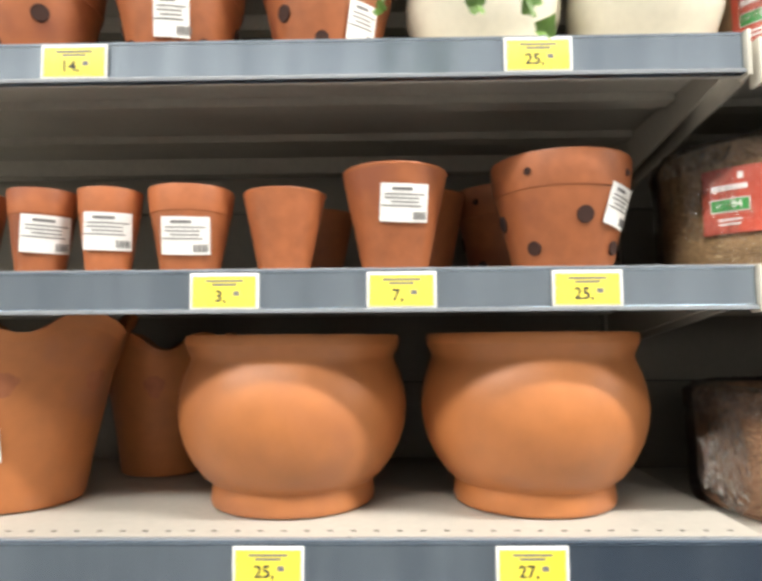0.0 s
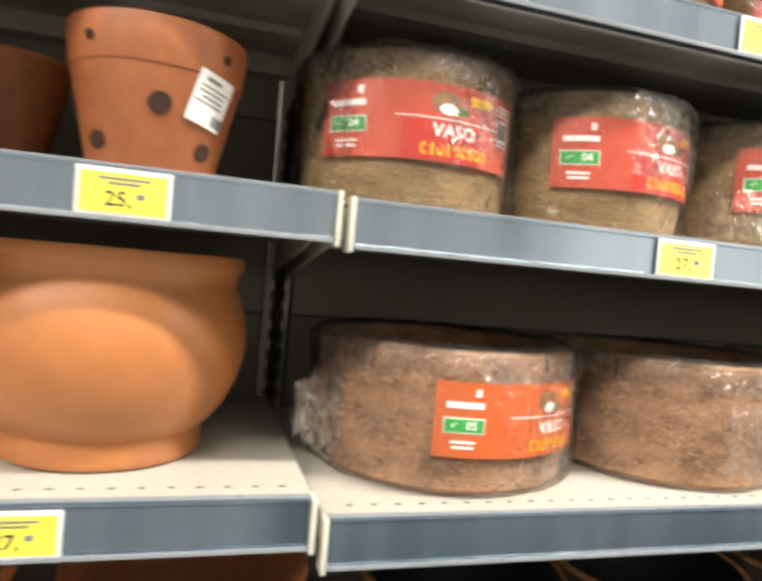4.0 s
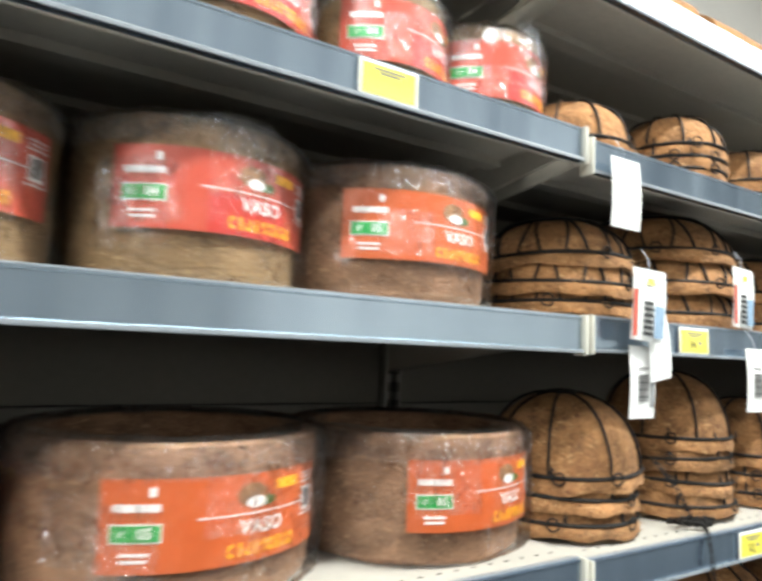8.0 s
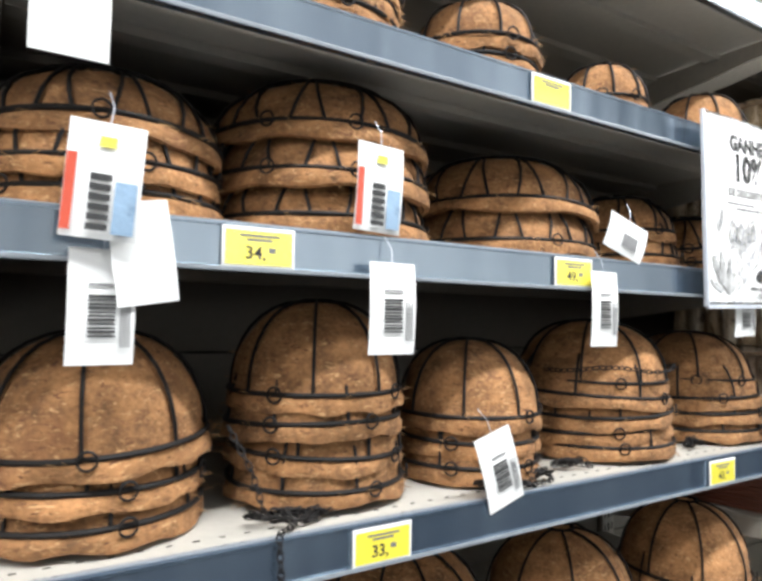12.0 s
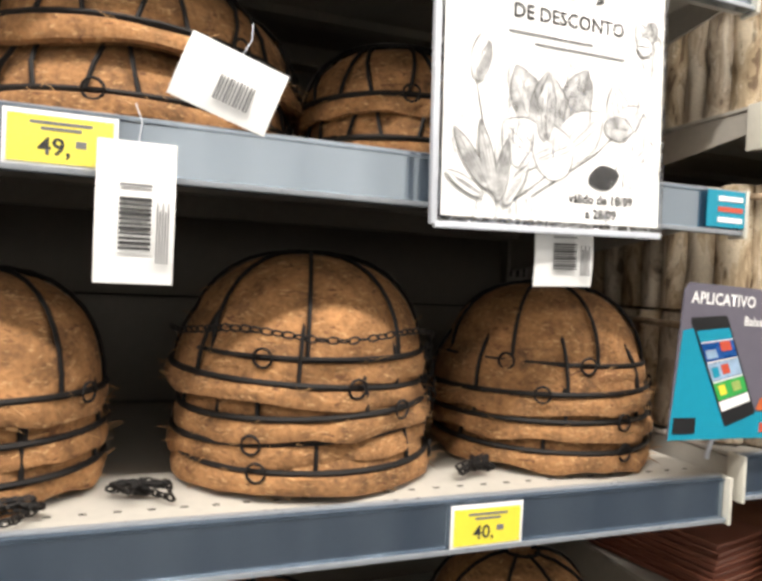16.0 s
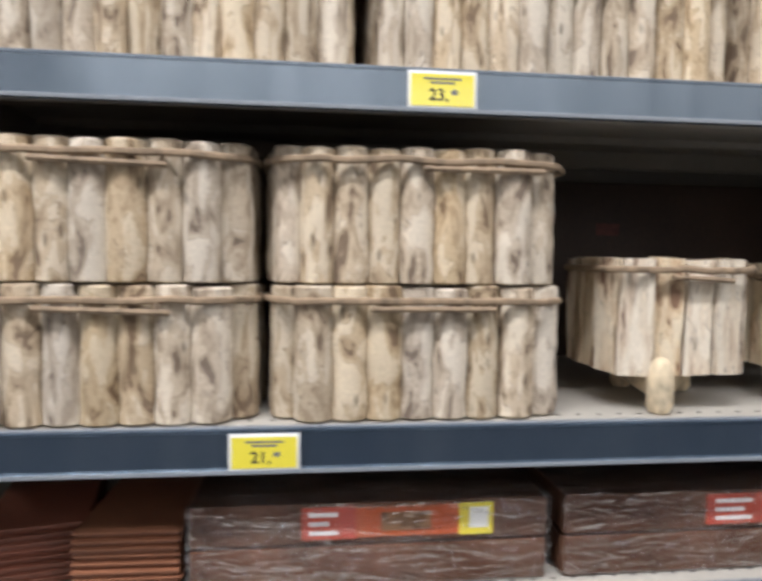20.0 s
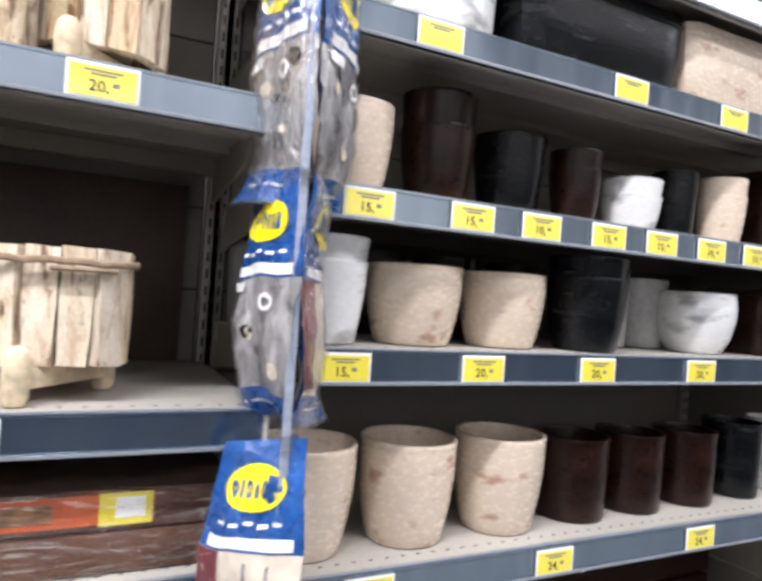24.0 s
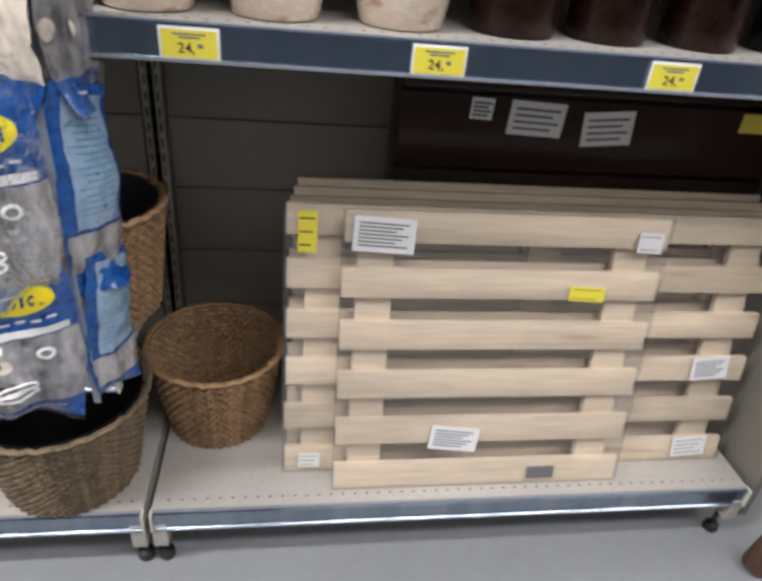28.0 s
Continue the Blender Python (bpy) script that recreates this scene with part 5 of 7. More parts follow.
# ---- hang tags and signs ----
def hang_tag(x, y, z, w, h, roll, yaw, words, style="barcode"):
    """A paper card on a thread. x, z: the middle of its top edge."""
    t = thing("hang_tag", words, "tag", pose(x, y, z, 0, roll, yaw), "product hang tags")
    bm = bmesh.new()
    n = 6
    rows = []
    for i in range(n + 1):
        u = i / n
        rows.append([[bm.verts.new((sx * w / 2, -0.004 * math.sin(u * 2.6 + 0.3) + o, -u * h)) for sx in (-1, -0.3, 0.3, 1)] for o in (0, 0.0005)])
    for a, b in zip(rows, rows[1:]):
        for o in (0, 1):
            for k in range(3):
                bm.faces.new((a[o][k], a[o][k + 1], b[o][k + 1], b[o][k]))
        for k in (0, 3):
            bm.faces.new((a[0][k], a[1][k], b[1][k], b[0][k]))
    card = part("card", bm, M_PAPER, t, "white paper card")
    part("thread", tube([(0, -0.001, -0.004), (0.002, 0.004, 0.015), (-0.003, 0.012, 0.03)], 0.0005, 4), M_GREYPL, t)
    bars = bmesh.new()
    y0 = -0.0052
    if style == "barcode":
        for k in range(11):
            box(bars, -w * 0.20, w * 0.20, y0, y0 + 0.0004, -h * 0.42 - k * h * 0.034, -h * 0.42 - k * h * 0.034 + h * (0.016 if k % 3 else 0.024))
        tagged(part("barcode", bars, M_INK, card, smooth=False), kind="stuff")
        tx = bmesh.new()
        for k in range(5):
            box(tx, w * 0.27 + k * w * 0.035, w * 0.285 + k * w * 0.035, y0, y0 + 0.0004, -h * 0.85, -h * (0.42 + 0.06 * (k % 2)))
        box(tx, -w * 0.2, w * 0.2, y0, y0 + 0.0004, -h * 0.32, -h * 0.30)
        part("small_print", tx, M_GREYINK, card, smooth=False)
    elif style == "side":
        for k in range(11):
            box(bars, -w * 0.10 + k * w * 0.034, -w * 0.10 + k * w * 0.034 + w * (0.016 if k % 3 else 0.024), y0, y0 + 0.0004, -h * 0.80, -h * 0.42)
        tagged(part("barcode", bars, M_GREYINK, card, smooth=False), kind="stuff")
    elif style == "brand":
        part("red_edge", block(-w / 2 + 0.0005, -w / 2 + 0.008, y0, y0 + 0.0004, -h * 0.95, -h * 0.3), M_RED, card, smooth=False)
        part("yellow_spot", block(-0.006, 0.007, y0, y0 + 0.0004, -h * 0.22, -h * 0.13), M_YELLOW, card, smooth=False)
        for k in range(6):
            part("name_stroke", block(-0.010, 0.006, y0, y0 + 0.0004, -h * 0.93 + k * h * 0.085, -h * 0.93 + k * h * 0.085 + h * 0.055), M_INK, card, smooth=False)
        part("picture_field", block(0.009, w / 2 - 0.003, y0, y0 + 0.0004, -h * 0.95, -h * 0.5), M_LTBLUE, card, smooth=False)
    return t


PLAIN = "white hang tag with a barcode, hanging below the shelf rail"
hang_tag(1.393, -0.016, 1.820, 0.060, 0.096, 0, 0, "plain white hang tag hanging from the shelf above", "blank")
hang_tag(1.424, -0.030, 1.670, 0.058, 0.096, 4, -8, "white and red printed hang tag in front of the rail", "brand")
hang_tag(1.447, -0.022, 1.610, 0.052, 0.088, -9, 4, "white hang tag twisted behind the printed one", "blank")
hang_tag(1.424, -0.016, 1.568, 0.052, 0.096, 0, 0, PLAIN)
hang_tag(1.710, -0.018, 1.574, 0.058, 0.098, 0, 0, PLAIN)
hang_tag(1.701, -0.006, 1.703, 0.058, 0.096, 3, 0, "white and red printed hang tag in front of the basket", "brand")
hang_tag(2.062, -0.014, 1.584, 0.054, 0.103, 0, 0, PLAIN)
hang_tag(2.134, -0.004, 1.662, 0.078, 0.052, 20, -6, "white hang tag lying askew against the basket", "side")
hang_tag(1.866, -0.004, 1.378, 0.058, 0.094, -17, 0, "white hang tag with a barcode hanging over the lower rail")
hang_tag(2.432, -0.010, 1.560, 0.064, 0.066, -2, 0, "white hang tag half hidden behind the poster")

# discount poster in a clear sleeve
po = thing("poster", "white discount poster with a grey flower drawing in a sleeve", "poster", pose(2.412, -0.024, 1.702, 0, -1.5, 2))
W2, H2 = 0.236, 0.300
ps = part("sheet", block(-W2 / 2, W2 / 2, -0.0008, 0.0008, -H2 / 2, H2 / 2), M_PAPER, po, smooth=False)
sl = part("sleeve", block(-W2 / 2 - 0.006, W2 / 2 + 0.004, -0.0022, 0.0022, -H2 / 2 - 0.008, H2 / 2 + 0.004, 0.001), M_FILM, po, "clear plastic sleeve")
sl.visible_shadow = False
part("sleeve_edge", block(-W2 / 2 - 0.010, -W2 / 2 - 0.004, -0.003, 0.003, -H2 / 2 - 0.008, H2 / 2 + 0.004, 0.001), M_GREYPL, po, "ridged clear sleeve edge")
part("sleeve_edge", block(-W2 / 2 - 0.006, W2 / 2 + 0.002, -0.003, 0.003, -H2 / 2 - 0.011, -H2 / 2 - 0.005, 0.001), M_GREYPL, po, "clear sleeve edge")
for words, size, cx, cz, mat in (("GANHE", 0.034, 0.012, 0.112, M_INK), ("10%", 0.060, 0.014, 0.070, M_INK), ("DE DESCONTO", 0.0175, 0.008, 0.030, M_INK),
                                 ("válido de 18/09", 0.012, 0.048, -0.128, M_INK), ("a 28/09", 0.012, 0.048, -0.1415, M_INK)):
    part("lettering", text_mesh(words, size, mat), mat, ps, m=pose(cx, -0.0013, cz))
for cx, cz, w in ((-0.012, 0.012, 0.090), (0.020, 0.004, 0.100)):
    part("small_print", block(cx - w / 2, cx + w / 2, -0.0013, -0.0009, cz - 0.0011, cz + 0.0011), M_GREYINK, ps, smooth=False)


def petal(cx, cz, w, h, ang, lift, wide=0.25, n=28):
    """Outline of a pointed petal: its rim points round the middle, in the poster's plane."""
    m = pose(cx, -lift, cz, 0, ang, 0)
    out = []
    for i in range(n):
        a = 2 * math.pi * i / n
        up = math.sin(a)
        k = (1 - 0.62 * max(0, up) ** 2.2) * (1 + wide * max(0, -up) * 0.4)
        out.append(m @ Vector((w / 2 * math.cos(a) * k, 0, h / 2 * up)))
    return out, m @ Vector((0, 0, -h * 0.42))


def ribbon(pts, w, closed=False):
    """A flat pencil line of uneven width through points of the poster's plane."""
    bm = bmesh.new()
    n = len(pts)
    row = []
    for i, q in enumerate(pts):
        d = (pts[(i + 1) % n] - pts[i - 1]) if closed else (pts[min(i + 1, n - 1)] - pts[max(i - 1, 0)])
        side = Vector((-d.z, 0, d.x)).normalized() * w * (0.55 + 0.45 * math.sin(i * 0.7))
        row.append((bm.verts.new(q + side), bm.verts.new(q - side)))
    for i in range(n if closed else n - 1):
        a, b = row[i], row[(i + 1) % n]
        bm.faces.new((a[0], b[0], b[1], a[1]))
    return bm


M_PENCIL = material("pencil_grey", (0.22, 0.22, 0.21), 0.6, vary=0.35, scale=60, bump=0.02)
M_PENCIL2 = material("pencil_shade", (0.56, 0.56, 0.55), 0.6, vary=0.30, scale=45, bump=0.02)
M_PENCIL3 = material("pencil_light", (0.76, 0.76, 0.75), 0.6, vary=0.10, scale=45, bump=0.02)
DRAWN = (  # middle, width, height, turn, shade
    (-0.034, -0.046, 0.036, 0.066, -26, M_PENCIL2), (0.016, -0.040, 0.034, 0.064, 22, M_PENCIL2), (-0.012, -0.056, 0.044, 0.078, -4, M_PENCIL2),
    (0.022, -0.070, 0.040, 0.066, 48, M_PENCIL3), (-0.040, -0.082, 0.044, 0.052, -52, M_PENCIL3), (-0.006, -0.088, 0.050, 0.046, 66, M_PENCIL3),
    (-0.016, -0.050, 0.020, 0.058, 4, M_PENCIL2),
    (0.064, -0.042, 0.026, 0.046, -14, M_PENCIL3), (0.078, -0.050, 0.024, 0.040, 52, M_PENCIL3), (0.066, -0.060, 0.022, 0.034, 88, M_PENCIL2),
    (-0.084, -0.014, 0.018, 0.042, 6, M_PENCIL3), (-0.080, -0.018, 0.010, 0.036, 16, M_PENCIL2),
    (0.090, 0.030, 0.016, 0.026, -30, M_PENCIL3), (0.100, 0.034, 0.016, 0.024, 30, M_PENCIL2), (0.094, 0.020, 0.018, 0.020, 84, M_PENCIL3),
    (-0.092, -0.100, 0.014, 0.060, -34, M_PENCIL2), (-0.076, -0.098, 0.013, 0.064, -14, M_PENCIL2), (-0.060, -0.108, 0.012, 0.056, 10, M_PENCIL2),
    (-0.098, -0.122, 0.011, 0.042, -62, M_PENCIL3), (-0.046, -0.120, 0.011, 0.044, 34, M_PENCIL3))
for k, (cx, cz, w, h, ang, mat) in enumerate(DRAWN):
    rim, mid = petal(cx, cz, w, h, ang, 0.0010 + 0.00008 * k)
    fill = bmesh.new()
    fill.faces.new([fill.verts.new(q) for q in rim])
    pt = part("drawing_petal", fill, mat, ps, smooth=False)
    out = [q + Vector((0, -0.00003, 0)) for q in rim]
    part("drawing_line", ribbon(out, 0.0007, True), M_PENCIL, pt, smooth=False)
    top = rim[7]
    for v in (-0.22, 0.0, 0.22):
        q0, q1 = mid + Vector((v * w * 0.5, -0.00004, 0)), mid.lerp(top, 0.62 + 0.2 * (v == 0)) + Vector((v * w, -0.00004, 0))
        part("drawing_line", ribbon([q0, q0.lerp(q1, 0.5) + Vector((v * w * 0.3, 0, 0)), q1], 0.0004), M_PENCIL, pt, smooth=False)
for line in (((-0.088, -0.034), (-0.080, -0.070), (-0.064, -0.125)), ((0.062, -0.066), (0.040, -0.086), (-0.030, -0.130)), ((-0.014, -0.110), (-0.030, -0.122), (-0.048, -0.134))):
    part("drawing_stem", ribbon([Vector((a, -0.0011, c)) for a, c in line], 0.0011), M_PENCIL, ps, smooth=False)
mk = bmesh.new()
mk.faces.new([mk.verts.new((0.050 + 0.017 * math.cos(q) * (1 + 0.18 * math.sin(2 * q)), -0.0014, -0.107 + 0.0115 * math.sin(q))) for q in [2 * math.pi * i / 24 for i in range(24)]])
part("shop_mark", mk, M_INK, ps, "black shop mark", smooth=False)

# small teal card at the rail's end
ec = thing("shelf_card", "small teal and white card stuck on the rail end", "card", pose(2.637, -0.0078, 1.583))
part("card", block(-0.028, 0.024, -0.0006, 0.0006, -0.019, 0.019), M_TEAL, ec, smooth=False)
for k in range(3):
    part("print_bar", block(-0.014, 0.020, -0.0012, -0.0005, 0.008 - k * 0.011, 0.013 - k * 0.011), M_WHITE if k % 2 == 0 else M_RED, ec, smooth=False)

# app sign on a clip between the bays
ap = thing("app_sign", "teal and slate card sign advertising a phone app", "sign", pose(2.641, -0.024, 1.424, 0, 2, 3))
bm = bmesh.new()
SW, SH = 0.162, 0.156
pts = [(-SW / 2 - 0.006, -SH / 2), (SW / 2, -SH / 2), (SW / 2, SH / 2 - 0.006), (SW / 2 - 0.006, SH / 2), (-SW / 2 + 0.008, SH / 2), (-SW / 2 + 0.002, SH / 2 - 0.008)]
f = [bm.verts.new((px, -0.0008, pz)) for px, pz in pts]
g = [bm.verts.new((px, 0.0008, pz)) for px, pz in pts]
bm.faces.new(f)
bm.faces.new(g[::-1])
for i in range(6):
    bm.faces.new((f[i], f[(i + 1) % 6], g[(i + 1) % 6], g[i]))
card = part("card", bm, M_SLATE, ap, "slate grey card", smooth=False)


def poly(pts, lift, mat, parent, name):
    bm = bmesh.new()
    bm.faces.new([bm.verts.new((px, -lift, pz)) for px, pz in pts])
    return part(name, bm, mat, parent, smooth=False)


poly([(-0.087, -0.078), (0.081, -0.078), (0.081, -0.052), (0.030, -0.050), (-0.055, 0.035), (-0.078, 0.030)], 0.0012, M_TEAL, card, "teal_field")
PHONE = [Vector(q) for q in ((-0.070, 0.043), (-0.019, 0.048), (0.034, -0.052), (-0.010, -0.066))]


def on_phone(u, v):
    """A point of the drawn phone: u across, v down its length, both 0 to 1."""
    a, b = PHONE[0].lerp(PHONE[3], v), PHONE[1].lerp(PHONE[2], v)
    return tuple(a.lerp(b, u))


def phone_patch(u0, u1, v0, v1, lift, mat, name):
    poly([on_phone(u0, v0), on_phone(u1, v0), on_phone(u1, v1), on_phone(u0, v1)], lift, mat, card, name)


poly([on_phone(0.03, 0), on_phone(0.97, 0), on_phone(1, 0.03), on_phone(1, 0.97), on_phone(0.97, 1), on_phone(0.03, 1), on_phone(0, 0.97), on_phone(0, 0.03)], 0.0016, M_BLACKPL, card, "phone")
for v0, v1, mat in ((0.12, 0.22, M_TEAL), (0.22, 0.40, M_BLUE), (0.42, 0.58, M_LTBLUE), (0.60, 0.76, M_GREEN), (0.77, 0.86, M_WHITE)):
    phone_patch(0.05, 0.95, v0, v1, 0.0019, mat, "screen_tile")
for u0, u1, v0, v1, mat in ((0.55, 0.85, 0.24, 0.33, M_RED), (0.10, 0.40, 0.30, 0.38, M_LTBLUE), (0.40, 0.62, 0.45, 0.54, M_RED), (0.12, 0.30, 0.46, 0.55, M_TEAL), (0.55, 0.80, 0.63, 0.72, M_LEAF),
                            (0.15, 0.35, 0.63, 0.72, M_YELLOW), (0.05, 0.95, 0.225, 0.235, M_WHITE), (0.05, 0.95, 0.405, 0.415, M_WHITE), (0.05, 0.95, 0.585, 0.598, M_WHITE)):
    phone_patch(u0, u1, v0, v1, 0.0022, mat, "screen_mark")
poly([(0.034, -0.048), (0.040, -0.036), (0.052, -0.034), (0.054, -0.022), (0.066, -0.018), (0.068, -0.034), (0.078, -0.044), (0.074, -0.052)], 0.0016, M_ORANGE, card, "orange_shape")
for words, size, cx, cz in (("APLICATIVO", 0.0165, -0.024, 0.063), ("Baixe o App", 0.0135, 0.040, 0.043), ("Ganhe", 0.013, 0.054, 0.026), ("10%", 0.022, 0.056, 0.006)):
    part("lettering", text_mesh(words, size, M_WHITE), M_WHITE, card, m=pose(cx, -0.0014, cz))
part("shop_mark", block(0.042, 0.078, -0.0016, -0.0010, -0.072, -0.062), M_RED, card, smooth=False)
part("name_mark", block(0.034, 0.078, -0.0014, -0.0010, 0.058, 0.069), M_WHITE, card, smooth=False)
part("store_badge", block(-0.082, -0.052, -0.0018, -0.0012, -0.072, -0.056), M_BLACKPL, card, smooth=False)
part("clip", tube([(0.0, 0.002, -0.07), (0.0, 0.020, -0.085), (0.0, 0.024, -0.10), (0.0, 0.024, -0.106)], 0.0025, 6), M_GREYPL, ap, "clear plastic clip")

# ---- planters of peeled logs ----
LOGS = []
for s in range(7):
    rr = random.Random(100 + s)
    prof = []
    for i in range(10):
        u = i / 9
        prof.append((0.5 * (1 + 0.07 * noise.noise((s * 3.1, u * 3.5, 0)) - 0.04 * u), u))
    lb = lathe([(0, 0.0), (0.44, 0.0), (0.49, 0.012)] + prof[1:-1] + [(0.47, 0.985), (0.42, 1.0), (0, 1.0)], 14, 0.11, s * 2.7)
    for v in lb.verts:
        v.co.x += 0.05 * noise.noise((s * 1.7, v.co.z * 2.2, 4)) * (v.co.z - v.co.z ** 2) * 4
    me = mesh_of(lb, "log")
    me.materials.append(M_LOG)
    LOGS.append(me)


SLABS = []
for s in range(7):
    sb = block(-0.5, 0.5, -0.5, 0.5, 0, 1)
    bmesh.ops.subdivide_edges(sb, edges=[e for e in sb.edges if abs(e.verts[0].co.z - e.verts[1].co.z) > 0.5], cuts=7)
    for v in sb.verts:
        side = 1 if v.co.x > 0 else -1
        v.co.x += 0.13 * noise.noise((s * 2.3 + side, v.co.z * 3.1, 7)) - 0.05 * side * (1 if v.co.y < 0 else 0)
        v.co.y += 0.12 * noise.noise((s * 1.9, v.co.z * 2.5, side * 3))
        v.co.z += 0.02 * noise.noise((v.co.x * 3, s * 5, 1))
    me = mesh_of(sb, "slab_log")
    me.materials.append(M_SLAB)
    SLABS.append(me)


def round_path(w, d, rad, n):
    """n points with outward angles, evenly along a rectangle with rounded corners."""
    segs = []
    for cx, cy, a0 in ((w / 2 - rad, -d / 2 + rad, -90), (w / 2 - rad, d / 2 - rad, 0), (-w / 2 + rad, d / 2 - rad, 90), (-w / 2 + rad, -d / 2 + rad, 180)):
        for k in range(9):
            a = radians(a0 + 90 * k / 8)
            segs.append((cx + rad * math.cos(a), cy + rad * math.sin(a)))
    start = (-w / 2 + rad, -d / 2)
    pts = [start] + segs[:-1] + [start]
    L = [0]
    for a, b in zip(pts, pts[1:]):
        L.append(L[-1] + math.dist(a, b))
    out = []
    for i in range(n):
        s = L[-1] * i / n
        j = max(k for k in range(len(L) - 1) if L[k] <= s + 1e-9)
        u = (s - L[j]) / max(L[j + 1] - L[j], 1e-9)
        out.append((pts[j][0] + (pts[j + 1][0] - pts[j][0]) * u, pts[j][1] + (pts[j + 1][1] - pts[j][1]) * u))
    return out


def log_planter(x, y, z, w, d, H, n, seed, words, rad=0.05, legs=False, band_z=0.885, thin=1.0, mat=None):
    p = thing("log_planter", words, "planter", pose(x, y, z), "peeled log planters")
    rr = random.Random(seed)
    lift = 0.042 if legs else 0.0
    rim = round_path(w - 0.032, d - 0.044, max(rad - 0.015, 0.02), n)
    gap = sum(math.dist(rim[i], rim[i - 1]) for i in range(n)) / n
    for i, (px, py) in enumerate(rim):
        dia = gap * rr.uniform(1.02, 1.26)
        if legs:
            a, b = rim[i - 1], rim[(i + 1) % n]
            turn = math.degrees(math.atan2(b[1] - a[1], b[0] - a[0]))
            part("slab_log", SLABS[rr.randrange(7)], M_SLAB, p, "", pose(px, py, lift, 0, 0, turn + rr.uniform(-6, 6))
                 @ Matrix.Diagonal((gap * rr.uniform(0.97, 1.08), 0.016, (H - lift) * rr.uniform(0.975, 1.0), 1)))
            continue
        part("log", LOGS[rr.randrange(7)], M_LOG, p, "", pose(px + rr.uniform(-0.002, 0.002), py + rr.uniform(-0.002, 0.002), lift, 0, 0, rr.uniform(0, 360))
             @ Matrix.Diagonal((dia, dia, (H - lift) * rr.uniform(0.975, 1.0), 1)))
    m0 = 0.05 if legs else 0.03
    base = block(-w / 2 + m0, w / 2 - m0, -d / 2 + m0, d / 2 - m0, lift + 0.012, lift + 0.024)
    part("floor_board", base, M_LOGEND, p)
    bz = lift + (H - lift) * band_z
    loop = round_path(w - 0.006, d - 0.006, rad + 0.004, 44) if legs else round_path(w + 0.014, d + 0.008, rad + 0.012, 44)
    part("twig_band", tube([(a, b, bz + 0.0035 * noise.noise((i * 0.5, seed, 1))) for i, (a, b) in enumerate(loop)], 0.0042, 7, True), M_TWIG, p, "thin bent twig tied round the top")
    k0 = rr.randrange(1, 5)
    part("twig_band", tube([(a * 1.005, b * 1.012, bz - 0.0085 - 0.0008 * i * (seed % 2)) for i, (a, b) in enumerate(loop[k0:k0 + 6])], 0.0036, 6), M_TWIG, p, "overlapping twig end")
    if legs:
        feet = [(w * r * math.cos(radians(a)), w * r * math.sin(radians(a))) for a, r in ((-113, 0.49), (28, 0.37), (96, 0.33))]
        for (ax, ay), (bx, by) in ((feet[0], feet[1]), (feet[0], feet[2])):
            far = math.dist((ax, ay), (bx, by))
            bar = block(0.010, far - 0.008, -0.010, 0.010, 0.017, lift - 0.0005, 0.002, pose(ax, ay, 0, 0, 0, math.degrees(math.atan2(by - ay, bx - ax))))
            part("cross_bar", bar, M_LOGEND, p, "pale wooden cross bar")
        for k, (fx, fy) in enumerate(feet):
            tall = 0.066 if k == 0 else 0.052
            lp = lathe([(0, 0), (0.011, 0), (0.0145, 0.007), (0.0150, tall * 0.6), (0.0125, tall - 0.009), (0.007, tall - 0.002), (0, tall)], 14, 0.12, seed + k)
            part("leg", lp, M_LOGEND, p, "stubby pale wooden leg", pose(fx, fy, 0))
    return p


SQ = "square planter of upright peeled logs tied with twigs"
Z = 1.3212
log_planter(2.858, 0.158, Z, 0.326, 0.30, 0.150, 27, 1, SQ + ", under another")
log_planter(3.207, 0.160, Z, 0.334, 0.30, 0.150, 28, 2, SQ + ", under another")
log_planter(2.856, 0.158, Z + 0.151, 0.326, 0.30, 0.151, 28, 3, SQ + ", stacked on another")
log_planter(3.207, 0.160, Z + 0.151, 0.334, 0.30, 0.151, 29, 4, SQ + ", stacked on another")
LG = "small round planter of peeled wood slabs on stubby legs"
log_planter(3.536, 0.117, Z, 0.194, 0.186, 0.184, 15, 5, LG, 0.032, True, 0.90, 0.75)
log_planter(3.768, 0.115, Z, 0.176, 0.170, 0.180, 14, 6, LG, 0.032, True, 0.87, 0.75)
hb = thing("hardboard_sheet", "dark brown hardboard sheet standing at the back of the shelf", "board", pose(3.30, 0.440, Z))
part("board", block(0, 0.66, 0.0, 0.006, 0.0, 0.322, 0.001), M_HARDBOARD, hb)
for hx, hz, hw in ((0.20, 0.245, 0.030), (0.31, 0.225, 0.044)):
    part("faded_print", block(hx, hx + hw, -0.0006, 0.0002, hz, hz + 0.022), M_HARDRED, hb, "faint red printed mark", smooth=False)
Z = 1.7042
for k in range(2):
    log_planter(2.915, 0.170, Z + 0.146 * k, 0.435, 0.32, 0.145, 40, 11 + k, "wide planter of upright peeled logs tied with a twig")
    log_planter(3.365, 0.170, Z + 0.150 * k, 0.430, 0.32, 0.150, 40, 13 + k, "wide planter of upright peeled logs tied with a twig")
log_planter(3.660, 0.140, Z, 0.13, 0.20, 0.170, 14, 15, "narrow planter of peeled wood with dark knots", 0.04)
log_planter(3.795, 0.155, Z, 0.180, 0.18, 0.205, 14, 16, LG, 0.08, True, 0.92, 0.75)


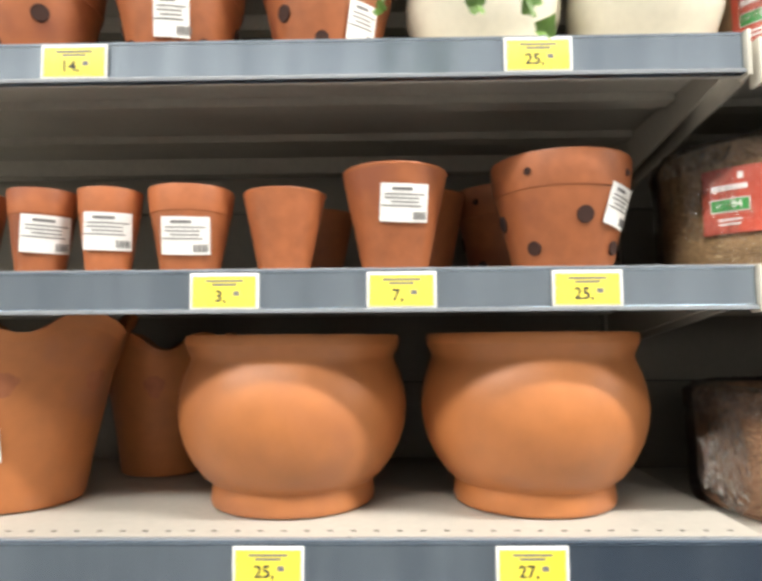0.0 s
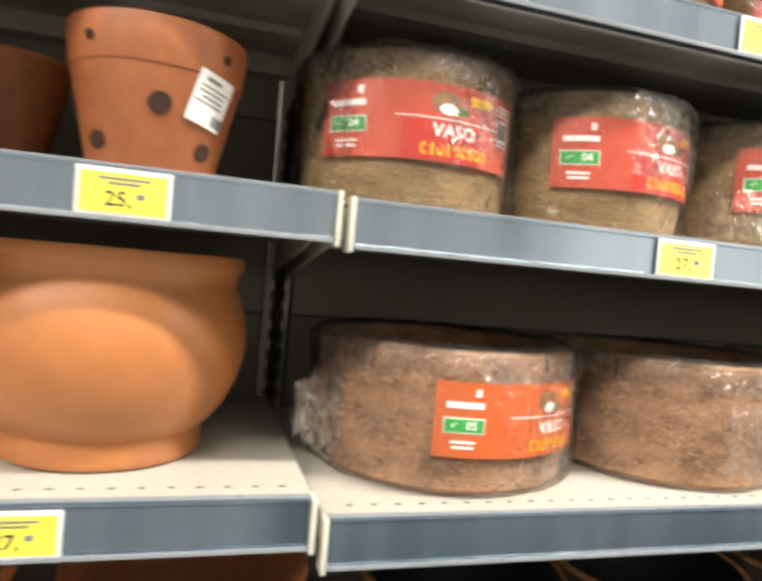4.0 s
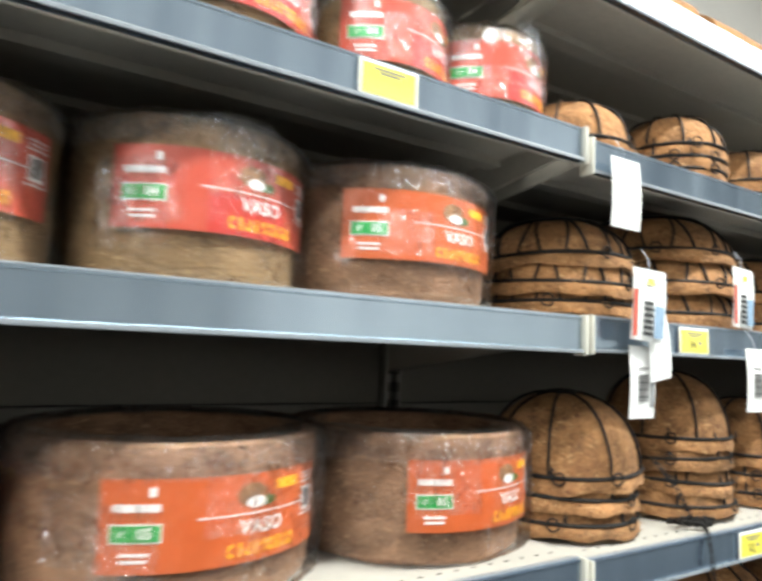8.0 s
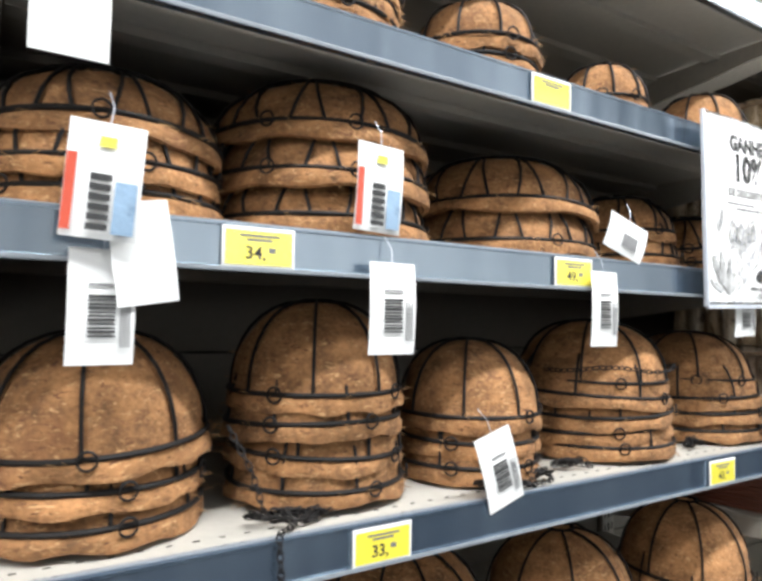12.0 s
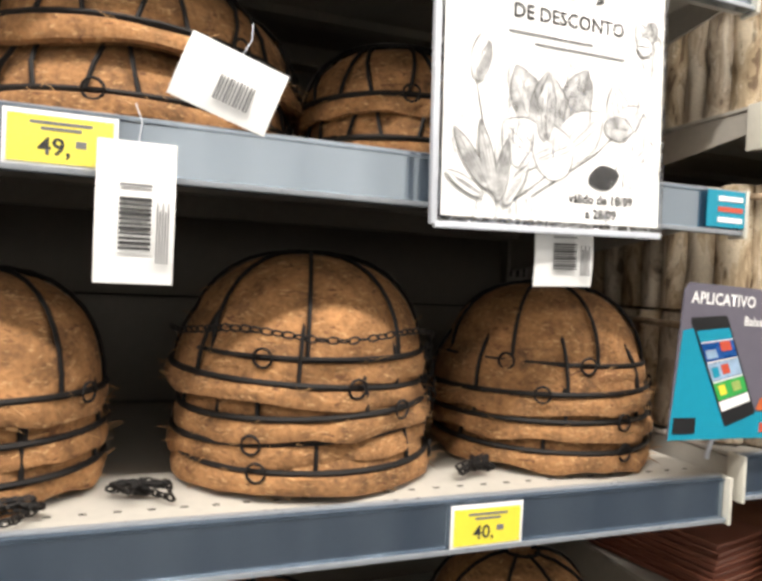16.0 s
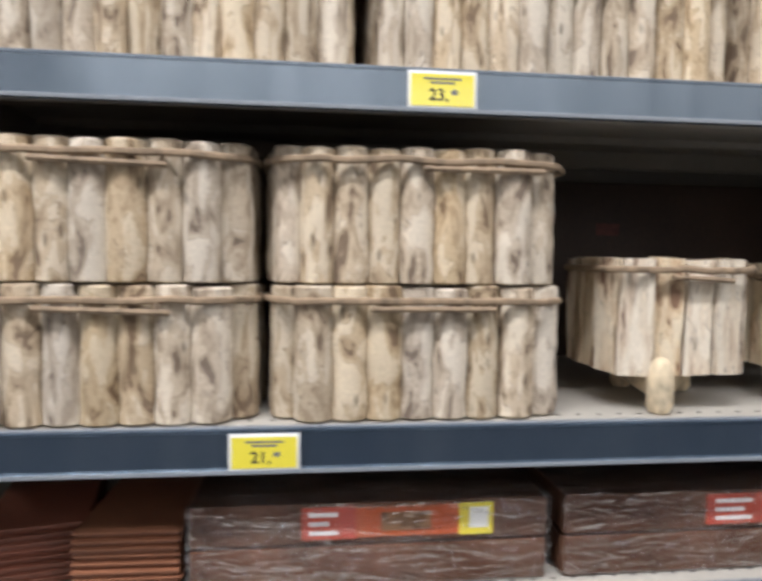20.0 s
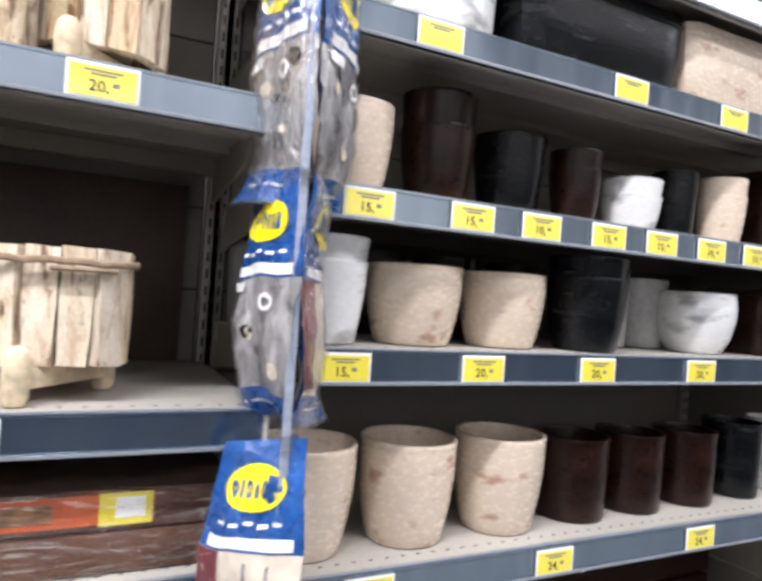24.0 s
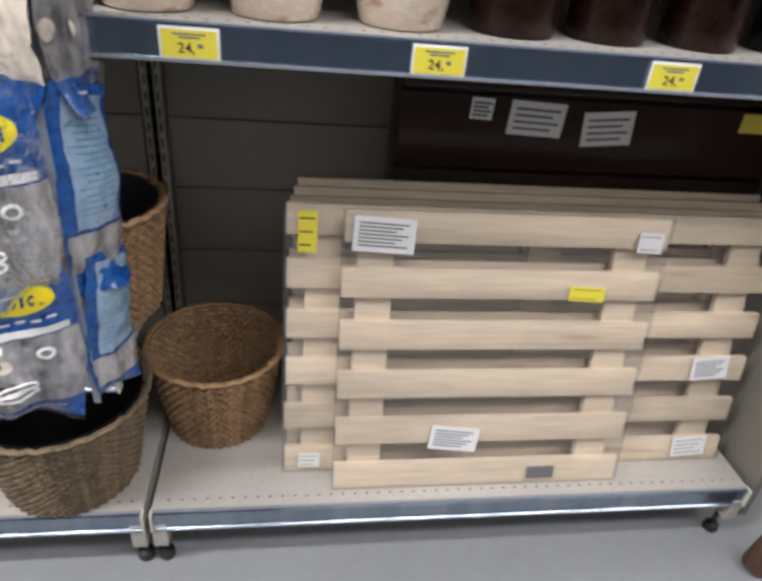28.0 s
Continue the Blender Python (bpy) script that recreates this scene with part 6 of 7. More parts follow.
# ---- stacked trays and film-wrapped coir boxes below ----
def tray_stack(x, y, z, w, d, n, words, mat, yaw=0):
    t = thing("tray_stack", words, "trays", pose(x, y, z, 0, 0, yaw), "plastic trays")
    for k in range(n):
        bm = block(-w / 2 + 0.004, w / 2 - 0.004, -d / 2 + 0.004, d / 2 - 0.004, 0, 0.0055, 0.001)
        box(bm, -w / 2, w / 2, -d / 2, d / 2, 0.0055, 0.0085, 0.001)
        part("tray", bm, mat, t, "", pose(0.0012 * math.sin(k * 2.1), 0.0015 * math.cos(k * 1.7), k * 0.0087, 0, 0, 0.4 * math.sin(k * 1.3)))
    return t


tray_stack(2.750, 0.18, 1.1242, 0.112, 0.24, 8, "stack of square red-brown plastic saucers", M_TRAY, 12)
tray_stack(2.884, 0.17, 1.1242, 0.118, 0.26, 8, "stack of square tan plastic saucers with thick edges", M_TRAY2, -1)


def coir_box(x, y, z, w, d, h, seed, label_on, words):
    b = thing("coir_planter_box", words, "planter box", pose(x, y, z), "wrapped coir boxes")
    bm = block(-w / 2, w / 2, -d / 2, d / 2, 0, h, 0.005)
    part("body", bm, M_COIRBOX, b)
    fb = bmesh.new()
    n, mz = 40, 5
    for face in (-1,):
        g = [[fb.verts.new((-w / 2 - 0.003 + (w + 0.006) * i / n, -d / 2 - 0.003 - 0.005 * abs(noise.noise((i * 0.9, j * 1.3, seed))), h * j / mz + 0.001)) for j in range(mz + 1)] for i in range(n + 1)]
        top = [fb.verts.new((-w / 2 - 0.003 + (w + 0.006) * i / n, d / 2, h + 0.003)) for i in range(n + 1)]
        for i in range(n):
            for j in range(mz):
                fb.faces.new((g[i][j], g[i + 1][j], g[i + 1][j + 1], g[i][j + 1]))
            fb.faces.new((g[i][mz], g[i + 1][mz], top[i + 1], top[i]))
    fl = part("film", fb, M_BOXFILM, b, "tight creased clear film")
    fl.visible_shadow = False
    if label_on:
        y0 = -d / 2 - 0.0008
        band = part("paper_band", block(-w * 0.20, w * 0.34, y0, y0 + 0.0006, h * 0.16, h * 0.88), M_ORANGE, b, "printed red, orange and yellow band", smooth=False)
        part("yellow_field", block(w * 0.24, w * 0.338, y0 - 0.0005, y0, h * 0.13, h * 0.91), M_YELLOW, band, smooth=False)
        part("red_field", block(-w * 0.198, -w * 0.05, y0 - 0.0005, y0, h * 0.13, h * 0.91), M_RED, band, smooth=False)
        part("barcode_field", block(w * 0.27, w * 0.325, y0 - 0.0010, y0 - 0.0005, h * 0.3, h * 0.8), M_WHITE, band, smooth=False)
        for k in range(3):
            part("print_bar", block(-w * 0.18, -w * 0.10 - 0.01 * (k % 2), y0 - 0.0010, y0 - 0.0005, h * (0.24 + 0.22 * k), h * (0.34 + 0.22 * k)), M_WHITE, band, smooth=False)
        part("picture", block(w * 0.02, w * 0.16, y0 - 0.0010, y0 - 0.0005, h * 0.3, h * 0.75), M_SHELLBR, band, smooth=False)
    return b


CB = "long flat coir planter box in clear film"
for i, (cx, w) in enumerate(((3.158, 0.412), (3.684, 0.598))):
    coir_box(cx, 0.20, 1.1242, w, 0.34, 0.048, i, False, CB + ", below another")
    coir_box(cx, 0.20, 1.1752, w, 0.34, 0.048, i + 5, True, CB + " with bright printed band")

# ---- glazed pots ----
def glazed_pot(x, y, z, R, H, mat, words, shape="barrel", seed=0, turn=0, name="glazed_pot", tilt=0):
    p = thing(name, words, "glazed pot", pose(x, y, z, tilt, 0, turn), "glazed pots")
    t = 0.0055
    if shape == "barrel":
        out = [(0, 0), (R * 0.75, 0), (R * 0.78, 0.003), (R * 0.84, H * 0.15), (R * 0.915, H * 0.35), (R * 0.965, H * 0.58), (R * 0.99, H * 0.8), (R * 0.985, H * 0.93), (R, H * 0.985), (R * 0.985, H)]
    elif shape == "cup":
        out = [(0, 0), (R * 0.74, 0), (R * 0.77, 0.003), (R * 0.86, H * 0.3), (R * 0.94, H * 0.62), (R * 0.985, H * 0.94), (R, H * 0.985), (R * 0.99, H)]
    elif shape == "belly":
        out = [(0, 0), (R * 0.66, 0), (R * 0.70, 0.003), (R * 0.88, H * 0.25), (R * 0.985, H * 0.55), (R, H * 0.75), (R * 0.97, H * 0.95), (R * 0.965, H)]
    else:
        out = [(0, 0), (R * 0.90, 0), (R * 0.93, 0.004), (R * 0.96, H * 0.3), (R * 0.985, H * 0.9), (R, H * 0.98), (R * 0.99, H)]
    top = out[-1][0]
    out += [(top - t, H), (top - t - 0.001, H * 0.97), (R * 0.66, 0.012), (0, 0.012)]
    n = len(out)
    turned(p, out, (n - 7, n - 3), (mat, mat), 56, 0.012, seed)
    return p


def nested(x, y, z, R, H, mat, words, lift, shape="cup", seed=0):
    glazed_pot(x, y, z, R, H, mat, words + ", nested in a stack", shape, seed)
    glazed_pot(x, y, z + lift, R * 1.0, H, mat, words + ", on top of a stack", shape, seed + 1)


def trough(x, y, z, w, d, H, mat, words, seed=0):
    p = thing("glazed_trough", words, "glazed pot", pose(x, y, z), "glazed pots")
    prof = ((0.90, 0), (0.92, 0.004), (0.97, H * 0.5), (0.99, H * 0.84), (1.0, H * 0.86), (1.0, H * 0.90), (0.99, H * 0.92), (1.0, H * 0.985), (0.99, H), (0.94, H), (0.93, H * 0.9), (0.86, 0.015))
    for name, lo, hi in (("body", 0, 3), ("rim", 3, 9), ("inside", 9, 11)):
        bm = bmesh.new()
        rings = []
        for s, zz in prof[lo:hi + 1]:
            ring = [bm.verts.new((px * s, py * s, zz + 0.0012 * noise.noise((px * 20, py * 20, seed)) * (zz > 0.02))) for px, py in round_path(w, d, 0.022, 44)]
            if rings:
                for i in range(44):
                    bm.faces.new((rings[-1][i], rings[-1][(i + 1) % 44], ring[(i + 1) % 44], ring[i]))
            rings.append(ring)
        if name == "body":
            bm.faces.new(rings[0])
        elif name == "inside":
            bm.faces.new(rings[-1])
        part(name, bm, mat, p, "ridged glazed rim" if name == "rim" else "")
    return p


BE, BR, BK, WH, GR = "beige mottled glazed pot", "dark brown glossy glazed pot", "black glossy glazed pot", "white marbled glazed pot", "matt grey glazed pot"
Z = 1.0992
for i, px in enumerate((4.098, 4.268, 4.444)):
    glazed_pot(px, 0.100, Z, 0.0765, 0.154, M_CERAM_B, "tall " + BE + " with brown specks", "barrel", i, i * 70)
for i, (px, r) in enumerate(((4.613, 0.069), (4.762, 0.064), (4.915, 0.062))):
    glazed_pot(px, 0.112, Z, r, 0.143, M_CERAM_D, "tall " + BR, "cyl", 5 + i)
glazed_pot(5.075, 0.120, Z, 0.060, 0.152, M_CERAM_K, "tall " + BK, "cyl", 9)
glazed_pot(5.225, 0.120, Z, 0.062, 0.152, M_CERAM_W, "tall " + WH, "cyl", 10)
Z = 1.3982
nested(4.108, 0.085, Z, 0.058, 0.116, M_CERAM_W, WH, 0.034, "cup", 40)
glazed_pot(4.262, 0.107, Z, 0.0765, 0.120, M_CERAM_B, "wide " + BE, "barrel", 41, 20)
glazed_pot(4.429, 0.104, Z, 0.0725, 0.120, M_CERAM_B, "wide " + BE + " with a red-brown blotch", "barrel", 42, 200)
nested(4.594, 0.078, Z, 0.070, 0.125, M_CERAM_K, BK, 0.036, "cup", 43)
glazed_pot(4.745, 0.190, Z, 0.052, 0.145, M_CERAM_G, GR, "cyl", 44)
glazed_pot(4.850, 0.190, Z, 0.054, 0.140, M_CERAM_G, GR, "cyl", 45)
glazed_pot(4.912, 0.105, Z, 0.0765, 0.118, M_CERAM_W, "wide " + WH, "belly", 46)
trough(5.115, 0.105, Z, 0.150, 0.13, 0.122, M_CERAM_D, "square " + BR)
glazed_pot(5.28, 0.105, Z, 0.060, 0.120, M_CERAM_K, BK, "cup", 48)
glazed_pot(4.105, 0.245, Z, 0.068, 0.150, M_CERAM_W, "tall " + WH + " in the second row", "cyl", 49)
glazed_pot(4.100, 0.380, Z, 0.070, 0.150, M_CERAM_G, GR + " at the back", "cyl", 50)
for i, px in enumerate((4.27, 4.43, 4.60)):
    glazed_pot(px, 0.290, Z, 0.068, 0.150, M_CERAM_D, BR + " in the second row", "cup", 51 + i)
Z = 1.6142
glazed_pot(4.134, 0.092, Z, 0.0600, 0.126, M_CERAM_B, BE + " with dark specks", "barrel", 60, 150)
nested(4.296, 0.122, Z, 0.062, 0.125, M_CERAM_D, BR, 0.052, "cup", 61)
glazed_pot(4.439, 0.122, Z, 0.063, 0.136, M_CERAM_K, BK, "cup", 62)
nested(4.565, 0.096, Z, 0.046, 0.095, M_CERAM_D, "small " + BR, 0.033, "cup", 63)
nested(4.692, 0.086, Z, 0.055, 0.064, M_CERAM_W, "small " + WH, 0.030, "cup", 64)
glazed_pot(4.830, 0.105, Z, 0.044, 0.132, M_CERAM_K, "small " + BK, "cup", 65)
nested(4.931, 0.078, Z, 0.0475, 0.094, M_CERAM_B, "small " + BE, 0.034, "cup", 66)
trough(5.115, 0.115, Z, 0.150, 0.14, 0.165, M_CERAM_D, "square " + BR)
Z = 1.8572
glazed_pot(4.110, 0.330, Z, 0.066, 0.135, M_CERAM_G, GR, "cyl", 70)
glazed_pot(4.262, 0.135, Z, 0.115, 0.150, M_CERAM_W, "large " + WH, "cyl", 71)
trough(4.562, 0.125, Z, 0.368, 0.19, 0.148, M_CERAM_K, "long " + "black glossy glazed trough with a ridged rim")
trough(4.948, 0.125, Z, 0.390, 0.19, 0.150, M_CERAM_B, "long " + "beige glazed trough with a ridged rim")


# ---- woven baskets ----
def woven_basket(x, y, z, R, r0, H, mat, words, rows=17, stakes=30, lining=None, seed=0, handle=False):
    b = thing("woven_basket", words, "basket", pose(x, y, z, 0, 0, seed * 37), "woven baskets")
    part("shell", lathe([(0, 0.002), (r0 - 0.0050, 0.002), (R - 0.0035, H - 0.004), (R - 0.0045, H - 0.004), (r0 - 0.0060, 0.006), (0, 0.006)], 48), mat, b)
    for k in range(rows):
        u = (k + 0.5) / rows
        rad = r0 + (R - r0) * u - 0.004
        zz = H * u
        n = stakes * 4
        pts = []
        for i in range(n):
            a = 2 * math.pi * i / n
            q = math.cos(a * stakes + (math.pi if k % 2 else 0))
            wv = 0.0030 * q + 0.0022 * noise.noise((a * 9, k * 1.7, seed))
            pts.append(((rad + wv) * math.cos(a), (rad + wv) * math.sin(a), zz + 0.0030 * noise.noise((a * 6, k, seed))))
        part("strand", tube(pts, H / rows * 0.54, 5, True), mat, b)
    pts = [((R + 0.001 + 0.002 * (i % 2)) * math.cos(2 * math.pi * i / 80), (R + 0.001 + 0.002 * (i % 2)) * math.sin(2 * math.pi * i / 80), H + 0.002 * (i % 3)) for i in range(80)]
    part("rim", tube(pts, 0.0055, 6, True), mat, b, "braided rim")
    if lining:
        part("lining", lathe([(R - 0.012, H + 0.004), (R - 0.014, H - 0.01), (r0 - 0.012, 0.012), (0, 0.012)], 40, 0.02, seed), lining, b, "dark inner lining")
    return b


woven_basket(4.134, 0.275, 0.1772, 0.146, 0.108, 0.216, M_WICKER, "round honey-brown woven basket standing on the base shelf", 20, 42, None, 1)
woven_basket(3.850, 0.125, 0.1772, 0.168, 0.128, 0.222, M_SEAGRASS, "large grey-brown seagrass basket with a dark lining", 26, 44, M_BLACKPL, 2)
woven_basket(3.940, 0.190, 0.5512, 0.132, 0.105, 0.215, M_WICKER, "tall brown woven basket holding a black bag", 22, 40, M_BLACKPL, 3)
woven_basket(3.62, 0.20, 0.5512, 0.14, 0.11, 0.18, M_SEAGRASS, "grey-brown seagrass basket on the shelf", 16, 34, M_BLACKPL, 4)


# ---- pine slat racks wrapped in film ----
def slat_rack(x0, w, y0, z0, H, lean, words, depth=0.03, posts=(0.10, 0.90), film=True, seed=0):
    r = thing("slat_rack", words, "slat rack", pose(x0, y0, z0, -lean, 0, 0), "pine slat racks")
    sh = H / 6 * 0.60
    for k in range(6):
        zc = sh / 2 + k * (H - sh) / 5
        rr = random.Random(seed * 10 + k)
        part("slat", block(rr.uniform(0, 0.003), w - rr.uniform(0, 0.003), 0, 0.013, zc - sh / 2, zc + sh / 2, 0.0015), M_PINE, r)
    for q in posts:
        part("post", block(w * q - 0.035, w * q + 0.035, 0.0135, depth, 0.004, H - 0.004, 0.0015), M_PINE, r, "", None)
    if film:
        n = 24
        bm = bmesh.new()
        g = [[bm.verts.new((-0.004 + (w + 0.008) * i / n, -0.004 - 0.0025 * abs(noise.noise((i * 0.5, j * 0.6, seed))), -0.002 + (H + 0.006) * j / 18)) for j in range(19)] for i in range(n + 1)]
        for i in range(n):
            for j in range(18):
                bm.faces.new((g[i][j], g[i + 1][j], g[i + 1][j + 1], g[i][j + 1]))
        f = part("film", bm, M_FILM2, r, "thin hazy plastic film")
        f.visible_shadow = False
    return r


def rack_note(rack, x, z, w, h, roll, mat, words, lines=4, ink=None):
    n = part("note", block(-w / 2, w / 2, -0.0010, 0.0, -h / 2, h / 2), mat, rack, words, pose(x, -0.0058, z, 0, roll, 0), smooth=False)
    bm = bmesh.new()
    for k in range(lines):
        zz = h * (0.32 - 0.64 * k / max(lines - 1, 1))
        ww = w * (0.8 - 0.2 * ((k * 7) % 3) / 2)
        box(bm, -w * 0.42, -w * 0.42 + ww, -0.0016, -0.0010, zz - h * 0.018, zz + h * 0.018)
    part("print", bm, ink or M_GREYINK, n, smooth=False)
    return n


M_FILM2 = film_material("hazy_film", 0.38, (0.95, 0.95, 0.95), 0.84, 18, 0.006, 1.4)
RK = "pale raw pine slatted rack wrapped in clear film"
r1 = slat_rack(4.388, 0.640, 0.042, 0.180, 0.607, 11.5, RK + " with white stickers", seed=1)
rack_note(r1, 0.075, 0.563, 0.115, 0.066, 3, M_PAPER, "white printed sticker", 7, M_INK)
rack_note(r1, 0.600, 0.560, 0.052, 0.040, 2, M_PAPER, "white printed sticker", 2)
rack_note(r1, 0.488, 0.452, 0.074, 0.030, 3, M_YELLOW, "yellow price sticker", 2, M_INK)
rack_note(r1, 0.252, 0.122, 0.105, 0.056, 7, M_PAPER, "white printed sticker", 6, M_INK)
rack_note(r1, 0.458, 0.030, 0.062, 0.030, 0, M_GREYINK, "smudged grey stamp", 1)
r2 = slat_rack(4.284, 1.035, 0.096, 0.180, 0.597, 10, RK, posts=(0.07, 0.5, 0.93), seed=2)
rack_note(r2, 0.040, 0.545, 0.036, 0.080, 0, M_YELLOW, "yellow price sticker", 3, M_INK)
rack_note(r2, 0.055, 0.030, 0.046, 0.034, 2, M_PAPER, "white printed sticker", 3)
rack_note(r2, 0.945, 0.250, 0.088, 0.056, -4, M_PAPER, "white printed sticker", 6, M_INK)
rack_note(r2, 0.950, 0.040, 0.085, 0.052, -4, M_PAPER, "white printed sticker", 4)
for k in range(3):
    slat_rack(4.290 + 0.008 * k, 1.030, 0.150 + 0.042 * k, 0.180, 0.588 + 0.003 * k, 9.5 - 0.5 * k, RK + ", behind another", posts=(0.07, 0.5, 0.93), film=False, seed=3 + k)
# dark crate behind the racks
dc = thing("dark_crate", "dark brown stained wooden crate in shiny film", "crate", pose(4.92, 0.385, 0.1772))
for k in range(5):
    part("board", block(-0.42, 0.41, -0.055, -0.040, 0.005 + k * 0.155, 0.150 + k * 0.155, 0.003), M_DARKWOOD, dc)
part("lid", block(-0.42, 0.41, -0.055, 0.06, 0.780, 0.795, 0.003), M_DARKWOOD, dc)
for sx in (-0.42, 0.395):
    part("side_board", block(sx, sx + 0.015, -0.039, 0.06, 0.0, 0.779, 0.002), M_DARKWOOD, dc)
for cx, cz, w, h, roll in ((0.16 - 0.42, 0.745, 0.045, 0.042, 2), (0.275 - 0.42, 0.730, 0.115, 0.068, 2), (0.43 - 0.42, 0.718, 0.108, 0.070, -5)):
    rack = part("note", block(-w / 2, w / 2, -0.0010, 0.0, -h / 2, h / 2), M_PAPER, dc, "white printed sticker", pose(cx, -0.0556, cz, 0, roll, 0), smooth=False)
    bm = bmesh.new()
    for k in range(4):
        box(bm, -w * 0.4, w * (0.4 - 0.12 * (k % 2)), -0.0016, -0.0010, h * (0.28 - 0.19 * k) - 0.003, h * (0.28 - 0.19 * k) + 0.002)
    part("print", bm, M_GREYINK, rack, smooth=False)
part("note", block(-0.03, 0.03, -0.001, 0, -0.02, 0.02), M_YELLOW, dc, "yellow price sticker", pose(0.33, -0.0556, 0.745), smooth=False)
# leaning brown pole at the end of the run
pl = thing("wooden_pole", "brown wooden pole standing on the floor by the end panel", "pole", pose(5.375, -0.085, 0.0, 0, 14, 0))
part("shaft", lathe([(0, 0.010), (0.029, 0.010), (0.032, 0.016), (0.031, 0.4), (0.030, 0.9), (0.028, 1.5), (0, 1.5)], 20, 0.05, 3), M_POLE, pl)


# ---- glove bags on a hanging strip ----
mid_of = {"grey": M_BAGGREY, "cream": M_GLOVE}


def glove_bag(x, y, z, w, h, yaw, roll, seed, kind, words, reach=1):
    """A slack bag of work gloves hung by one top corner: blue header, see-through middle, blue foot. z: its top edge."""
    b = thing("glove_bag", words, "bag", pose(x, y, z, 0, roll, yaw), "bags of work gloves")
    nx, nz = 12, 30

    def at(u, v, side):
        c, s = min(0.999, max(0.001, u)), min(0.999, max(0.001, v))
        full = math.sin(math.pi * c) ** 0.6 * math.sin(math.pi * s ** 0.8) ** 0.7
        puff = 0.013 * full + 0.006 * noise.noise((u * 3 + seed, v * 5, seed)) * math.sin(math.pi * c)
        nar = 0.80 + 0.20 * math.sin(math.pi * min(1, s * 1.05)) + 0.07 * noise.noise((v * 3.5, seed, 1))
        sway = 0.016 * noise.noise((v * 2.2, seed * 1.7, 3)) + 0.010 * noise.noise((u * 2, v * 3, seed)) * v
        curl = 0.022 * max(0, (v - 0.82) / 0.18) ** 2 * math.sin(seed * 2.3 + 3 * u)
        cx = reach * 0.5 * w + (u - 0.5) * w * nar + 0.006 * noise.noise((v * 4, seed * 3, 0))
        sway += 0.0045 * noise.noise((u * 5 + seed, v * 13, 2)) + 0.002 * noise.noise((u * 11, v * 24, seed))
        return Vector((cx, side * puff + sway + curl, -v * h + 0.010 * noise.noise((u * 3, seed, 5)) * v + 0.02 * (1 - v) * (0.5 - reach * (u - 0.5)) - 0.01))

    def panel(name, u0, u1, v0, v1, side, mat, out, label="", parent=None):
        bm = bmesh.new()
        a, c = max(2, int(nx * (u1 - u0))), max(2, int(nz * (v1 - v0)))
        g = [[bm.verts.new(at(u0 + (u1 - u0) * i / a, v0 + (v1 - v0) * j / c, side) + Vector((0, side * out, 0))) for j in range(c + 1)] for i in range(a + 1)]
        for i in range(a):
            for j in range(c):
                bm.faces.new((g[i][j], g[i + 1][j], g[i + 1][j + 1], g[i][j + 1]))
        return part(name, bm, mat, parent or b, label)

    def disc(name, u, v, ru, rv, out, mat, label, parent, hole=0.0):
        bm = bmesh.new()
        q = [2 * math.pi * i / 20 for i in range(20)]
        A = [bm.verts.new(at(u + hole * ru * math.cos(k), v + hole * rv * math.sin(k), -1) + Vector((0, -out, 0))) for k in q]
        B = [bm.verts.new(at(u + ru * math.cos(k), v + rv * math.sin(k), -1) + Vector((0, -out, 0))) for k in q]
        for i in range(20):
            bm.faces.new((A[i], A[(i + 1) % 20], B[(i + 1) % 20], B[i]))
        if hole == 0:
            bmesh.ops.remove_doubles(bm, verts=A, dist=0.0001)
        return part(name, bm, mat, parent, label)
    head = 0.40
    hd = panel("header", 0, 1, 0.0, head, -1, M_BLUE, 0.0, "blue printed bag header")
    gl = panel("glove", 0, 1, head, 0.87, -1, mid_of[kind], 0.0, "work glove seen through the bag")
    ft = panel("foot", 0, 1, 0.87, 1.0, -1, M_BLUE, 0.0, "blue bag foot")
    bk = panel("back", 0, 1, 0.0, 1.0, 1, M_BLUE, 0.0, "blue bag back")
    panel("text_panel", 0.10, 0.84, 0.05, 0.66, 1, M_LTBLUE, 0.0012, "pale blue panel of fine print", bk)
    panel("back_window", 0.04, 0.96, 0.68, 0.88, 1, mid_of[kind], 0.0012, "glove seen through the bag", bk)
    disc("yellow_oval", 0.5, head * 0.42, 0.34, head * 0.22, 0.0016, M_BRIGHTY, "yellow oval maker's mark", hd)
    for k in range(6):
        u = 0.255 + k * 0.085
        if k in (0, 2, 4):
            disc("mark_stroke", u + 0.028, head * 0.43, 0.034, head * 0.085, 0.0024, M_BLUE, "", hd, 0.5 if k else 0.35)
        else:
            panel("mark_stroke", u + 0.012, u + 0.044, head * 0.35, head * 0.51, -1, M_BLUE, 0.0024, "", hd)
    for k in range(5):
        panel("print_bar", 0.16 + k * 0.14, 0.25 + k * 0.14, head * (0.72 + 0.02 * (k % 2)), head * (0.755 + 0.02 * (k % 2)), -1, M_WHITE, 0.0012, "", hd)
    panel("print_bar", 0.08, 0.92, head * 0.86, head * 0.97, -1, M_WHITE, 0.0012, "white print bar", hd)
    panel("print_bar", 0.2, 0.8, 0.925, 0.935, -1, M_WHITE, 0.0012, "", ft)
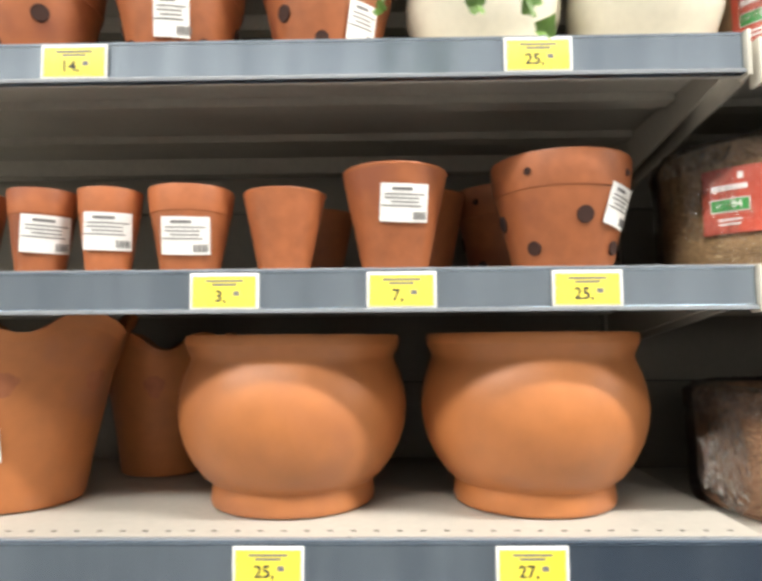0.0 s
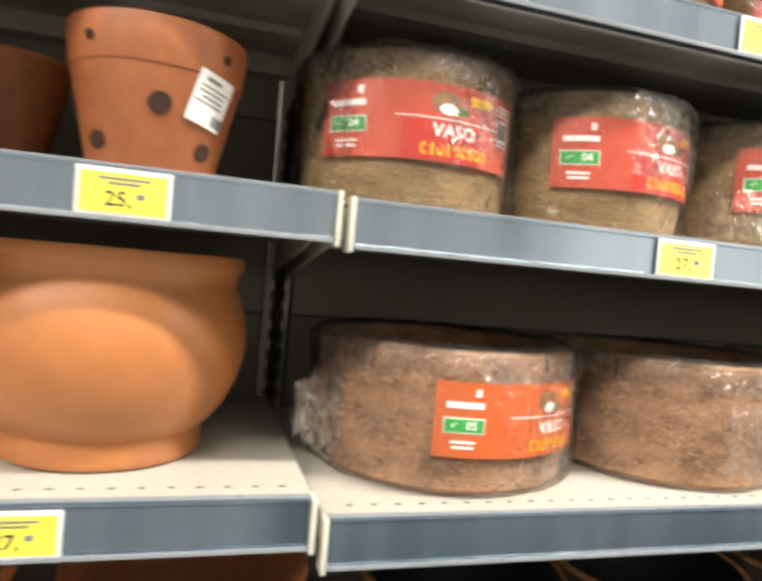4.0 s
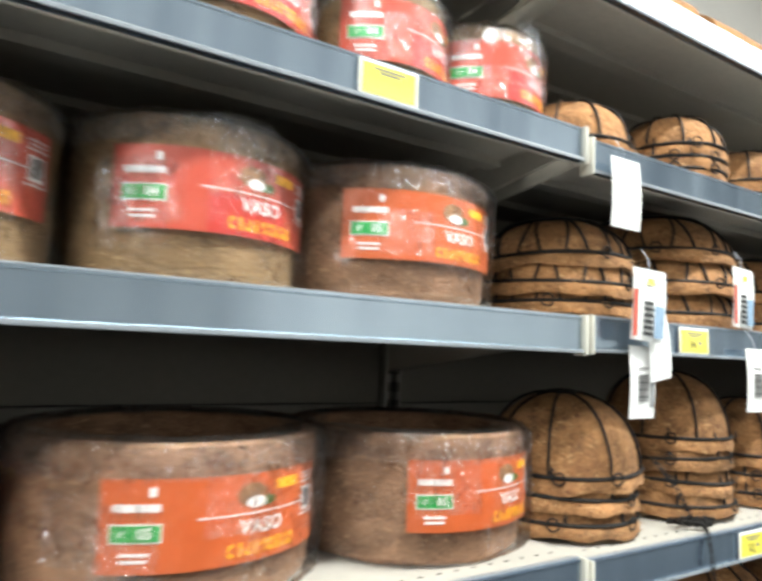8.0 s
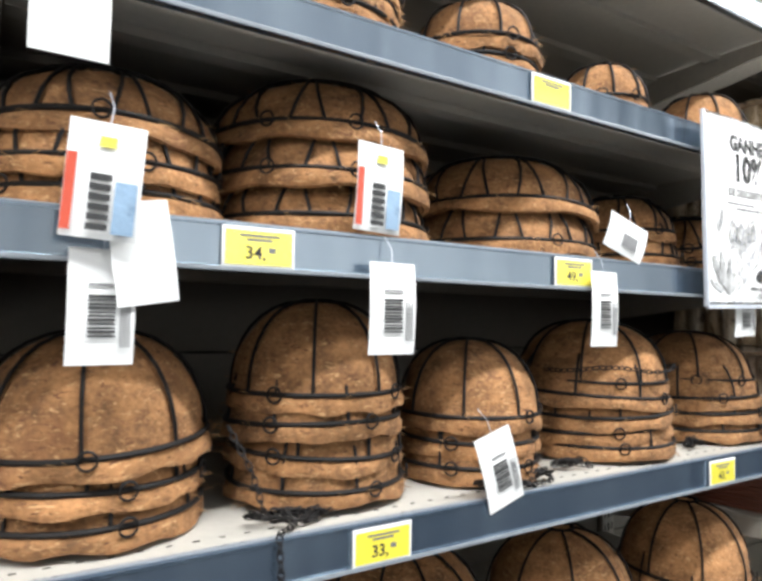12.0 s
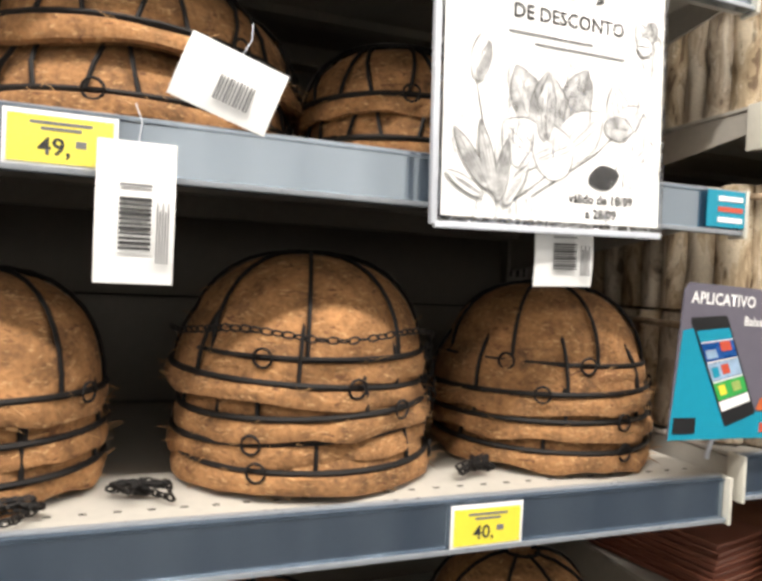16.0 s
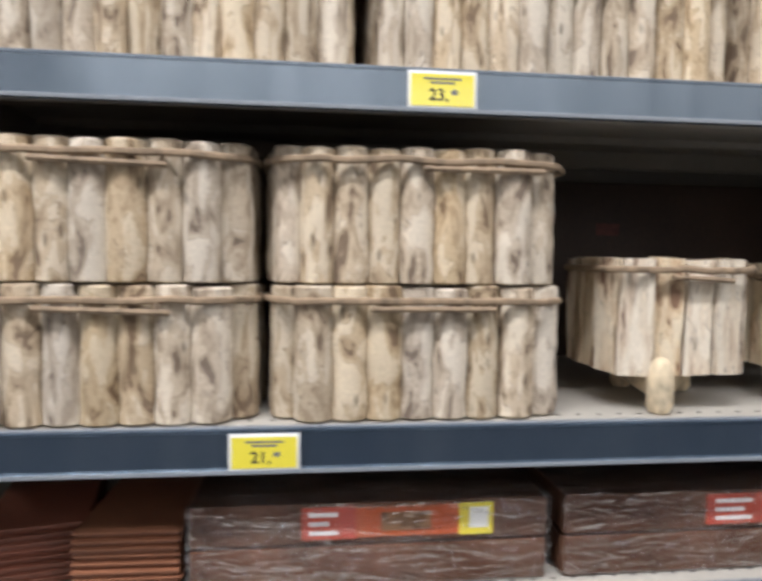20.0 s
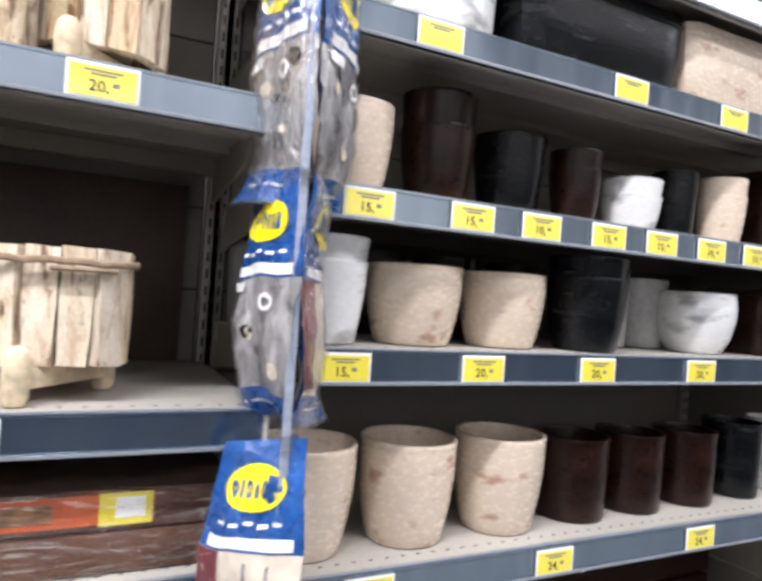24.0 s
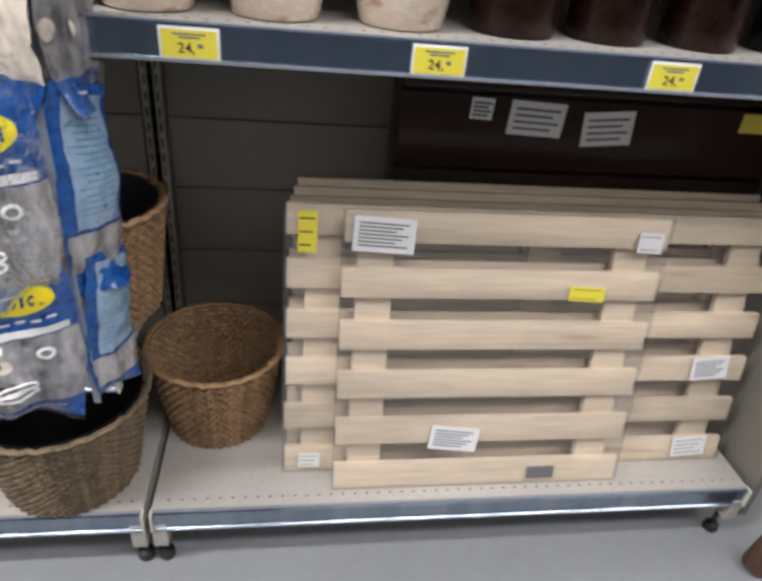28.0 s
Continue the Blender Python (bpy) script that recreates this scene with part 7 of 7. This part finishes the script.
    for k in range(17):
        panel("print_line", 0.16, 0.78 - 0.12 * (k * 7 % 3) / 2, 0.09 + k * 0.031, 0.0935 + k * 0.031, 1, M_TEAL, 0.0022, "", bk)
    if kind == "cream":
        panel("cuff", 0.0, 0.24, head, 0.84, -1, M_MAROON, 0.0010, "maroon knitted cuff", gl)
        # Grey strips paint the shade between the fingers onto the glove.
        for k in range(2):
            panel("finger_shade", 0.48 + 0.22 * k, 0.51 + 0.22 * k, head + 0.04, 0.66, -1, M_BAGGREY, 0.0010, "grey strip painted for the shade between fingers", gl)
    else:
        disc("round_mark", 0.66, head + 0.10, 0.09, 0.036, 0.0030, M_WHITE, "white round mark", gl, 0.55)
        rr = random.Random(seed)
        # Flat dark and pale discs paint the shade and light of the folds.
        for k in range(5):
            u, v = rr.uniform(0.08, 0.78), rr.uniform(head + 0.05, 0.78)
            disc("fold", u, v, rr.uniform(0.03, 0.10), rr.uniform(0.010, 0.05), 0.0008 + 0.0003 * k, (M_BLACKPL, M_GLOVE, M_GREYINK)[k % 3], "patch painted in the shaded and lit tones of glove folds", gl)
        panel("care_tag", 0.06, 0.30, head + 0.015, head + 0.055, -1, M_WHITE, 0.0034, "white sewn-in tag", gl)
        for k in range(2 if seed in (13, 14) else 0):
            loop = [at(0.34 + 0.20 * math.cos(q), 0.70 + 0.045 * k + 0.030 * math.sin(q), -1) + Vector((0, -0.002, 0)) for q in [2 * math.pi * i / 16 for i in range(16)]]
            part("cuff_edge", tube(loop, 0.0022, 5, True), M_WHITE, gl, "white knitted cuff edge")
    bm = bmesh.new()
    g = [[bm.verts.new(at(-0.02 + 1.04 * i / nx, -0.10 + 1.115 * j / nz, -1) + Vector((0, -0.0030 - 0.003 * abs(noise.noise((i * 0.8, j * 0.7, seed))), 0))) for j in range(nz + 1)] for i in range(nx + 1)]
    for i in range(nx):
        for j in range(nz):
            bm.faces.new((g[i][j], g[i + 1][j], g[i + 1][j + 1], g[i][j + 1]))
    f = part("film", bm, M_BAGFILM, b, "creased clear bag film")
    f.visible_shadow = False
    return b


SX, SY = 4.004, -0.098
st = thing("clip_strip", "clear plastic clip strip hanging between the bays", "strip", pose(SX, SY, 0))
part("strip", block(-0.005, 0.005, 0.0010, 0.0026, 0.56, 2.02, 0.0004), M_STRIP, st, "clear plastic band, its sheen painted blue-grey")
part("hook", tube([(0, 0, 2.01), (0, 0.01, 2.05), (0, 0.096, 2.052), (0, 0.104, 2.045)], 0.002), M_GREYPL, st, "wire hook")
GB = "blue printed bag of grey work gloves on the clip strip"
CBG = "blue printed bag of cream work gloves on the clip strip"
ROWS = ((1.865, 0.290, ("grey", -74), ("grey", 48)), (1.590, 0.270, ("grey", -76), ("cream", 60)), (1.297, 0.290, ("cream", -42), ("grey", 72)),
        (1.035, 0.270, ("grey", 24), ("grey", -116)), (0.805, 0.235, ("grey", 18), ("grey", -110)))
for k, (zt, h, (ka, ya), (kb, yb2)) in enumerate(ROWS):
    part("clip", block(-0.007, 0.007, -0.006, 0.001, zt - 0.004, zt + 0.012, 0.001), M_BAGFILM, st, "small clear clip")
    glove_bag(SX + 0.006 + (0.018 if k == 2 else 0), SY - 0.008 - (0.012 if k == 2 else 0), zt, 0.122 if k == 2 else 0.138, h, ya, 2, 10 + k, ka, GB if ka == "grey" else CBG, -1)
    glove_bag(SX + 0.006, SY + 0.004, zt - 0.004, 0.112, h, yb2, -3, 30 + k, kb, "blue printed bag of work gloves hanging behind another", 1 if k < 3 else -1)

# ---- unseen panels added across the aisle for bounce and rail reflections: dark below, paler above ----
slab("aisle_fill_near", "unseen grey panel added to bounce light into the clay pot bay", "wall", M_BOUNCE_GREY, -4.9, 0.298, -2.66, -2.59, 0, 1.55)
slab("aisle_mirror_dark", "unseen dark panel added to darken the low rail reflections", "wall", M_BOUNCE_DARK, 0.3, 9.9, -2.66, -2.59, 0, 1.55)
slab("aisle_mirror_grey", "unseen grey upper panel added for the rails to mirror", "wall", M_BOUNCE_GREY, -4.9, 1.9, -2.66, -2.60, 1.552, 2.1)
slab("aisle_bounce_white", "unseen white reflector panel added to brighten rails and film", "wall", M_BOUNCE_PALE, 1.902, 6.0, -2.66, -2.60, 1.552, 2.4)
slab("aisle_mirror_end", "unseen grey upper panel added at the aisle's end for the rails to mirror", "wall", M_BOUNCE_GREY, 6.002, 9.9, -2.66, -2.60, 1.552, 2.1)
